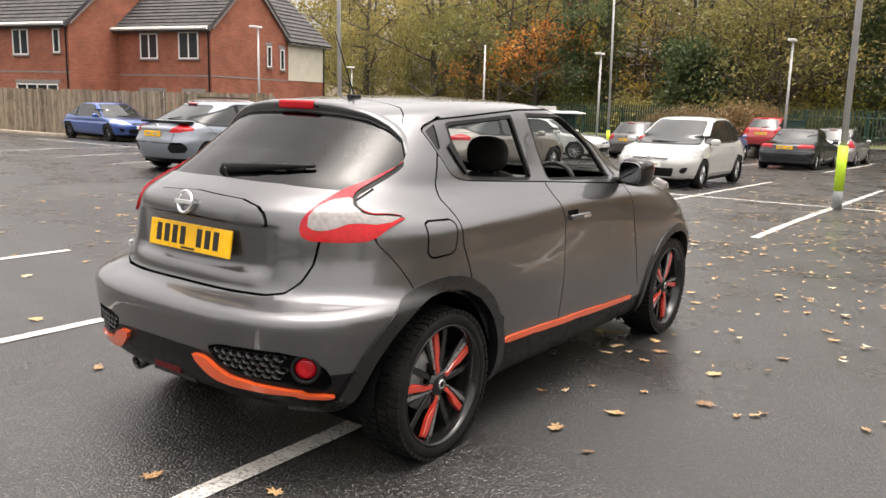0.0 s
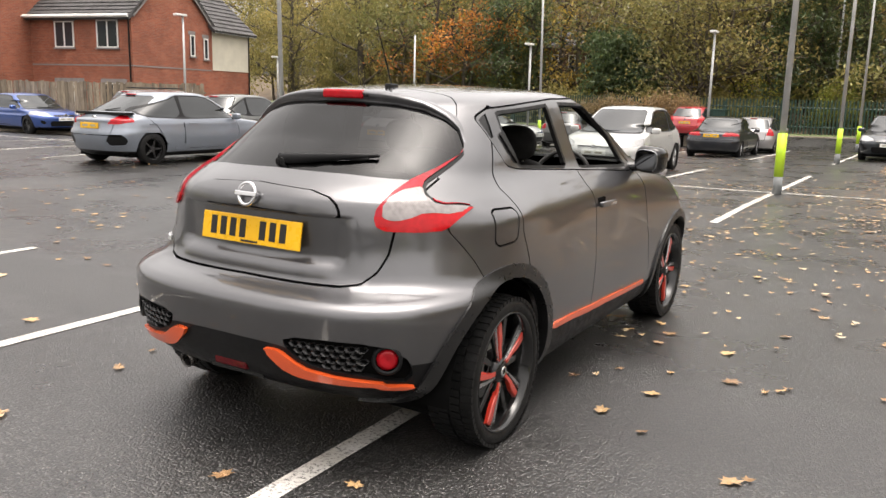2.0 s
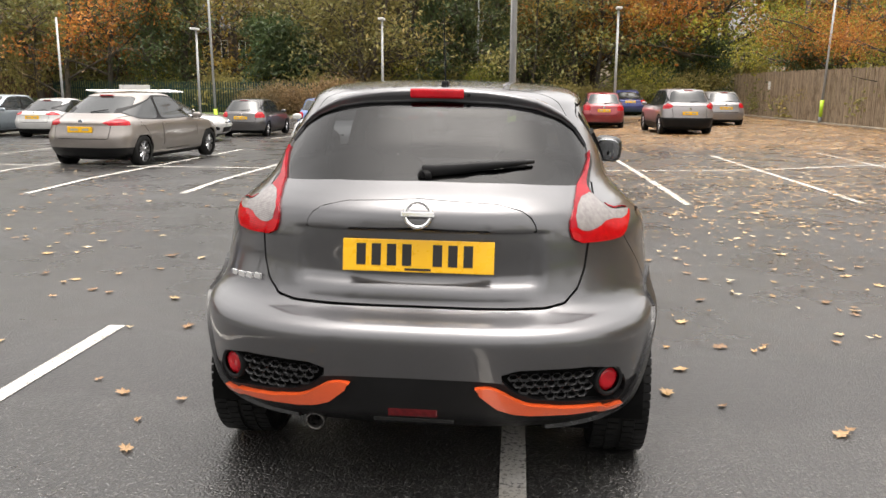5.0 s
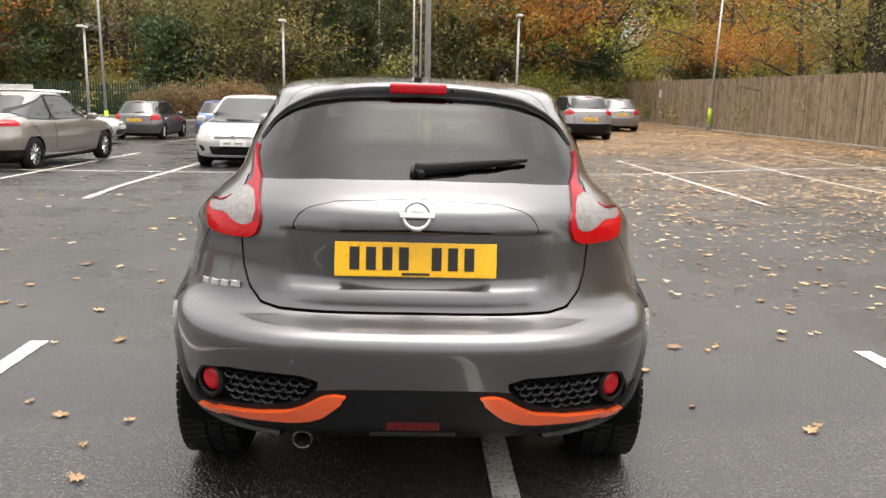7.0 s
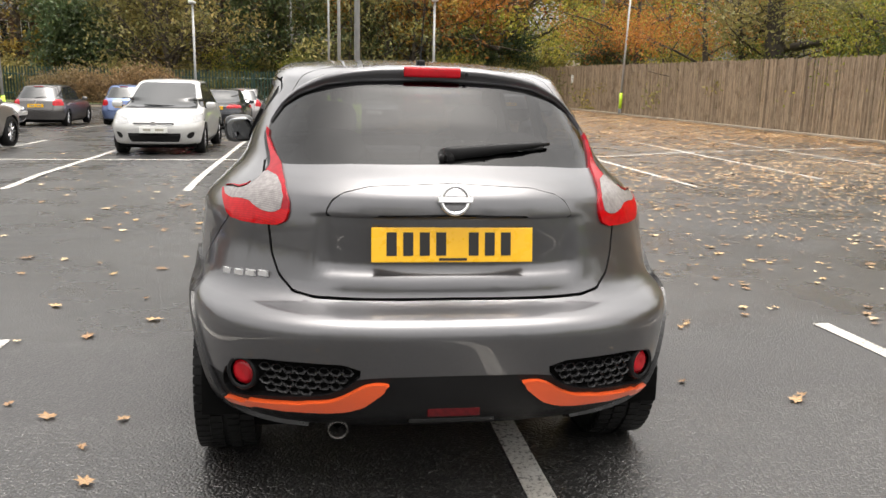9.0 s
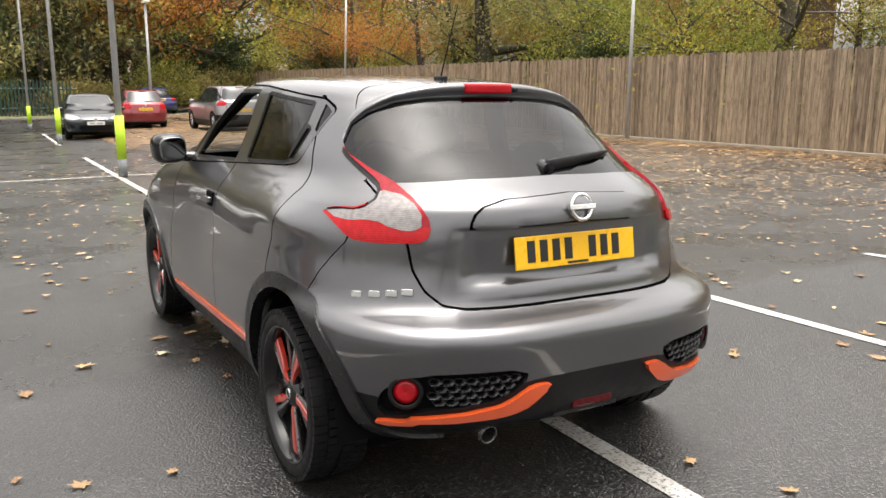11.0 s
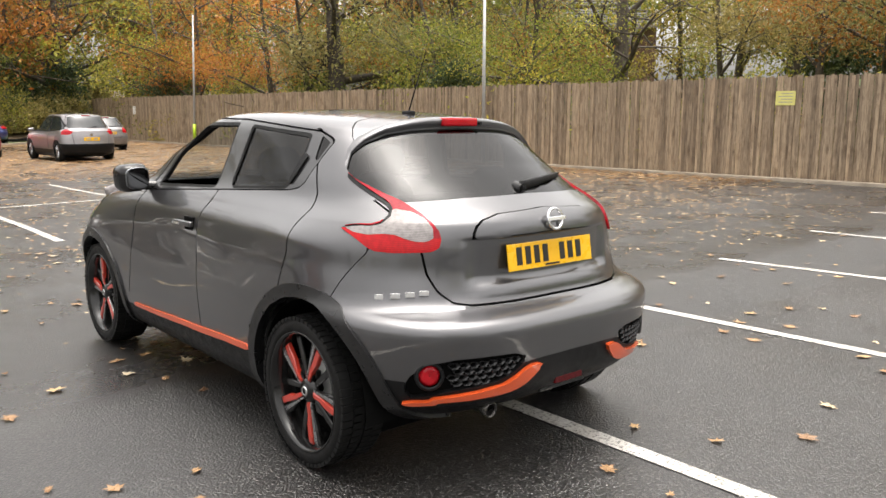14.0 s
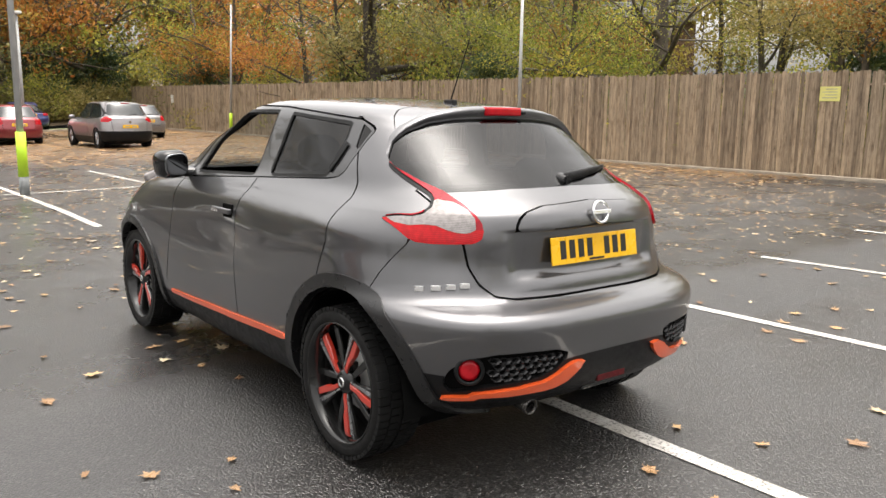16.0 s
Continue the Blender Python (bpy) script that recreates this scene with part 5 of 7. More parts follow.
for i in range(len(edge) - 1):
    lip_f += [(5 * i + j, 5 * i + 5 + j, 5 * i + 6 + j, 5 * i + 1 + j) for j in range(4)]
    under_f += [(3 * i + j, 3 * i + 3 + j, 3 * i + 4 + j, 3 * i + 1 + j) for j in range(2)]
piece("spoiler_lip", lip_v, [f[::-1] for f in lip_f], M_GREY, hero, "grey roof spoiler lip", smooth=True)
piece("spoiler_underside", under_v, [f[::-1] for f in under_f], M_GREY, hero, "black spoiler under-face", smooth=True)
sy = rear_point(0, 1.475)
part("brake_light", box(-0.108, sy - 0.022, 1.481, 0.108, sy + 0.03, 1.520, 0.010), M_REDLENS, hero, "red high-level brake light", smooth=True)
part("washer_jet", rod((0.128, sy - 0.022, 1.495), (0.128, sy + 0.02, 1.495), 0.008, n=10), M_PLASTIC, hero)

# number plate with plain bars
plate = part("number_plate", box(-0.26, -0.004, -0.0555, 0.26, 0.004, 0.0555, 0.004, 2), M_PLATE_Y, hero, "yellow rear number plate", at=pose(0, -0.617, 0.960, -9, 0, 0))
for i in range(8):
    if i == 4:
        continue
    x = -0.196 + i * 0.0525
    part("plate_bar", box(x - 0.016, -0.0056, -0.034, x + 0.016, -0.0036, 0.040), M_INK, plate, "plain black bar")
part("dealer_bar", box(-0.045, -0.0056, -0.050, 0.045, -0.0036, -0.042), M_INK, plate)
# maker's badge as a plain ring and bar
badge_y = rear_point(0, 1.106) - 0.030
bv, bf = [], []
for i in range(40):
    a = 2 * math.pi * i / 40
    for j in range(8):
        c = 2 * math.pi * j / 8
        r = 0.043 + 0.0075 * math.cos(c)
        bv.append((r * math.cos(a), 0.006 * math.sin(c), r * math.sin(a)))
for i in range(40):
    for j in range(8):
        bf.append((i * 8 + j, ((i + 1) % 40) * 8 + j, ((i + 1) % 40) * 8 + (j + 1) % 8, i * 8 + (j + 1) % 8))
badge = piece("badge", bv, bf, M_CHROME, hero, "round chrome badge", smooth=True, at=pose(0, badge_y, 1.106, -12, 0, 0))
part("badge_bar", box(-0.056, -0.010, -0.009, 0.056, 0.004, 0.009, 0.003), M_CHROME, badge)
# model lettering as plain chrome bars
M_LETTER = simple("satin_chrome_letters", (0.80, 0.80, 0.80), 0.30, metal=0.7, vary=0.05)
for i, w in enumerate((0.034, 0.038, 0.037, 0.038)):
    x = -0.728 + i * 0.042
    y = rear_point(x, 0.832)
    part("chrome_letter_bar", box(-w / 2, -0.004, -0.010, w / 2, 0.006, 0.010, 0.002), M_LETTER, hero, at=pose(x, y - 0.008, 0.826 + 0.006 * i, 0, 0, -46 + 3 * i))

# rear wiper
wip = []
for k in range(9):
    t = k / 8
    x, z = -0.01 + 0.40 * t, 1.228 + 0.046 * t - 0.012 * t * t
    wip.append((Vector((x, rear_point(x, z) - 0.022, z)), 0.019 * (1 - t) ** 0.7 + 0.006))
wv, wf = [], []
for p, r in wip:
    for j in range(8):
        a = 2 * math.pi * j / 8
        wv.append((p.x, p.y + 0.009 * math.cos(a), p.z + r * math.sin(a)))
for i in range(8):
    for j in range(8):
        wf.append((i * 8 + j, i * 8 + (j + 1) % 8, i * 8 + 8 + (j + 1) % 8, i * 8 + 8 + j))
wf += [tuple(range(7, -1, -1)), tuple(range(64, 72))]
wiper = piece("wiper", wv, wf, M_PLASTIC, hero, "black rear wiper", smooth=True)
part("wiper_pivot", rod((0.0, wip[0][0].y - 0.004, 1.215), (0.0, wip[0][0].y + 0.04, 1.225), 0.026, n=16), M_GLOSSBLACK, wiper)
part("wiper_blade", rod((0.01, wip[0][0].y + 0.006, 1.212), (0.36, rear_point(0.36, 1.248) - 0.008, 1.250), 0.007, n=8), M_RUBBER, wiper)

# honeycomb pockets with reflectors
M_MESH = simple("satin_black_mesh", (0.03, 0.03, 0.031), 0.35, vary=0.2)
for s in (1, -1):
    pocket = panel("bumper_pocket", pockets[s], M_PLASTIC, hero, lift=-0.045, thick=-0.046)
    cells_v, cells_f = [], []
    for row in range(5):
        for col in range(9):
            cx, cz = 0.318 + col * 0.036 + (row % 2) * 0.018, 0.515 + row * 0.024
            if poly_sdf(np.array([cx]), np.array([cz]), POCKET)[0] > -0.012 or cx > 0.60:
                continue
            o = len(cells_v)
            for ring, depth in ((1.0, -0.034), (0.72, -0.040), (0.72, -0.060)):
                for i in range(6):
                    a = math.pi / 3 * i
                    x, z = cx + 0.0205 * ring * math.cos(a), cz + 0.0145 * ring * math.sin(a)
                    cells_v.append((s * x, rear_point(x, z) - depth - 0.028, z))
            for k in range(2):
                for i in range(6):
                    j = (i + 1) % 6
                    q = (o + 6 * k + i, o + 6 * k + j, o + 6 * k + 6 + j, o + 6 * k + 6 + i)
                    cells_f.append(q if s > 0 else q[::-1])
    piece("mesh_insert", cells_v, cells_f, M_MESH, pocket, "black honeycomb insert")
    fx, fz = s * 0.662, 0.549
    fy = rear_point(0.662, 0.549)
    lamp_v, lamp_f = spin([(0.0, 0.001), (0.004, 0.024), (-0.002, 0.040), (-0.03, 0.042)], 32)
    fog = piece("fog_lamp", lamp_v, lamp_f, M_REDLENS, hero, "round red rear fog lamp", smooth=True, at=pose(fx, fy + 0.012, fz, 0, 0, -90 - s * -32))
    ring_v, ring_f = spin([(0.006, 0.043), (0.012, 0.050), (0.006, 0.057), (-0.04, 0.058)], 32)
    piece("lamp_bezel", ring_v, ring_f, M_PLASTIC, fog, smooth=True)
part("centre_lamp", box(-0.085, -0.004, -0.016, 0.085, 0.02, 0.016, 0.006), M_DARKRED, hero, "dark red lower lamp", at=pose(0, rear_point(0, 0.44) - 0.002, 0.445, 0, 0, 0))
part("diffuser_lip", box(-0.14, rear_point(0, 0.40) - 0.012, 0.395, 0.14, rear_point(0, 0.40) + 0.05, 0.412, 0.006), M_GLOSSBLACK, hero)

# exhaust
M_PIPE = simple("dull_exhaust_steel", (0.10, 0.095, 0.09), 0.3, metal=0.8, vary=0.3, scale=20)
ev, ef = spin([(-0.16, 0.024), (-0.01, 0.027), (0.004, 0.029), (0.004, 0.033), (-0.02, 0.034), (-0.16, 0.034)], 28)
pipe = piece("exhaust_pipe", ev, ef, M_PIPE, hero, "chrome-tipped exhaust pipe", smooth=True, at=pose(-0.362, -0.640, 0.352, 0, 8, -90))
# near-black plug for the darkness inside the pipe
part("exhaust_core", rod((-0.12, 0, 0), (-0.06, 0, 0), 0.030, n=20), M_SHADE_BLACK, pipe)

# wheels
def tread(r, half):
    v, f = [], []
    for row, (x, w) in enumerate(((-half * 0.74, 0.050), (-half * 0.28, 0.042), (half * 0.28, 0.042), (half * 0.74, 0.050))):
        n = 60
        for k in range(n):
            a0 = 2 * math.pi * (k + 0.12 + 0.5 * (row % 2)) / n
            a1 = 2 * math.pi * (k + 0.90 + 0.5 * (row % 2)) / n
            o = len(v)
            rr = r * (0.988 if row in (0, 3) else 1.0)
            for rad in (rr - 0.012, rr + 0.004):
                for a, xx in ((a0, x - w / 2), (a1, x - w / 2), (a1, x + w / 2), (a0, x + w / 2)):
                    v.append((xx, rad * math.cos(a), rad * math.sin(a)))
            f += [(o + 4, o + 5, o + 6, o + 7), (o, o + 1, o + 5, o + 4), (o + 1, o + 2, o + 6, o + 5), (o + 2, o + 3, o + 7, o + 6), (o + 3, o, o + 4, o + 7)]
    return v, f


R, HALF, HUB_Z = 0.322, 0.106, 0.366
TYRE = mesh_of("wheel", *spin([(-HALF * 0.93, R * 0.76), (-HALF, R * 0.83), (-HALF * 0.99, R * 0.92), (-HALF * 0.90, R * 0.97), (-HALF * 0.8, R * 0.985), (HALF * 0.8, R * 0.985), (HALF * 0.90, R * 0.97), (HALF * 0.99, R * 0.92), (HALF, R * 0.87), (HALF * 0.99, R * 0.835), (HALF * 0.95, R * 0.815), (HALF * 0.90, R * 0.795)], 64), M_RUBBER, True)
TREAD = mesh_of("tread_block", *tread(R, HALF), M_RUBBER)
BARREL = mesh_of("rim", *spin([(HALF * 0.94, R * 0.808), (HALF * 0.99, R * 0.798), (HALF * 0.93, R * 0.778), (HALF * 0.80, R * 0.755), (-HALF * 0.5, R * 0.69), (-HALF * 0.8, R * 0.69)], 64), M_GLOSSBLACK, True)
DISC = mesh_of("brake_disc", *spin([(0.0, 0.02), (0.0, 0.13), (-0.02, 0.13)], 32), M_STEEL, True)
BACK = mesh_of("brake_shield", *spin([(-0.05, 0.0), (-0.05, R * 0.70)], 24), M_SHADE_BLACK)


def arm(points, depth, name, material):
    """A spoke: an outline in the wheel's plane with a sloped edge."""
    v, f = [], []
    c = Vector((sum(p[0] for p in points) / len(points), sum(p[1] for p in points) / len(points)))
    rows = ((0.0, 1.0), (depth * 0.75, 0.96), (depth, 0.80))
    n = len(points)
    for d, k in rows:
        for x, y in points:
            q = c.lerp(Vector((x, y)), k) if k < 1 else Vector((x, y))
            v.append((d, q.x, q.y))
    for i in range(2):
        for j in range(n):
            f.append((i * n + j, i * n + (j + 1) % n, i * n + n + (j + 1) % n, i * n + n + j))
    f.append(tuple(range(2 * n, 3 * n)))
    return mesh_of(name, v, f, material)


RR = R * 0.778
RED_ARM = arm([(-0.010, 0.046), (0.009, 0.046), (0.013, 0.105), (0.032, 0.150), (0.040, RR - 0.022), (0.010, RR - 0.014), (0.000, 0.160), (-0.009, 0.108)], 0.020, "spoke", M_REDSPOKE)
BLACK_ARM = arm([(-0.020, 0.040), (0.014, 0.040), (0.012, 0.115), (-0.004, 0.172), (0.000, RR), (-0.046, RR - 0.004), (-0.040, 0.172), (-0.028, 0.115)], 0.016, "spoke", M_GLOSSBLACK)
SILVER_ARM = arm([(-0.021, 0.045), (-0.014, 0.045), (-0.014, 0.110), (-0.010, 0.165), (-0.004, RR - 0.010), (-0.026, RR - 0.008), (-0.026, 0.165), (-0.024, 0.110)], 0.022, "machined_edge", M_ALLOY)
SPOKE2 = arm([(0.016, 0.040), (0.034, 0.032), (0.085, 0.115), (0.112, 0.172), (0.125, RR * 0.80), (0.102, RR * 0.90), (0.080, 0.172), (0.050, 0.115)], 0.010, "spoke", M_GLOSSBLACK)
HUB = mesh_of("hub_cap", *spin([(-0.02, 0.060), (0.006, 0.056), (0.018, 0.040), (0.020, 0.034)], 28), M_GLOSSBLACK, True)
CAP = mesh_of("centre_cap", *spin([(0.0, 0.0), (0.0, 0.026), (-0.004, 0.032), (-0.012, 0.034)], 28), M_GLOSSBLACK, True)
CAP_RING = mesh_of("cap_ring", *spin([(0.002, 0.013), (0.004, 0.016), (0.004, 0.019), (0.0, 0.022)], 28), M_CHROME, True)
for s, y, turn in ((1, 0.0, 16), (1, 2.53, 52), (-1, 0.0, -22), (-1, 2.53, 12)):
    w = new("wheel", TYRE)
    w.parent = hero
    w["label"] = "black tyre on black, silver and orange-red rim"
    w.matrix_basis = pose(s * 0.760, y, HUB_Z, 0, 0, 0) @ (Matrix.Identity(4) if s > 0 else pose(0, 0, 0, 0, 0, 180)) @ pose(0, 0, 0, turn, 0, 0)
    for me in (TREAD, BARREL, DISC, BACK):
        o = new(me.name, me)
        o.parent = w
        if me in (DISC, BACK):
            o.matrix_basis = pose(0.0, 0, 0)
    for i in range(5):
        for me, deep in ((RED_ARM, 0.058), (BLACK_ARM, 0.056), (SILVER_ARM, 0.054), (SPOKE2, 0.050)):
            o = new(me.name, me)
            o.parent = w
            o.matrix_basis = pose(deep, 0, 0, 72 * i, 0, 0)
    for me, deep in ((HUB, 0.062), (CAP, 0.084), (CAP_RING, 0.084)):
        o = new(me.name, me)
        o.parent = w
        o.matrix_basis = pose(deep, 0, 0)
    # the wheel well round it, its shade put in as near-black colour
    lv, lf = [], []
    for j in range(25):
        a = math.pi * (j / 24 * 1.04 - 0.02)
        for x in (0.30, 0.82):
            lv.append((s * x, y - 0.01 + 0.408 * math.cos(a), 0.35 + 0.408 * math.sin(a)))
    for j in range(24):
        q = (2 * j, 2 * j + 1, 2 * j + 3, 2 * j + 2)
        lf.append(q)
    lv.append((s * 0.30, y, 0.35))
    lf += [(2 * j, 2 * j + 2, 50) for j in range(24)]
    piece("wheel_liner", lv, lf, M_SHADE_BLACK, hero)
part("underbody", box(-0.66, -0.28, 0.215, 0.66, 2.95, 0.42, 0.02), M_SHADE_BLACK, hero)


# door mirrors, handles, aerial
for s in (1, -1):
    m = part("door_mirror", pebble(0.088, 0.080, 0.080, 3.4), M_GLOSSBLACK, hero, "black door mirror with orange cap", smooth=True, at=pose(s * 0.885, 1.80, 1.168, 0, s * 4, -s * 6))
    part("mirror_glass", pebble(0.070, 0.006, 0.062, 3.4), M_MIRROR, m, "mirror glass", smooth=True, at=pose(0, -0.077, 0, 5, 0, 0))
    part("mirror_cap", pebble(0.078, 0.045, 0.060, 3.0, (0, 0.046, 0.012)), M_ORANGE, m, "orange mirror cap", smooth=True)
    part("mirror_stalk", rod((s * 0.74, 1.80, 1.115), (s * 0.86, 1.83, 1.125), 0.030, 0.026), M_GLOSSBLACK, hero)
    hx = side_point(1.20, 0.962)
    h = part("door_handle", box(-0.012, -0.10, -0.013, 0.012, 0.10, 0.015, 0.009, 3), M_GREY, hero, "grey door handle", smooth=True, at=pose(s * (hx + 0.026), 1.19, 0.965, 0, 0, s * -1.5))
    # near-black pad in place of a shaded hollow behind the grip
    part("handle_recess", box(-0.012, -0.055, -0.035, 0.006, 0.05, 0.035, 0.005), M_SHADE_BLACK, h, at=pose(-s * 0.026, -0.035, 0))
    part("handle_trim", box(-0.004, 0.02, -0.010, 0.003, 0.098, 0.006, 0.002), M_CHROME, h, at=pose(s * 0.011, 0, 0))
    part("wing_lamp", box(-0.05, -0.16, -0.03, 0.05, 0.16, 0.03, 0.025, 3), M_LENS_CLEAR, hero, "clear wing-top lamp", smooth=True, at=pose(s * 0.66, 2.78, 1.00, -14, s * 24, s * 14))
base_aer = part("aerial", box(-0.016, -0.036, -0.03, 0.016, 0.040, 0.014, 0.010, 3), M_PLASTIC, hero, "short black roof aerial", smooth=True, at=pose(0, 0.355, 1.540))
part("aerial_whip", rod((0, 0.0, 0.01), (0, -0.135, 0.30), 0.004, 0.002, 8), M_GLOSSBLACK, base_aer)

# cabin
for x, y in ((0.36, 1.15), (-0.36, 1.15)):
    seat = part("seat", joined(pebble(0.26, 0.30, 0.10, 3.2, (x, y + 0.20, 0.58)), pebble(0.235, 0.085, 0.32, 3.0, (x, y - 0.09, 0.86))), M_SEAT, hero, "black front seat", smooth=True)
    part("headrest", pebble(0.125, 0.050, 0.095, 2.6, (x, y - 0.13, 1.265)), M_SEAT, seat, "padded headrest", smooth=True)
    for dx in (-0.05, 0.05):
        part("headrest_post", rod((x + dx, y - 0.12, 1.12), (x + dx, y - 0.13, 1.22), 0.007, n=8), M_STEEL, seat)
bench = part("rear_bench", joined(pebble(0.60, 0.26, 0.10, 3.6, (0, 0.46, 0.60)), pebble(0.60, 0.085, 0.27, 3.6, (0, 0.16, 0.88))), M_SEAT, hero, "black rear bench", smooth=True)
for x in (-0.36, 0.36):
    part("headrest", pebble(0.12, 0.045, 0.075, 2.6, (x, 0.13, 1.20)), M_SEAT, bench, "padded headrest", smooth=True)
part("dashboard", box(-0.70, 1.82, 0.72, 0.70, 2.25, 1.05, 0.07), M_CABIN, hero)
wv, wf = [], []
for i in range(32):
    a = 2 * math.pi * i / 32
    for j in range(8):
        c = 2 * math.pi * j / 8
        r = 0.18 + 0.014 * math.cos(c)
        wv.append((r * math.cos(a), r * math.sin(a), 0.014 * math.sin(c)))
for i in range(32):
    for j in range(8):
        wf.append((i * 8 + j, ((i + 1) % 32) * 8 + j, ((i + 1) % 32) * 8 + (j + 1) % 8, i * 8 + (j + 1) % 8))
piece("steering_wheel", wv, wf, M_CABIN, hero, smooth=True, at=pose(0.36, 1.70, 1.02, 66, 0, 0))
part("cabin_floor", box(-0.78, 0.0, 0.40, 0.78, 2.2, 0.44), M_CABIN, hero)
part("load_cover", box(-0.52, -0.38, 0.98, 0.52, 0.10, 1.0, 0.005), M_CABIN, hero)


# ---- other parked cars ----
def wheel_of(parent, x, y, r, width, side, rim_material, spokes=10):
    """A tyre with a spoked rim; side +1 on the right."""

    h = width / 2
    prof = [(-h, r * 0.66), (-h * 0.98, r * 0.90), (-h * 0.8, r * 0.985), (0, r), (h * 0.8, r * 0.985), (h * 0.98, r * 0.90), (h, r * 0.66)]
    v, f = spin(prof, 40)
    tyre = piece("wheel", v, f, M_RUBBER, parent, smooth=True, at=pose(x, y, r))
    o = side * h * 0.72
    rv, rf = spin([(o, r * 0.69), (o - side * 0.005, r * 0.62), (o - side * 0.05, r * 0.60)], 40)
    bm = bmesh.new()
    me = mesh_of("tmp", rv, rf, None)
    bm.from_mesh(me)
    bpy.data.meshes.remove(me)
    for i in range(spokes):
        a = 2 * math.pi * i / spokes
        q = rod((o - side * 0.01, 0.04 * math.cos(a), 0.04 * math.sin(a)), (o - side * 0.005, r * 0.63 * math.cos(a), r * 0.63 * math.sin(a)), 0.022, 0.016, 6)
        me = bpy.data.meshes.new("tmp")
        q.to_mesh(me)
        q.free()
        bm.from_mesh(me)
        bpy.data.meshes.remove(me)
    hub = rod((o - side * 0.03, 0, 0), (o + side * 0.004, 0, 0), 0.06, n=14)
    part("rim", joined(bm, hub), rim_material, tyre, smooth=False)
    # plain disc in shade black: the darkness behind the spokes, put in as colour
    part("brake_disc", rod((o - side * 0.09, 0, 0), (o - side * 0.07, 0, 0), r * 0.60, n=24), M_SHADE_BLACK, tyre)
    return tyre


def parked(x, y, heading, label, colour, size, style="hatch", rim=None, metal=0.5, tail=None, nose=0.0, doors=5, skirt=None, tail_glass=0.0, lamp=None, roof_black=False, rails=False, wing=False, hex_pockets=False, dark_valance=0.0, spokes=10):
    """A parked car: size is length, width, height. Its middle stands at x, y; heading in degrees, 0 along +y."""
    L, W, H = size
    a, b, w = -L / 2, L / 2, W / 2
    belt = 0.615 * H
    hood = 0.60 * H if style != "suv" else 0.63 * H
    n = nose
    base = [(0.17, a + 0.30, b - 0.30, w * 0.84, 3, 3), (0.26, a + 0.12, b - 0.12, w * 0.94, 3, 3), (0.40, a + 0.03, b - 0.03, w * 0.98, 3, 2.6),
            (0.55, a, b, w, 3, 2.5), (0.64, a + 0.01, b - 0.03, w, 3, 2.4), (hood - 0.16, a + 0.03, b - 0.12, w * 0.985, 2.8, 2.3), (hood - 0.06, a + 0.05, b - 0.34 + n * 0.4, w * 0.965, 2.7, 2.3)]
    if style == "saloon":
        back = [(hood + 0.02, a + 0.10, b - 1.0, w * 0.93, 2.6, 2.5), (hood + 0.07, a + 0.45, b - 1.22, w * 0.90, 2.6, 2.5), (belt + 0.12, a + 0.85, b - 1.42, w * 0.84, 2.6, 2.5), (H - 0.14, a + 1.30, b - 1.85, w * 0.73, 2.5, 2.4)]
        roof = [(H - 0.06, a + 1.50, b - 2.05, w * 0.67, 2.4, 2.3), (H - 0.02, a + 1.75, b - 2.3, w * 0.5, 2.2, 2.2), (H, a + 2.1, b - 2.45, w * 0.02, 2, 2)]
    else:
        t = {"hatch": 0.0, "suv": -0.05, "coupe": 0.35}[style]
        back = [(hood + 0.02, a + 0.07, b - 0.95 + n, w * 0.935, 2.7, 2.4), (belt + 0.05, a + 0.11 + t * 0.3, b - 1.18 + n, w * 0.90, 2.7, 2.4), (belt + 0.18, a + 0.22 + t * 0.7, b - 1.42 + n * 0.9, w * 0.845, 2.6, 2.5), (H - 0.14, a + 0.46 + t * 1.3, b - 1.84 + n * 0.7, w * 0.74, 2.5, 2.4)]
        roof = [(H - 0.06, a + 0.58 + t * 1.4, b - 2.02 + n * 0.6, w * 0.68, 2.4, 2.3), (H - 0.02, a + 0.90 + t * 1.3, b - 2.25 + n * 0.5, w * 0.5, 2.2, 2.2), (H, a + 1.4 + t, b - 2.45, w * 0.02, 2, 2)]
    rings = base + back + roof
    shell = loft(smooth_rows(rings, 52), 72, lambda v: np.stack([v[:, 0] * (1 - 0.02 * bell(v[:, 2], 0.62, 0.10) * bell(v[:, 1], 0.0, L * 0.25)), v[:, 1], v[:, 2]], 1), 0.6)
    near = L / 2 * abs(math.cos(radians(heading)))
    x, y = settle(x, y - near)
    y += near
    car = thing("car", pose(x, y, float(drop(x, y)), 0, 0, heading), label, "car", "cars parked in the bays")
    finish = paint("car_paint", colour, metal, 0.30, 0.2)
    wr = 0.315 if style != "suv" else 0.35
    fa, ra = b - 0.86, a + 0.78
    zs = [k[0] for k in rings]
    yb = lambda z: float(np.interp(z, zs, [k[1] for k in rings]))
    yf = lambda z: float(np.interp(z, zs, [k[2] for k in rings]))
    hw = lambda z: float(np.interp(z, zs, [k[3] for k in rings]))
    body = shell
    for yw in (fa, ra):
        body, _ = clip(body, lambda v: np.where(np.abs(v[:, 0]) > w * 0.55, np.hypot(v[:, 1] - yw, v[:, 2] - wr) - (wr + 0.045), 1.0))
    z0, z1 = belt + 0.03, H - 0.105
    mid = 0.5 * (yf(z0) - 0.35 + yb(z0)) - 0.02 - (0.30 if doors == 3 else 0.0)
    f0, f1 = yf(z0) - 0.40, yf(z1) - 0.20
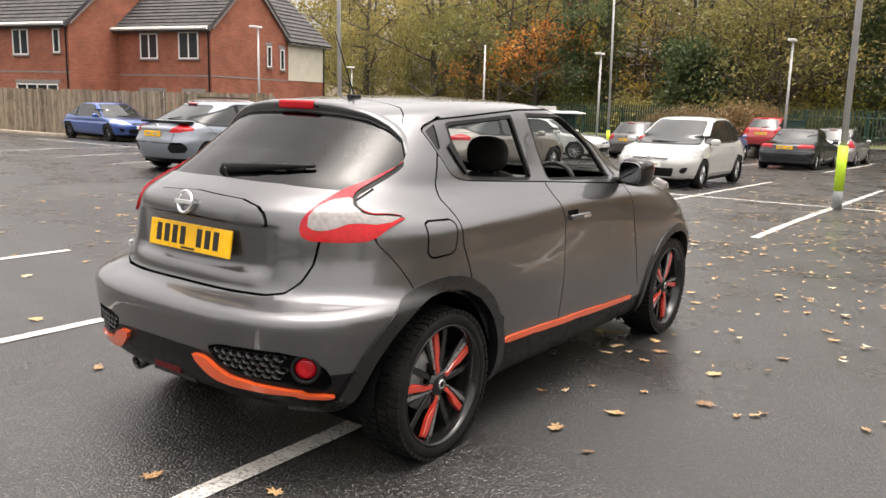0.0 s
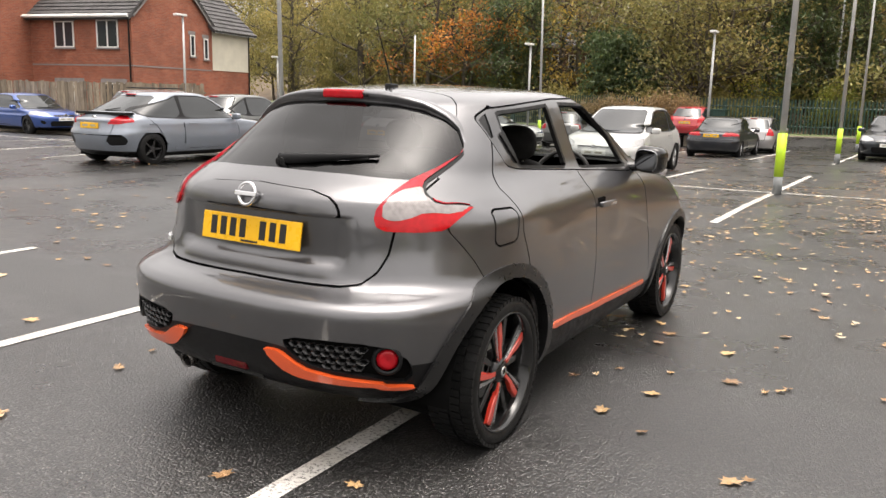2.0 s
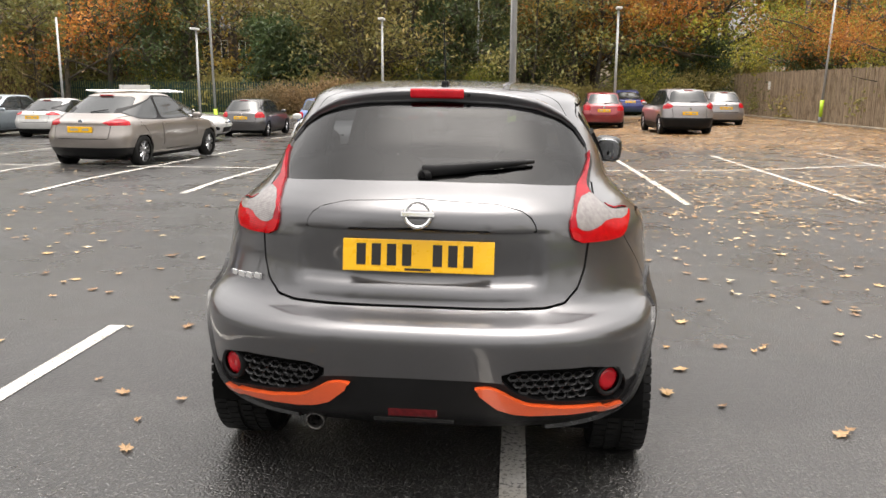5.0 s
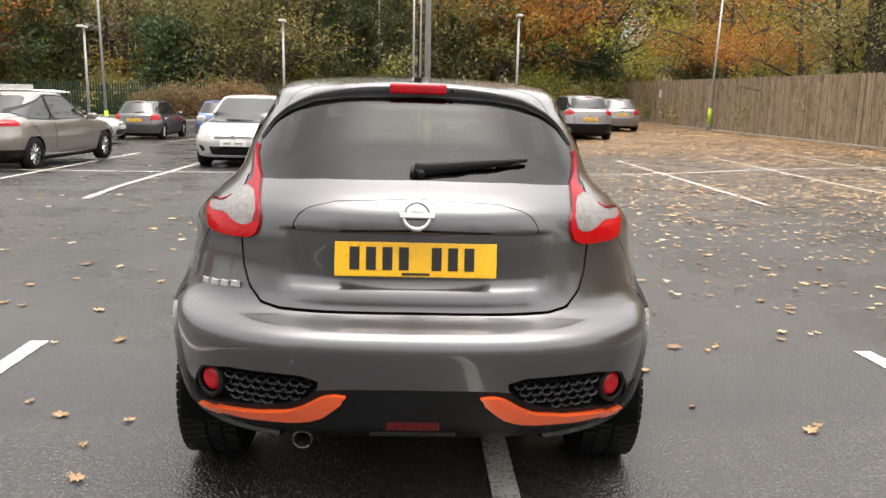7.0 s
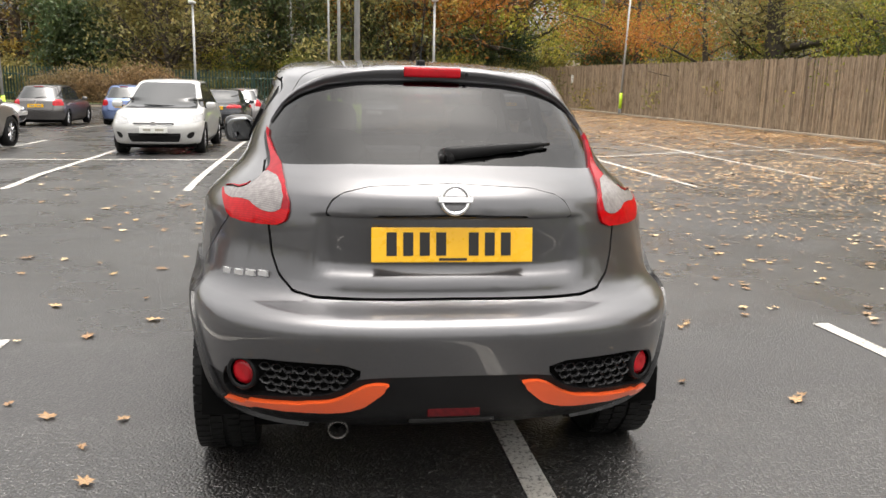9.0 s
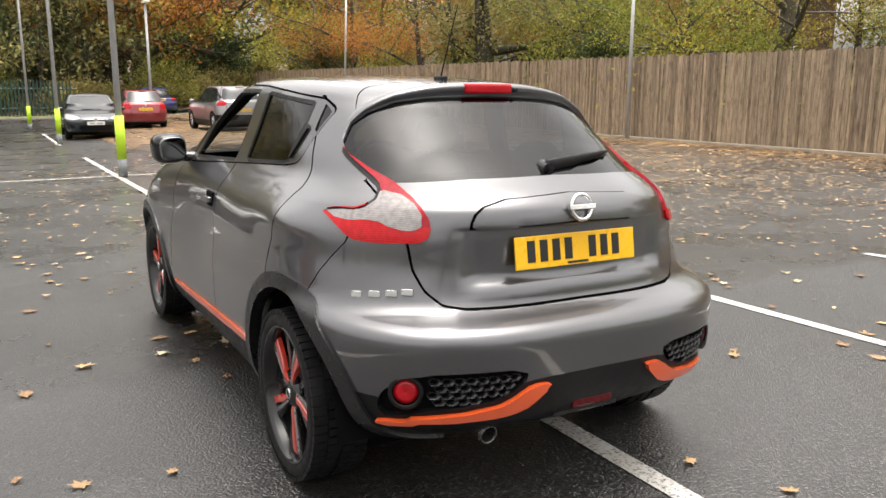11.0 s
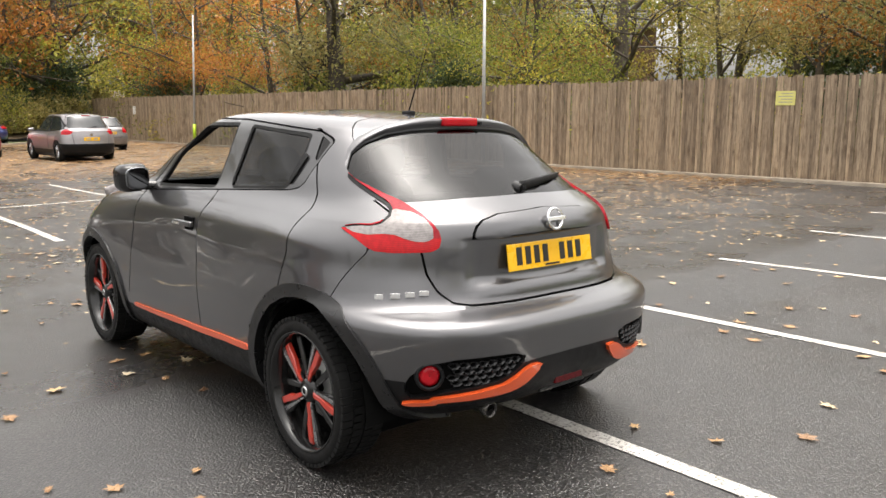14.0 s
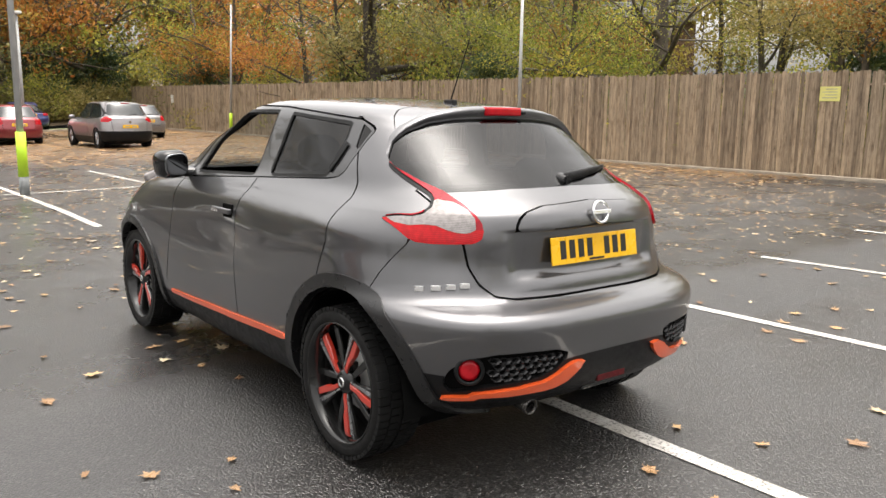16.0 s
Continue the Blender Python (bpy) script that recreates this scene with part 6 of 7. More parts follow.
    r0, r1 = yb(z0) + 0.62, yb(z1) + 0.40
    light = [(f0 + 0.06, z0 - 0.02), (f1 + 0.02, z1 - 0.02), (f1 - 0.25, z1 + 0.02), (mid, z1 + 0.03), (r1 + 0.1, z1 + 0.005), (r1 - 0.04, z1 - 0.05), (r0 - 0.30, z0 + 0.17), (r0 - 0.20, z0 + 0.06), (r0, z0 + 0.005), (mid, z0 - 0.03)]
    front_pane = [(mid + 0.04, z0), (f0, z0 - 0.005), (f1 - 0.02, z1 - 0.03), (f1 - 0.26, z1), (mid + 0.03, z1 + 0.005)]
    rear_pane = [(r0, z0 + 0.03), (mid - 0.04, z0), (mid - 0.05, z1 + 0.005), (r1 + 0.1, z1 - 0.02), (r1, z1 - 0.06), (r0 - 0.22, z0 + 0.15), (r0 - 0.14, z0 + 0.07)]
    wins, trims = [], []
    for s in (1, -1):
        side = lambda v, poly: np.where(s * v[:, 0] > w * 0.45, poly_sdf(v[:, 1], v[:, 2], poly), 1.0)
        body, edge = clip(body, lambda v: side(v, light))
        for poly in (front_pane, rear_pane):
            edge, g = clip(edge, lambda v: side(v, poly))
            wins.append(("side_window", g))
        trims.append(("window_trim", edge, M_PLASTIC, -0.002))
    wr1, wr0 = w * 0.60, w * 0.74
    rz0, rz1 = belt + (0.07 if style == "saloon" else 0.09) + tail_glass, H - 0.10
    screen = [(-wr0, rz0 + 0.03), (-wr0 + 0.08, rz0), (wr0 - 0.08, rz0), (wr0, rz0 + 0.03), (wr1 + 0.02, rz1 - 0.04), (wr1 - 0.06, rz1), (-wr1 + 0.06, rz1), (-wr1 - 0.02, rz1 - 0.04)]
    body, g = clip(body, lambda v: np.where(v[:, 1] < mid - 0.2, poly_sdf(v[:, 0], v[:, 2], screen), 1.0))
    wins.append(("rear_window", g))
    fw = [(-w * 0.80, belt - 0.01), (w * 0.80, belt - 0.01), (wr1 + 0.03, H - 0.12), (wr1 - 0.04, H - 0.085), (-wr1 + 0.04, H - 0.085), (-wr1 - 0.03, H - 0.12)]
    body, g = clip(body, lambda v: np.where(v[:, 1] > mid + 0.3, poly_sdf(v[:, 0], v[:, 2], fw), 1.0))
    g, cowl = clip(g, lambda v: v[:, 2] - belt - 0.02)
    wins.append(("windscreen", g))
    trims.append(("cowl", cowl, M_PLASTIC, -0.002))
    lamps = []
    tl = tail or [(w * 0.60, 0.80), (w * 0.66, 0.76), (w * 1.1, 0.76), (w * 1.1, 0.97), (w * 0.68, 0.97), (w * 0.62, 0.92)]
    hl = lamp or [(w * 0.48, 0.66), (w * 0.75, 0.62), (w * 1.1, 0.68), (w * 1.1, 0.84), (w * 0.72, 0.77), (w * 0.55, 0.72)]
    for s in (1, -1):
        body, g = clip(body, lambda v: np.where(v[:, 1] < a + 0.42, poly_sdf(s * v[:, 0], v[:, 2], tl), 1.0))
        lamps.append(("tail_light", g, M_REDLENS, "red tail light lens"))
        body, g = clip(body, lambda v: np.where(v[:, 1] > b - 0.75, poly_sdf(s * v[:, 0], v[:, 2], hl), 1.0))
        lamps.append(("headlight", g, M_CLEARLENS, "clear headlight lens"))
        fog = [(w * 0.64, 0.34), (w * 0.80, 0.36), (w * 0.86, 0.50), (w * 0.72, 0.46)]
        body, g = clip(body, lambda v: np.where(v[:, 1] > b - 0.6, poly_sdf(s * v[:, 0], v[:, 2], fog), 1.0))
        trims.append(("fog_pocket", g, M_PLASTIC, -0.01))
        if hex_pockets:
            hexa = [(w * 0.50, 0.46), (w * 0.58, 0.38), (w * 0.86, 0.40), (w * 0.94, 0.50), (w * 0.84, 0.60), (w * 0.60, 0.60)]
            body, g = clip(body, lambda v: np.where(v[:, 1] < a + 0.5, poly_sdf(s * v[:, 0], v[:, 2], hexa), 1.0))
            trims.append(("bumper_pocket", g, M_PLASTIC, -0.012))
    for low_z, high_z, wide0, wide1 in ((0.28, 0.46, 0.52, 0.58), (0.60, 0.66, 0.42, 0.46)):
        mouth = [(-w * wide0, low_z), (w * wide0, low_z), (w * wide1, high_z), (-w * wide1, high_z)]
        body, g = clip(body, lambda v: np.where(v[:, 1] > b - 0.5, poly_sdf(v[:, 0], v[:, 2], mouth), 1.0))
        trims.append(("grille", g, M_PLASTIC, -0.012))
    sk = skirt or (0.40 if style == "suv" else 0.24)
    field = lambda v: v[:, 2] - sk - np.where((v[:, 1] < a + 0.55), dark_valance + 0.04, 0.0)
    body, low = clip(body, field)
    trims.append(("lower_bumper", low, M_PLASTIC, -0.002))
    # doors, tailgate and bumper stand apart by open joints
    shut = []
    d1, d2 = f0 + 0.02, (mid if doors == 5 else mid - 0.05)
    shut += [[(d2, 0.30), (d1 - 0.02, 0.30), (d1 + 0.06, 0.60), (d1, z0), (d2, z0)]]
    if doors == 5:
        shut += [[(ra + 0.40, 0.32), (d2 - 0.01, 0.30), (d2 - 0.01, z0), (r0 - 0.1, z0 + 0.05), (ra + 0.16, 0.72)]]
    for poly in shut:
        for s in (1, -1):
            fld = lambda v: np.where(s * v[:, 0] > w * 0.5, poly_sdf(v[:, 1], v[:, 2], poly), 1.0)
            body, dd = clip(body, lambda v: fld(v) - 0.006)
            _, dd = clip(dd, lambda v: fld(v) + 0.006)
            panel("door", dd, finish, car, thick=0.02)
    if style != "saloon":
        gate = [(-w * 0.66, 0.98), (-w * 0.62, 0.58), (w * 0.62, 0.58), (w * 0.66, 0.98), (w * 0.82, belt + 0.1), (w * 0.62, H - 0.07), (-w * 0.62, H - 0.07), (-w * 0.82, belt + 0.1)]
    else:
        gate = [(-w * 0.78, 0.66), (w * 0.78, 0.66), (w * 0.80, belt + 0.045), (-w * 0.80, belt + 0.045)]
    gf = lambda v: np.where(v[:, 1] < a + 0.8, poly_sdf(v[:, 0], v[:, 2], gate), 1.0)
    body, hatchback = clip(body, lambda v: gf(v) - 0.006)
    _, hatchback = clip(hatchback, lambda v: gf(v) + 0.006)
    panel("tailgate", hatchback, finish, car, thick=0.02)
    panel("body", body, finish, car, thick=0.02)
    for nm, g, mm, lift in trims:
        panel(nm, g, mm, car, thick=0.02, lift=lift)
    for nm, g in wins:
        panel(nm, g, M_CARGLASS, car, lift=-0.005)
    for nm, g, mm, lb in lamps:
        panel(nm, g, mm, car, lb, lift=0.004)
    part("underbody", box(-w * 0.84, a + 0.35, 0.16, w * 0.84, b - 0.35, 0.48), M_SHADE_BLACK, car)
    # added block that fills the body, so joints and arches look shaded inside
    part("inner_bulkhead", box(-w * 0.80, a + 0.5, 0.45, w * 0.80, b - 0.9, belt - 0.06), M_SHADE_BLACK, car)
    for s in (1, -1):
        for yw in (fa, ra):
            wheel_of(car, s * (w - 0.112), yw, wr, 0.21, s, rim or M_ALLOY, spokes)
        m = part("mirror", pebble(0.10, 0.065, 0.065, 3.0), finish, car, smooth=True, at=pose(s * (w + 0.055), f0 - 0.06, belt + 0.05))
        part("mirror_foot", rod((s * (w * 0.92), f0 - 0.06, belt), (s * (w + 0.0), f0 - 0.06, belt + 0.03), 0.022, n=8), M_PLASTIC, car)
        for yy in ((mid + 0.12, r0 - 0.05) if doors == 5 else (mid + 0.12,)):
            part("door_handle", box(s * (hw(belt - 0.07) * 0.985), yy - 0.0, belt - 0.095, s * (hw(belt - 0.07) * 0.985 + 0.03), yy + 0.19, belt - 0.068, 0.008), finish, car)
    pz = 0.70 if style != "saloon" else 0.74
    for yy, zz, mm, lb, out in ((yb(pz + 0.05) - 0.012, pz, M_PLATE_Y, "yellow rear number plate", -1), (b - 0.006, 0.47, M_PLATE_W, "white front number plate", 1)):
        pl = part("number_plate", box(-0.26, yy - 0.008, zz, 0.26, yy + 0.008, zz + 0.11, 0.003, 1), mm, car, lb)
        for x0, x1 in ((-0.19, -0.03), (0.05, 0.19)):
            part("plate_bar", box(x0, yy + out * 0.0085, zz + 0.035, x1, yy + out * 0.0105, zz + 0.075), M_BAR, pl)
    if style != "saloon":
        part("rear_wiper", rod((0, yb(rz0 + 0.02) - 0.02, rz0 + 0.02), (0.32, yb(rz0 + 0.07) - 0.02, rz0 + 0.07), 0.012, 0.008, 6), M_PLASTIC, car)
        part("high_brake_light", box(-0.14, yb(H - 0.09) - 0.035, H - 0.088, 0.14, yb(H - 0.09) + 0.05, H - 0.066, 0.004), M_REDLENS, car)
    for s in (1, -1):
        part("wiper", rod((s * 0.02 - 0.25, yf(belt + 0.03) - 0.02, belt + 0.04), (s * 0.02 + 0.30, yf(belt + 0.05) - 0.01, belt + 0.055), 0.009, n=6), M_PLASTIC, car)
    part("grille_bar", box(-w * 0.40, yf(0.63) - 0.03, 0.622, w * 0.40, yf(0.63) + 0.004, 0.638, 0.004), M_CHROME, car)
    part("maker_badge", rod((0, yf(0.63) - 0.02, 0.632), (0, yf(0.63) + 0.012, 0.632), 0.055, n=20), M_CHROME, car)
    part("tail_badge", rod((0, yb(0.90) - 0.012, 0.90), (0, yb(0.90) + 0.03, 0.90), 0.045, n=20), M_CHROME, car)
    if rails:
        for s in (1, -1):
            part("roof_rail", rod((s * w * 0.58, yb(H - 0.05) + 0.35, H + 0.035), (s * w * 0.58, yf(H - 0.05) - 0.25, H + 0.035), 0.018, n=8), M_PLASTIC, car)
    if wing:
        part("tail_wing", box(-w * 0.80, yb(0.99) - 0.06, 0.965, w * 0.80, yb(0.99) + 0.16, 1.01, 0.012), M_PLASTIC, car, "black tail wing")
    return car


M_BLACKRIM = simple("satin_black_rim_paint", (0.02, 0.02, 0.021), 0.3, vary=0.2)
SLIM = lambda k: [(0.48 * k, 0.88), (0.62 * k, 0.83), (1.1 * k, 0.83), (1.1 * k, 0.94), (0.66 * k, 0.95)]
TALL = lambda k: [(0.66 * k, 0.78), (1.1 * k, 0.76), (1.1 * k, 1.12), (0.74 * k, 1.10)]
HIGH = lambda k: [(0.60 * k, 0.99), (0.74 * k, 0.90), (1.1 * k, 0.90), (1.1 * k, 1.06), (0.74 * k, 1.08)]
SLANT = lambda k: [(0.50 * k, 0.79), (0.60 * k, 0.90), (0.54 * k, 0.96), (1.1 * k, 0.96), (1.1 * k, 0.88), (0.74 * k, 0.79)]
WHITE_CAR = (0.46, 0.46, 0.45)
parked(-22.7, 12.9, -94, "bright blue coupe with black wheels by the garden fence", (0.035, 0.085, 0.30), (4.5, 1.80, 1.36), "coupe", M_BLACKRIM, doors=3)
parked(-11.45, 9.2, 0, "blue-grey hatchback with black wheels and tail wing", (0.19, 0.215, 0.255), (4.5, 1.80, 1.43), "coupe", M_BLACKRIM, metal=0.35, tail=SLANT(0.9), wing=True, hex_pockets=True, tail_glass=0.05, spokes=5)
parked(-15.8, 12.9, 0, "silver estate car with black roof rails", (0.30, 0.29, 0.285), (4.3, 1.8, 1.55), "suv", rails=True)
parked(-13.3, 13.3, 0, "dark grey-green small hatchback car", (0.075, 0.08, 0.075), (3.9, 1.72, 1.50), "hatch", nose=0.15, doors=3, spokes=14)
parked(-15.3, 20.4, 174, "pale blue-silver small people carrier", (0.26, 0.30, 0.33), (4.0, 1.72, 1.52), "hatch", nose=0.25)
parked(-13.2, 20.7, -2, "white hatchback with sloping tail and black bumper insert", WHITE_CAR, (4.2, 1.76, 1.42), "coupe", metal=0.0, tail=SLIM(0.88), dark_valance=0.08)
parked(-7.45, 13.15, -5, "beige-silver hatchback with black lower bumper", (0.25, 0.225, 0.205), (4.45, 1.80, 1.47), "coupe", tail=SLIM(0.9), dark_valance=0.13, tail_glass=0.06)
parked(-9.2, 18.6, -86, "white hatchback parked across the bays", WHITE_CAR, (4.1, 1.75, 1.45), "hatch", metal=0.0)
parked(-3.32, 14.1, 180, "white three-door hatchback parked nose out", WHITE_CAR, (4.0, 1.74, 1.49), "hatch", metal=0.0, nose=0.28, doors=3, spokes=14, lamp=[(0.44, 0.64), (0.60, 0.63), (1.0, 0.70), (1.0, 0.86), (0.70, 0.80), (0.50, 0.73)])
parked(-7.75, 22.3, 0, "dark grey hatchback with round red tail lights", (0.10, 0.095, 0.095), (4.2, 1.76, 1.48), "hatch")
parked(-5.7, 22.9, 0, "light blue rounded small hatchback", (0.18, 0.25, 0.47), (3.75, 1.66, 1.54), "hatch", nose=0.2)
parked(-5.4, 28.2, 0, "bright red five-door hatchback car", (0.42, 0.03, 0.035), (4.1, 1.75, 1.48), "hatch", metal=0.0)
parked(-3.0, 21.9, 0, "glossy black four-door saloon car", (0.012, 0.014, 0.02), (4.7, 1.83, 1.43), "saloon", tail=[(0.36, 0.80), (0.42, 0.78), (1.0, 0.80), (1.0, 0.92), (0.44, 0.91)])
parked(-2.9, 27.2, 0, "silver hatchback with tall tail lights", (0.36, 0.35, 0.35), (4.2, 1.75, 1.50), "hatch", tail=TALL(0.88))
parked(1.4, 23.8, 178, "dark blue-black hatchback parked nose out", (0.016, 0.022, 0.028), (4.25, 1.79, 1.45), "hatch")
parked(3.55, 29.1, 0, "dark red hatchback parked in a bay", (0.26, 0.028, 0.035), (4.1, 1.75, 1.52), "hatch")
parked(6.2, 42, 0, "dark blue saloon parked far off", (0.03, 0.04, 0.16), (4.4, 1.78, 1.42), "saloon")
parked(5.8, 25.7, 3, "silver compact crossover with black lower bumper", (0.27, 0.255, 0.26), (4.33, 1.80, 1.60), "suv", tail=HIGH(0.9), dark_valance=0.16, tail_glass=0.04)
parked(8.65, 32.4, 2, "grey hatchback parked by the fence", (0.24, 0.23, 0.23), (4.1, 1.75, 1.47), "hatch")


# ---- trees ----
def branch_tree(seed, height, trunk, spread, first=0.25, levels=3, kids=7):
    """Tapered limbs that fork and droop. Gives tubes and the twig ends."""
    rnd = random.Random(seed)
    tubes, tips = [], []

    def grow(p, d, length, r, level):
        pts = [(p, r)]
        n = 6 if level == 0 else (4 if level == 1 else 3)
        q = p.copy()
        for i in range(n):
            d = (d + Vector((rnd.uniform(-1, 1), rnd.uniform(-1, 1), rnd.uniform(-0.4, 0.7))) * (0.10 if level == 0 else 0.22)).normalized()
            q = q + d * (length / n)
            pts.append((q.copy(), r * (1 - 0.8 * (i + 1) / n) + 0.008))
        tubes.append((pts, 7 if level == 0 else (5 if level == 1 else 3)))
        if level >= levels:
            tips.append(q)
            tips.append(pts[-2][0])
            return
        count = kids + (4 if level == 0 else 0)
        for i in range(count):
            t = first + (1 - first) * (i + rnd.random()) / count if level == 0 else 0.3 + 0.7 * (i + rnd.random()) / count
            k = min(int(t * n), n - 1)
            o = pts[k][0].lerp(pts[k + 1][0], t * n - k)
            ang = 2.4 * i + rnd.uniform(-0.5, 0.5)
            up = rnd.uniform(0.15, 0.8) if level == 0 else rnd.uniform(-0.25, 0.6)
            nd = (Vector((math.cos(ang), math.sin(ang), up)) * (1.0 if level == 0 else 0.8) + d * (0.25 if level else 0)).normalized()
            ln = spread * (1.15 - 0.65 * t) * rnd.uniform(0.75, 1.15) if level == 0 else length * rnd.uniform(0.35, 0.6)
            grow(o, nd, ln, pts[k][1] * (0.45 if level == 0 else 0.5), level + 1)

    grow(Vector((0, 0, -0.3)), Vector((rnd.uniform(-0.06, 0.06), rnd.uniform(-0.06, 0.06), 1)), height, trunk, 0)
    return tubes, tips


def tube_mesh(tubes):
    v, f = [], []
    for pts, n in tubes:
        base = len(v)
        for i, (p, r) in enumerate(pts):
            d = (pts[min(i + 1, len(pts) - 1)][0] - pts[max(i - 1, 0)][0]).normalized()
            s = d.orthogonal().normalized()
            u = d.cross(s)
            for j in range(n):
                a = 2 * math.pi * j / n
                v.append(p + (s * math.cos(a) + u * math.sin(a)) * r)
        for i in range(len(pts) - 1):
            for j in range(n):
                k = (j + 1) % n
                f.append((base + i * n + j, base + i * n + k, base + (i + 1) * n + k, base + (i + 1) * n + j))
    return v, f

def leaf_cloud(seed, centres, each, reach, size, hang=0.0, ceiling=6.0, floor=0.0):
    """Small bent leaf sprays round the twig ends, thinner high up; hang draws them down into strands."""
    rs = np.random.RandomState(seed)
    pts = np.array([tuple(p) for p in centres])
    pts = pts[pts[:, 2] >= floor]
    many = np.where(pts[:, 2] < ceiling, each, max(1, each // 9))
    c = np.repeat(pts, many, axis=0)
    n = len(c)
    spread = rs.normal(0, 1, (n, 3)) * reach * np.array([1, 1, 0.8])
    if hang:
        spread = rs.normal(0, 1, (n, 3)) * reach * np.array([0.35, 0.35, 0.3])
        spread[:, 2] -= rs.uniform(0, hang, n)
    c = c + spread
    c[:, 2] = np.maximum(c[:, 2], 0.12)
    a = rs.normal(0, 1, (n, 3))
    if hang:
        a[:, 2] *= 2.5
    a /= np.linalg.norm(a, axis=1)[:, None]
    b = np.cross(a, rs.normal(0, 1, (n, 3)))
    b /= np.linalg.norm(b, axis=1)[:, None]
    s = size * rs.uniform(0.6, 1.5, (n, 1))
    nrm = np.cross(a, b) * s * 0.25
    wide = 0.3 if hang else 0.5
    q = np.stack([c - a * s, c + b * s * wide + nrm, c + a * s, c - b * s * wide + nrm], 1).reshape(-1, 3)
    faces = [(4 * i, 4 * i + 1, 4 * i + 2, 4 * i + 3) for i in range(n)]
    return q, faces


TREE_KINDS = {}


def tree_kind(key, name, seed, height, trunk, spread, leaf, each, reach, size, label, first=0.25, kids=6, levels=2, hang=0.0, stems=1, clad=0, ceiling=7.0, floor=0.0):
    """One kind of tree: limbs, and a crown of separate leaves; clad adds ivy up the trunk."""
    tubes, tips = [], []
    for i in range(stems):
        tb, tp = branch_tree(seed + 100 * i, height * (1 - 0.1 * i), trunk * (1 - 0.12 * i), spread, first, levels, kids)
        if stems > 1:
            a = 2.3 * i
            lean = pose(0.25 * math.cos(a), 0.25 * math.sin(a), 0, 11 * math.sin(a), -11 * math.cos(a), 0)
            tb = [([(lean @ p, r) for p, r in pts], n) for pts, n in tb]
            tp = [lean @ p for p in tp]
        tubes += tb
        tips += tp
    wood = mesh_of("trunk", *tube_mesh(tubes), M_BARK, True)
    crown = None
    if clad:
        stem = tubes[0][0]
        tips = tips[::3] + [stem[i][0].lerp(stem[i + 1][0], k / 8) for i in range(len(stem) - 1) for k in range(8)] * 2
    if each:
        crown = mesh_of("crown", *leaf_cloud(seed, tips, clad or each, reach, size, hang, ceiling, floor), M_LEAF[leaf])
    TREE_KINDS[key] = (name, wood, crown, label)


def plant(key, x, y, turn, scale, z=0.0):
    name, wood, crown, label = TREE_KINDS[key]
    t = thing(name, pose(x, y, z, 0, 0, turn), label, "tree" if name == "tree" else "shrub", "trees round the car park")
    t.scale = (scale, scale, scale)
    for nm, me in (("trunk", wood), ("crown", crown)):
        if me:
            o = new(nm, me)
            o.parent = t
    return t


tree_kind("oak_gold", "tree", 11, 10, 0.24, 5.0, "gold", 38, 0.45, 0.115, "oak tree with golden autumn leaves", 0.16)
tree_kind("oak_rust", "tree", 12, 9.5, 0.22, 4.8, "rust", 36, 0.48, 0.115, "tree with rusty orange autumn leaves", 0.16)
tree_kind("ash_lime", "tree", 13, 10, 0.24, 4.8, "lime", 40, 0.48, 0.115, "tree with yellow-green autumn leaves", 0.14)
tree_kind("olive", "tree", 14, 10, 0.20, 4.2, "olive", 50, 0.5, 0.11, "tall tree with thinning olive-brown leaves", 0.10)
tree_kind("willow", "tree", 21, 9, 0.26, 4.6, "olive", 85, 0.5, 0.10, "drooping willow with olive-green hanging strands", 0.12, hang=2.6)
tree_kind("ivy", "tree", 15, 11, 0.24, 2.6, "dark", 20, 0.42, 0.10, "tall tree clad in dark ivy", 0.10, 6, clad=46)
tree_kind("bare", "tree", 16, 10, 0.18, 4.6, "brown", 4, 0.5, 0.09, "nearly bare tree with many brown twigs", 0.10, 5, 3)
tree_kind("stems", "tree", 22, 9.5, 0.17, 3.8, "olive", 7, 0.5, 0.095, "many-stemmed tree, half bare, with olive leaves", 0.14, 4, 3, stems=3)
tree_kind("thin", "tree", 17, 9, 0.10, 3.0, "olive", 16, 0.55, 0.11, "slender half-bare tree with thin twigs", 0.10, 7)
tree_kind("holly", "shrub", 18, 4.2, 0.10, 1.9, "dark", 52, 0.34, 0.09, "dense dark evergreen shrub under the trees", 0.02, 7)
tree_kind("bramble", "shrub", 19, 1.6, 0.04, 1.5, "olive", 26, 0.34, 0.085, "tangled olive-brown undergrowth below the trees", 0.02, 7)
tree_kind("amber", "shrub", 20, 3.0, 0.05, 1.8, "lime", 14, 0.4, 0.06, "low shrub with amber-green autumn leaves", 0.05, 7)
tree_kind("reeds", "shrub", 23, 1.5, 0.03, 0.9, "brown", 18, 0.35, 0.06, "dry brown scrub beside the kerb", 0.02, 9)
tree_kind("great_oak", "tree", 24, 11, 0.52, 6.5, "lime", 120, 0.5, 0.06, "great oak with spreading dark limbs and thin leaves", 0.27, 6, ceiling=6.0, floor=3.4)

tree_kind("near_lime", "tree", 33, 9, 0.20, 4.2, "lime", 170, 0.55, 0.062, "garden tree with yellow-green autumn leaves", 0.18, ceiling=4.9, floor=2.6)
tree_kind("near_rust", "tree", 34, 9, 0.20, 4.2, "rust", 160, 0.55, 0.062, "garden tree with rusty autumn leaves", 0.18, ceiling=4.9, floor=2.6)
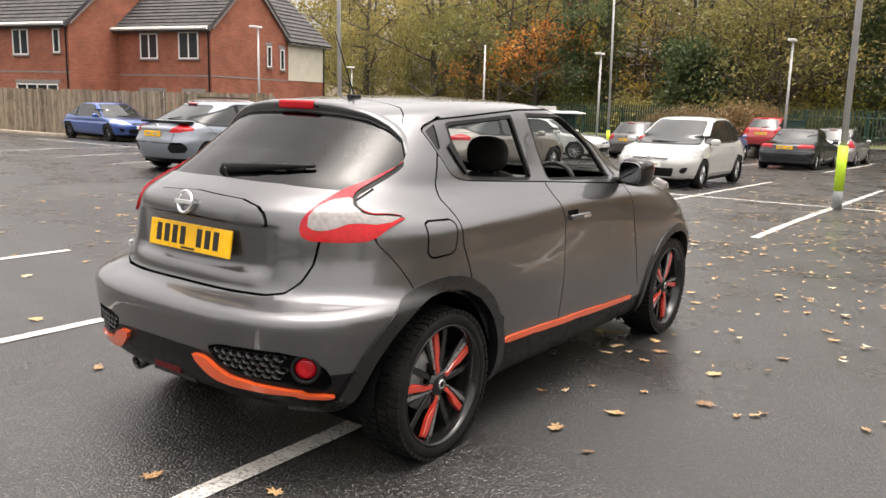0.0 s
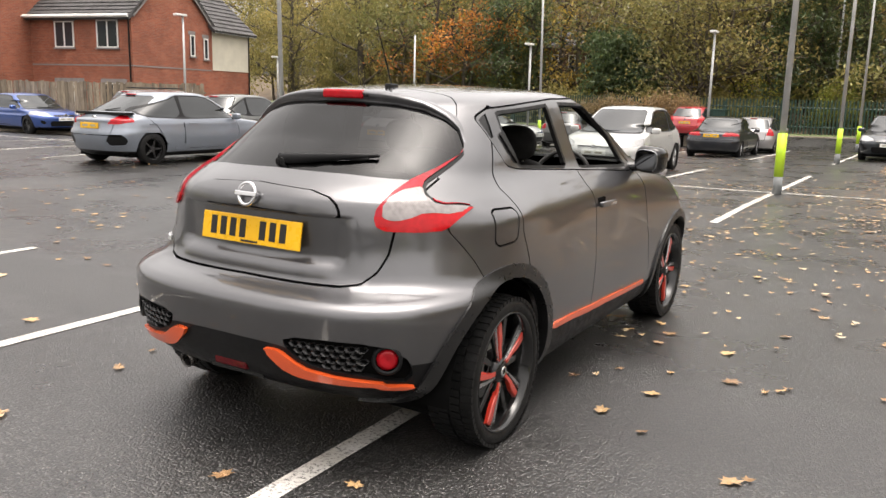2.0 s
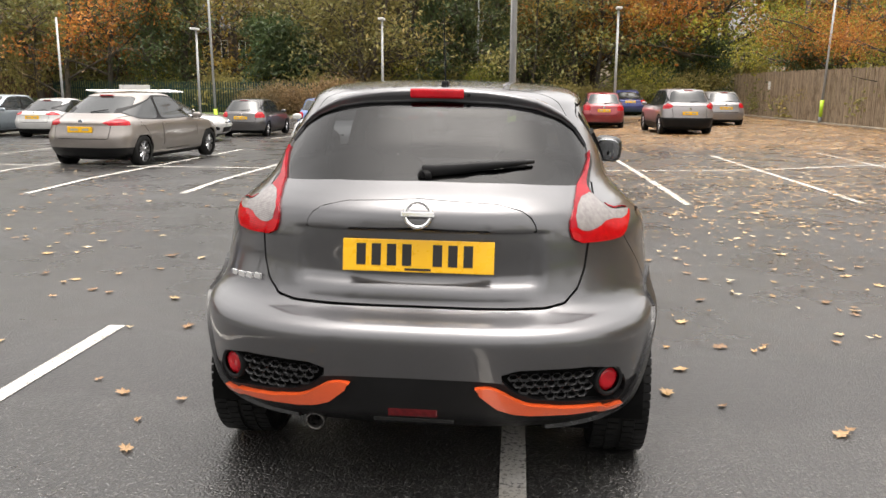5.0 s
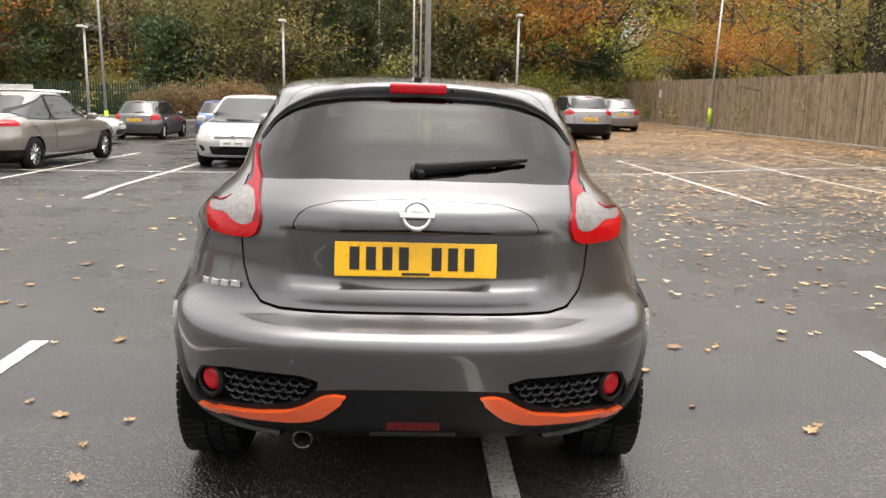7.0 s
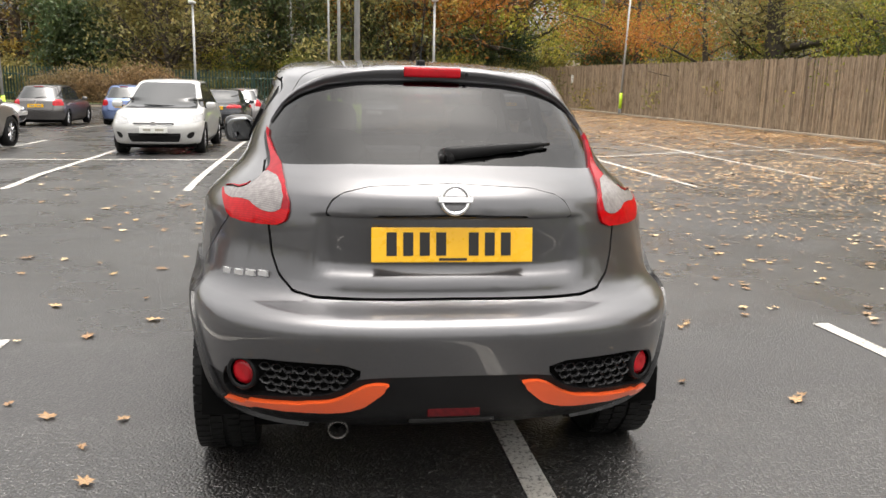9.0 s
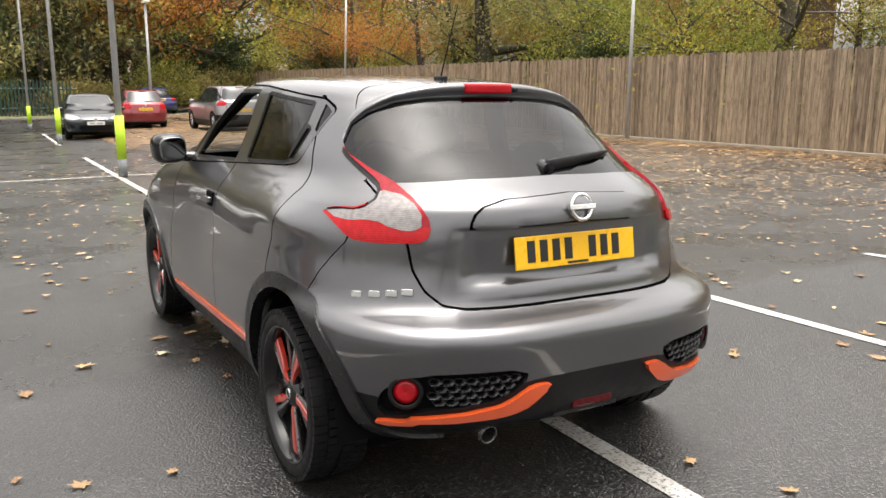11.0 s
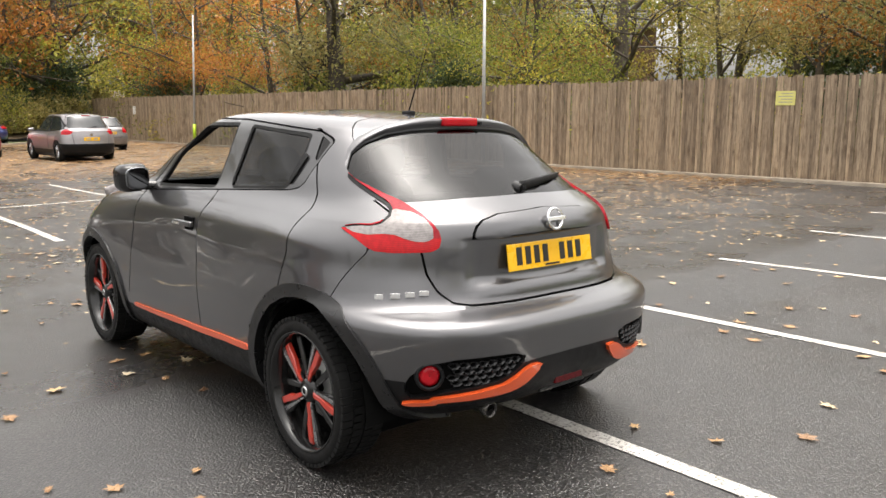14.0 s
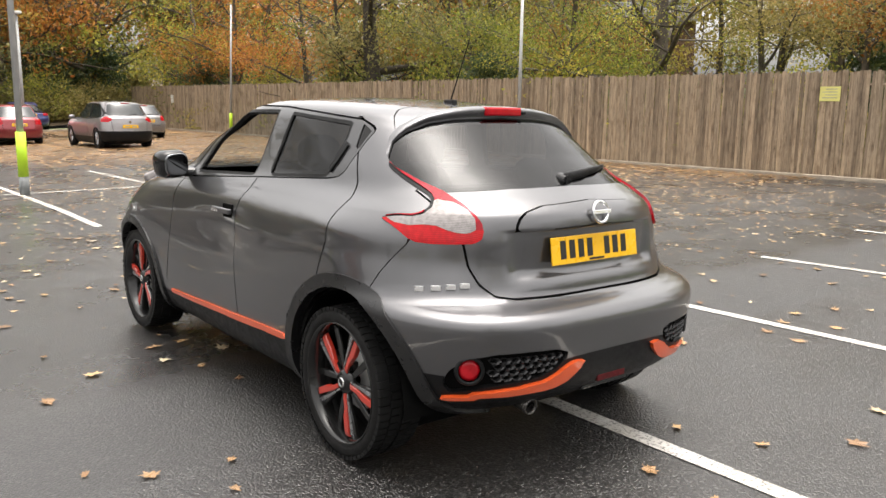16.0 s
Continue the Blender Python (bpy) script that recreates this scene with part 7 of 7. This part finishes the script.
tree_kind("near_olive", "tree", 35, 9, 0.18, 4.0, "olive", 150, 0.55, 0.062, "garden tree with thin olive-brown leaves", 0.16, ceiling=4.9, floor=2.6)

rt = random.Random(77)
rise_or_flat = lambda x, y: max(0.0, wood_rise(x, y)) if y > 42 else 0.0


def grove(rows):
    """Trees set one by one: kind, x, y, scale."""
    for key, x, y, s in rows:
        plant(key, x, y, rt.uniform(0, 360), s * rt.uniform(0.94, 1.06), rise_or_flat(x, y))


def belt(kinds, pts, count, depth, smin, smax, zfun=wood_rise):
    for i in range(count):
        u = (i + rt.uniform(0.1, 0.9)) / count * (len(pts) - 1)
        k = min(int(u), len(pts) - 2)
        p = Vector(pts[k]).lerp(Vector(pts[k + 1]), u - k)
        x, y = p.x + rt.uniform(-0.5, 0.5) * depth, p.y + rt.uniform(0, 1) * depth
        if x > 19 and 0.64 < (y + 2.8) / (x + 2.5) < 0.88:
            continue  # the open slope up to the brick house
        plant(rt.choice(kinds), x, y, rt.uniform(0, 360), rt.uniform(smin, smax), max(0.0, zfun(x, y)))


# the bank beyond the car park, from the houses round to the fence
grove([("willow", -29.0, 46.5, 1.2), ("willow", -24.0, 47.5, 1.1), ("olive", -21.8, 46.8, 1.1), ("olive", -15.6, 47.6, 1.1), ("olive", -12.6, 49.0, 1.1), ("ivy", -23.0, 49.5, 1.1), ("olive", -40.0, 46.0, 1.1)])
grove([("willow", -36.5, 41.5, 1.1), ("willow", -31, 42.5, 1.15), ("willow", -34, 47, 1.2), ("olive", -27.5, 42.5, 1.1), ("bare", -25.5, 41.8, 1.0), ("oak_rust", -23.6, 43, 0.95)])
grove([("ash_lime", -26, 46, 1.0), ("ivy", -20.6, 42.4, 1.0), ("ivy", -19.4, 43.6, 1.05), ("oak_gold", -18.2, 45.6, 0.9), ("bare", -17.0, 46.5, 1.1), ("holly", -13.4, 43.4, 1.15), ("holly", -12.4, 44.2, 1.0)])
grove([("stems", -8.4, 42.8, 1.1), ("stems", -6.6, 45.0, 1.15), ("thin", -11.0, 45.5, 1.1), ("oak_gold", -10.2, 47.5, 0.85), ("bare", -9.4, 44.6, 1.0), ("ivy", -4.4, 44.0, 1.0), ("ivy", -2.6, 45.4, 1.1)])
grove([("ivy", -0.6, 44.2, 0.95), ("olive", -3.2, 47.0, 1.1), ("thin", 1.0, 44.5, 1.0), ("ivy", 2.6, 45.6, 0.9), ("oak_gold", 3.8, 47.0, 0.9), ("thin", 4.8, 45.0, 1.1), ("oak_rust", 6.4, 47.0, 1.05)])
grove([("oak_rust", 8.6, 48.0, 1.0), ("holly", 8.2, 46.6, 0.9), ("ivy", 9.4, 49.5, 1.0), ("ash_lime", 11.6, 49.5, 1.05), ("oak_rust", 5.2, 51.0, 1.0), ("great_oak", 11.4, 48.6, 0.9), ("holly", 11.6, 47.8, 0.8), ("holly", 9.8, 47.2, 0.7)])
belt(["olive", "thin", "bare", "olive", "willow"], [(-55, 52), (-38, 52), (-26, 54)], 9, 5, 1.3, 1.7)
belt(["olive", "bare", "thin", "oak_rust", "ivy"], [(-18, 56), (-6, 53), (6, 53)], 13, 4, 1.4, 1.8)
belt(["oak_rust", "oak_gold", "olive"], [(4, 54), (24, 55)], 9, 4, 1.3, 1.6)
belt(["olive", "ivy", "bare", "olive", "oak_gold"], [(-60, 68), (-20, 66), (10, 66), (45, 66)], 20, 8, 1.5, 2.0)
belt(["bramble", "bramble", "amber", "bramble"], [(-26, 44.2), (-12, 41.2), (6, 42.8), (12, 47.5)], 26, 1.5, 0.7, 1.2, rise_or_flat)
belt(["bramble", "olive", "holly", "bramble"], [(-50, 60), (-20, 58), (10, 58), (40, 60)], 26, 5, 0.9, 1.3)
grove([("reeds", -12.2, 38.2, 1.0), ("reeds", -11.2, 38.0, 0.9), ("reeds", -9.4, 38.4, 1.1), ("reeds", -8.2, 38.6, 1.0), ("reeds", -13.4, 38.6, 0.8)])
# behind the right-hand fence
flat = lambda x, y: 0.06 + min(3.6, 0.02 * (x - 14) + 0.10 * max(0.0, x - 19))


def garden_tree(rows):
    for key, x, y, s in rows:
        plant(key, x, y, rt.uniform(0, 360), s, flat(x, y))


garden_tree([("near_lime", 16.0, 43.5, 1.0), ("near_rust", 16.8, 39.5, 0.95), ("holly", 15.2, 41.5, 0.8), ("near_lime", 18.6, 41.0, 1.0), ("near_rust", 17.6, 33.0, 0.9), ("near_olive", 17.4, 29.6, 0.9), ("thin", 18.0, 27.8, 1.0)])
garden_tree([("great_oak", 17.3, 27.2, 0.95), ("near_olive", 18.6, 21.2, 0.9), ("near_lime", 20.6, 23.0, 0.9), ("near_rust", 22.5, 28.0, 0.9), ("near_lime", 19.6, 17.8, 0.85), ("near_olive", 25.5, 10.6, 0.8), ("near_rust", 21.5, 20.4, 0.8)])
garden_tree([("great_oak", 18.5, 13.0, 0.66), ("near_olive", 24.5, 13.0, 0.8), ("oak_gold", 27.0, 16.4, 0.7), ("near_olive", 24.6, 9.6, 0.85), ("amber", 20.6, 9.4, 0.8), ("near_rust", 22.6, 7.0, 0.9), ("near_olive", 21.2, 4.4, 0.9), ("near_lime", 25.0, 3.0, 0.9), ("near_rust", 23, -1.5, 0.9)])
garden_tree([("near_lime", 22.4, 35.0, 1.0), ("near_olive", 27.0, 24.0, 1.0), ("holly", 17.6, 19.6, 0.7), ("near_lime", 28.0, 6.0, 1.0)])
belt(["olive", "thin", "ash_lime", "oak_rust"], [(27, 44), (31, 30), (34, 22)], 9, 4, 1.4, 1.8, flat)
belt(["olive", "thin", "ash_lime"], [(34, 12), (36, 2), (36, -14)], 7, 5, 1.5, 1.9, flat)
belt(["olive", "ivy", "ash_lime"], [(40, 50), (46, 40)], 5, 6, 1.0, 1.3, flat)
belt(["olive", "ash_lime", "thin"], [(50, 30), (54, 6), (50, -20)], 12, 8, 1.0, 1.3, flat)
belt(["holly", "near_olive", "amber", "near_lime"], [(25, 44), (28, 28), (31, 14), (33, 0)], 14, 3, 0.9, 1.2, flat)
belt(["bramble", "amber", "bramble"], [(14.8, 44), (16.2, 28), (17.2, 14), (18.6, 0)], 16, 1.0, 0.7, 1.1, flat)
belt(["olive", "ash_lime", "ivy"], [(-55, 0), (-48, -22), (-20, -34), (20, -34), (40, -24)], 12, 6, 0.9, 1.3, lambda x, y: 0.0)


# ---- fallen leaves ----
def fallen(seed, count, place, size, name, label, material):
    rs = random.Random(seed)
    v, f = [], []
    for _ in range(count):
        x, y = place(rs)
        s = size * rs.uniform(0.6, 1.35)
        a = rs.uniform(0, 6.28)
        lobes = 7
        o = len(v)
        g = float(drop(x, y))
        v.append((x, y, g + 0.012))
        for i in range(lobes * 2):
            t = 2 * math.pi * i / (lobes * 2)
            r = s * (1.0 if i % 2 == 0 else 0.58) * (0.75 + 0.35 * abs(math.cos(t / 2)))
            px, py = r * math.cos(t) * 1.2, r * math.sin(t) * 0.75
            v.append((x + px * math.cos(a) - py * math.sin(a), y + px * math.sin(a) + py * math.cos(a), g + 0.006 + rs.uniform(0, 0.014) * (r / s)))
        f += [(o, o + 1 + i, o + 1 + (i + 1) % (lobes * 2)) for i in range(lobes * 2)]
    ob = piece(name, v, f, material)
    return tagged(ob, label, "leaves", kind="stuff")


M_FALLEN = leafage("fallen_leaves", [(0, (0.16, 0.085, 0.04)), (0.4, (0.33, 0.20, 0.095)), (0.75, (0.47, 0.31, 0.14)), (1, (0.56, 0.46, 0.31))], 0.5, 0.0, 0.04)
M_DRIFT = leafage("drifted_brown_leaves", [(0, (0.10, 0.052, 0.022)), (0.45, (0.24, 0.13, 0.05)), (0.8, (0.38, 0.22, 0.085)), (1, (0.50, 0.37, 0.22))], 0.5, 0.0, 0.04)


def litter(seed, count, place, size, name, label, material):
    """Many small curled leaves, each a bent diamond."""
    rs = np.random.RandomState(seed)
    p = np.array([place(rs) for _ in range(count)])
    a = rs.uniform(0, 6.28, count)
    s = size * rs.uniform(0.6, 1.4, count)
    d = np.stack([np.cos(a), np.sin(a)], 1)
    e = np.stack([-d[:, 1], d[:, 0]], 1)
    z = rs.uniform(0.006, 0.02, count) + drop(p[:, 0], p[:, 1])
    curl = rs.uniform(0.0, 0.012, (count, 2))
    v = np.zeros((count, 4, 3))
    for k, (q, u, r) in enumerate(((d, 1.0, 0), (e, 0.6, None), (d, -1.0, 1), (e, -0.6, None))):
        v[:, k, :2] = p + q * (u * s)[:, None]
        v[:, k, 2] = z + (curl[:, r] if r is not None else 0)
    ob = piece(name, v.reshape(-1, 3), [(4 * i, 4 * i + 1, 4 * i + 2, 4 * i + 3) for i in range(count)], material)
    return tagged(ob, label, "leaves", kind="stuff")


def drift(rs):
    """Leaves lie thick towards the fence and the far bays, thin towards the aisle."""
    while True:
        x, y = rs.uniform(1.5, 15.6), rs.uniform(6, 45)
        fence_gap = 16.0 - 0.056 * (y + 6) - x
        want = 0.06 + 0.9 * np.clip((y - 13 - 0.55 * np.abs(x - 9)) / 6, 0, 1) + 0.9 * np.exp(-(fence_gap / 2.2) ** 2)
        if fence_gap > 0.1 and rs.uniform() < want:
            return x, y


fallen(1, 850, lambda r: (r.uniform(-9, 11), r.uniform(-3.2, 8)), 0.040, "fallen_leaves", "scattered yellow and brown oak leaves on wet asphalt", M_FALLEN)
litter(2, 10000, lambda r: (r.triangular(-2, 9, 15.5), r.triangular(1.5, 10, 17)), 0.028, "fallen_leaves", "scattered fallen leaves on the asphalt", M_FALLEN)
litter(3, 42000, drift, 0.062, "leaf_litter", "drift of brown fallen leaves by the board fence", M_DRIFT)
litter(4, 1500, lambda r: (r.uniform(-14, 4), r.uniform(7, 34)), 0.031, "fallen_leaves", "thinly scattered fallen leaves", M_FALLEN)
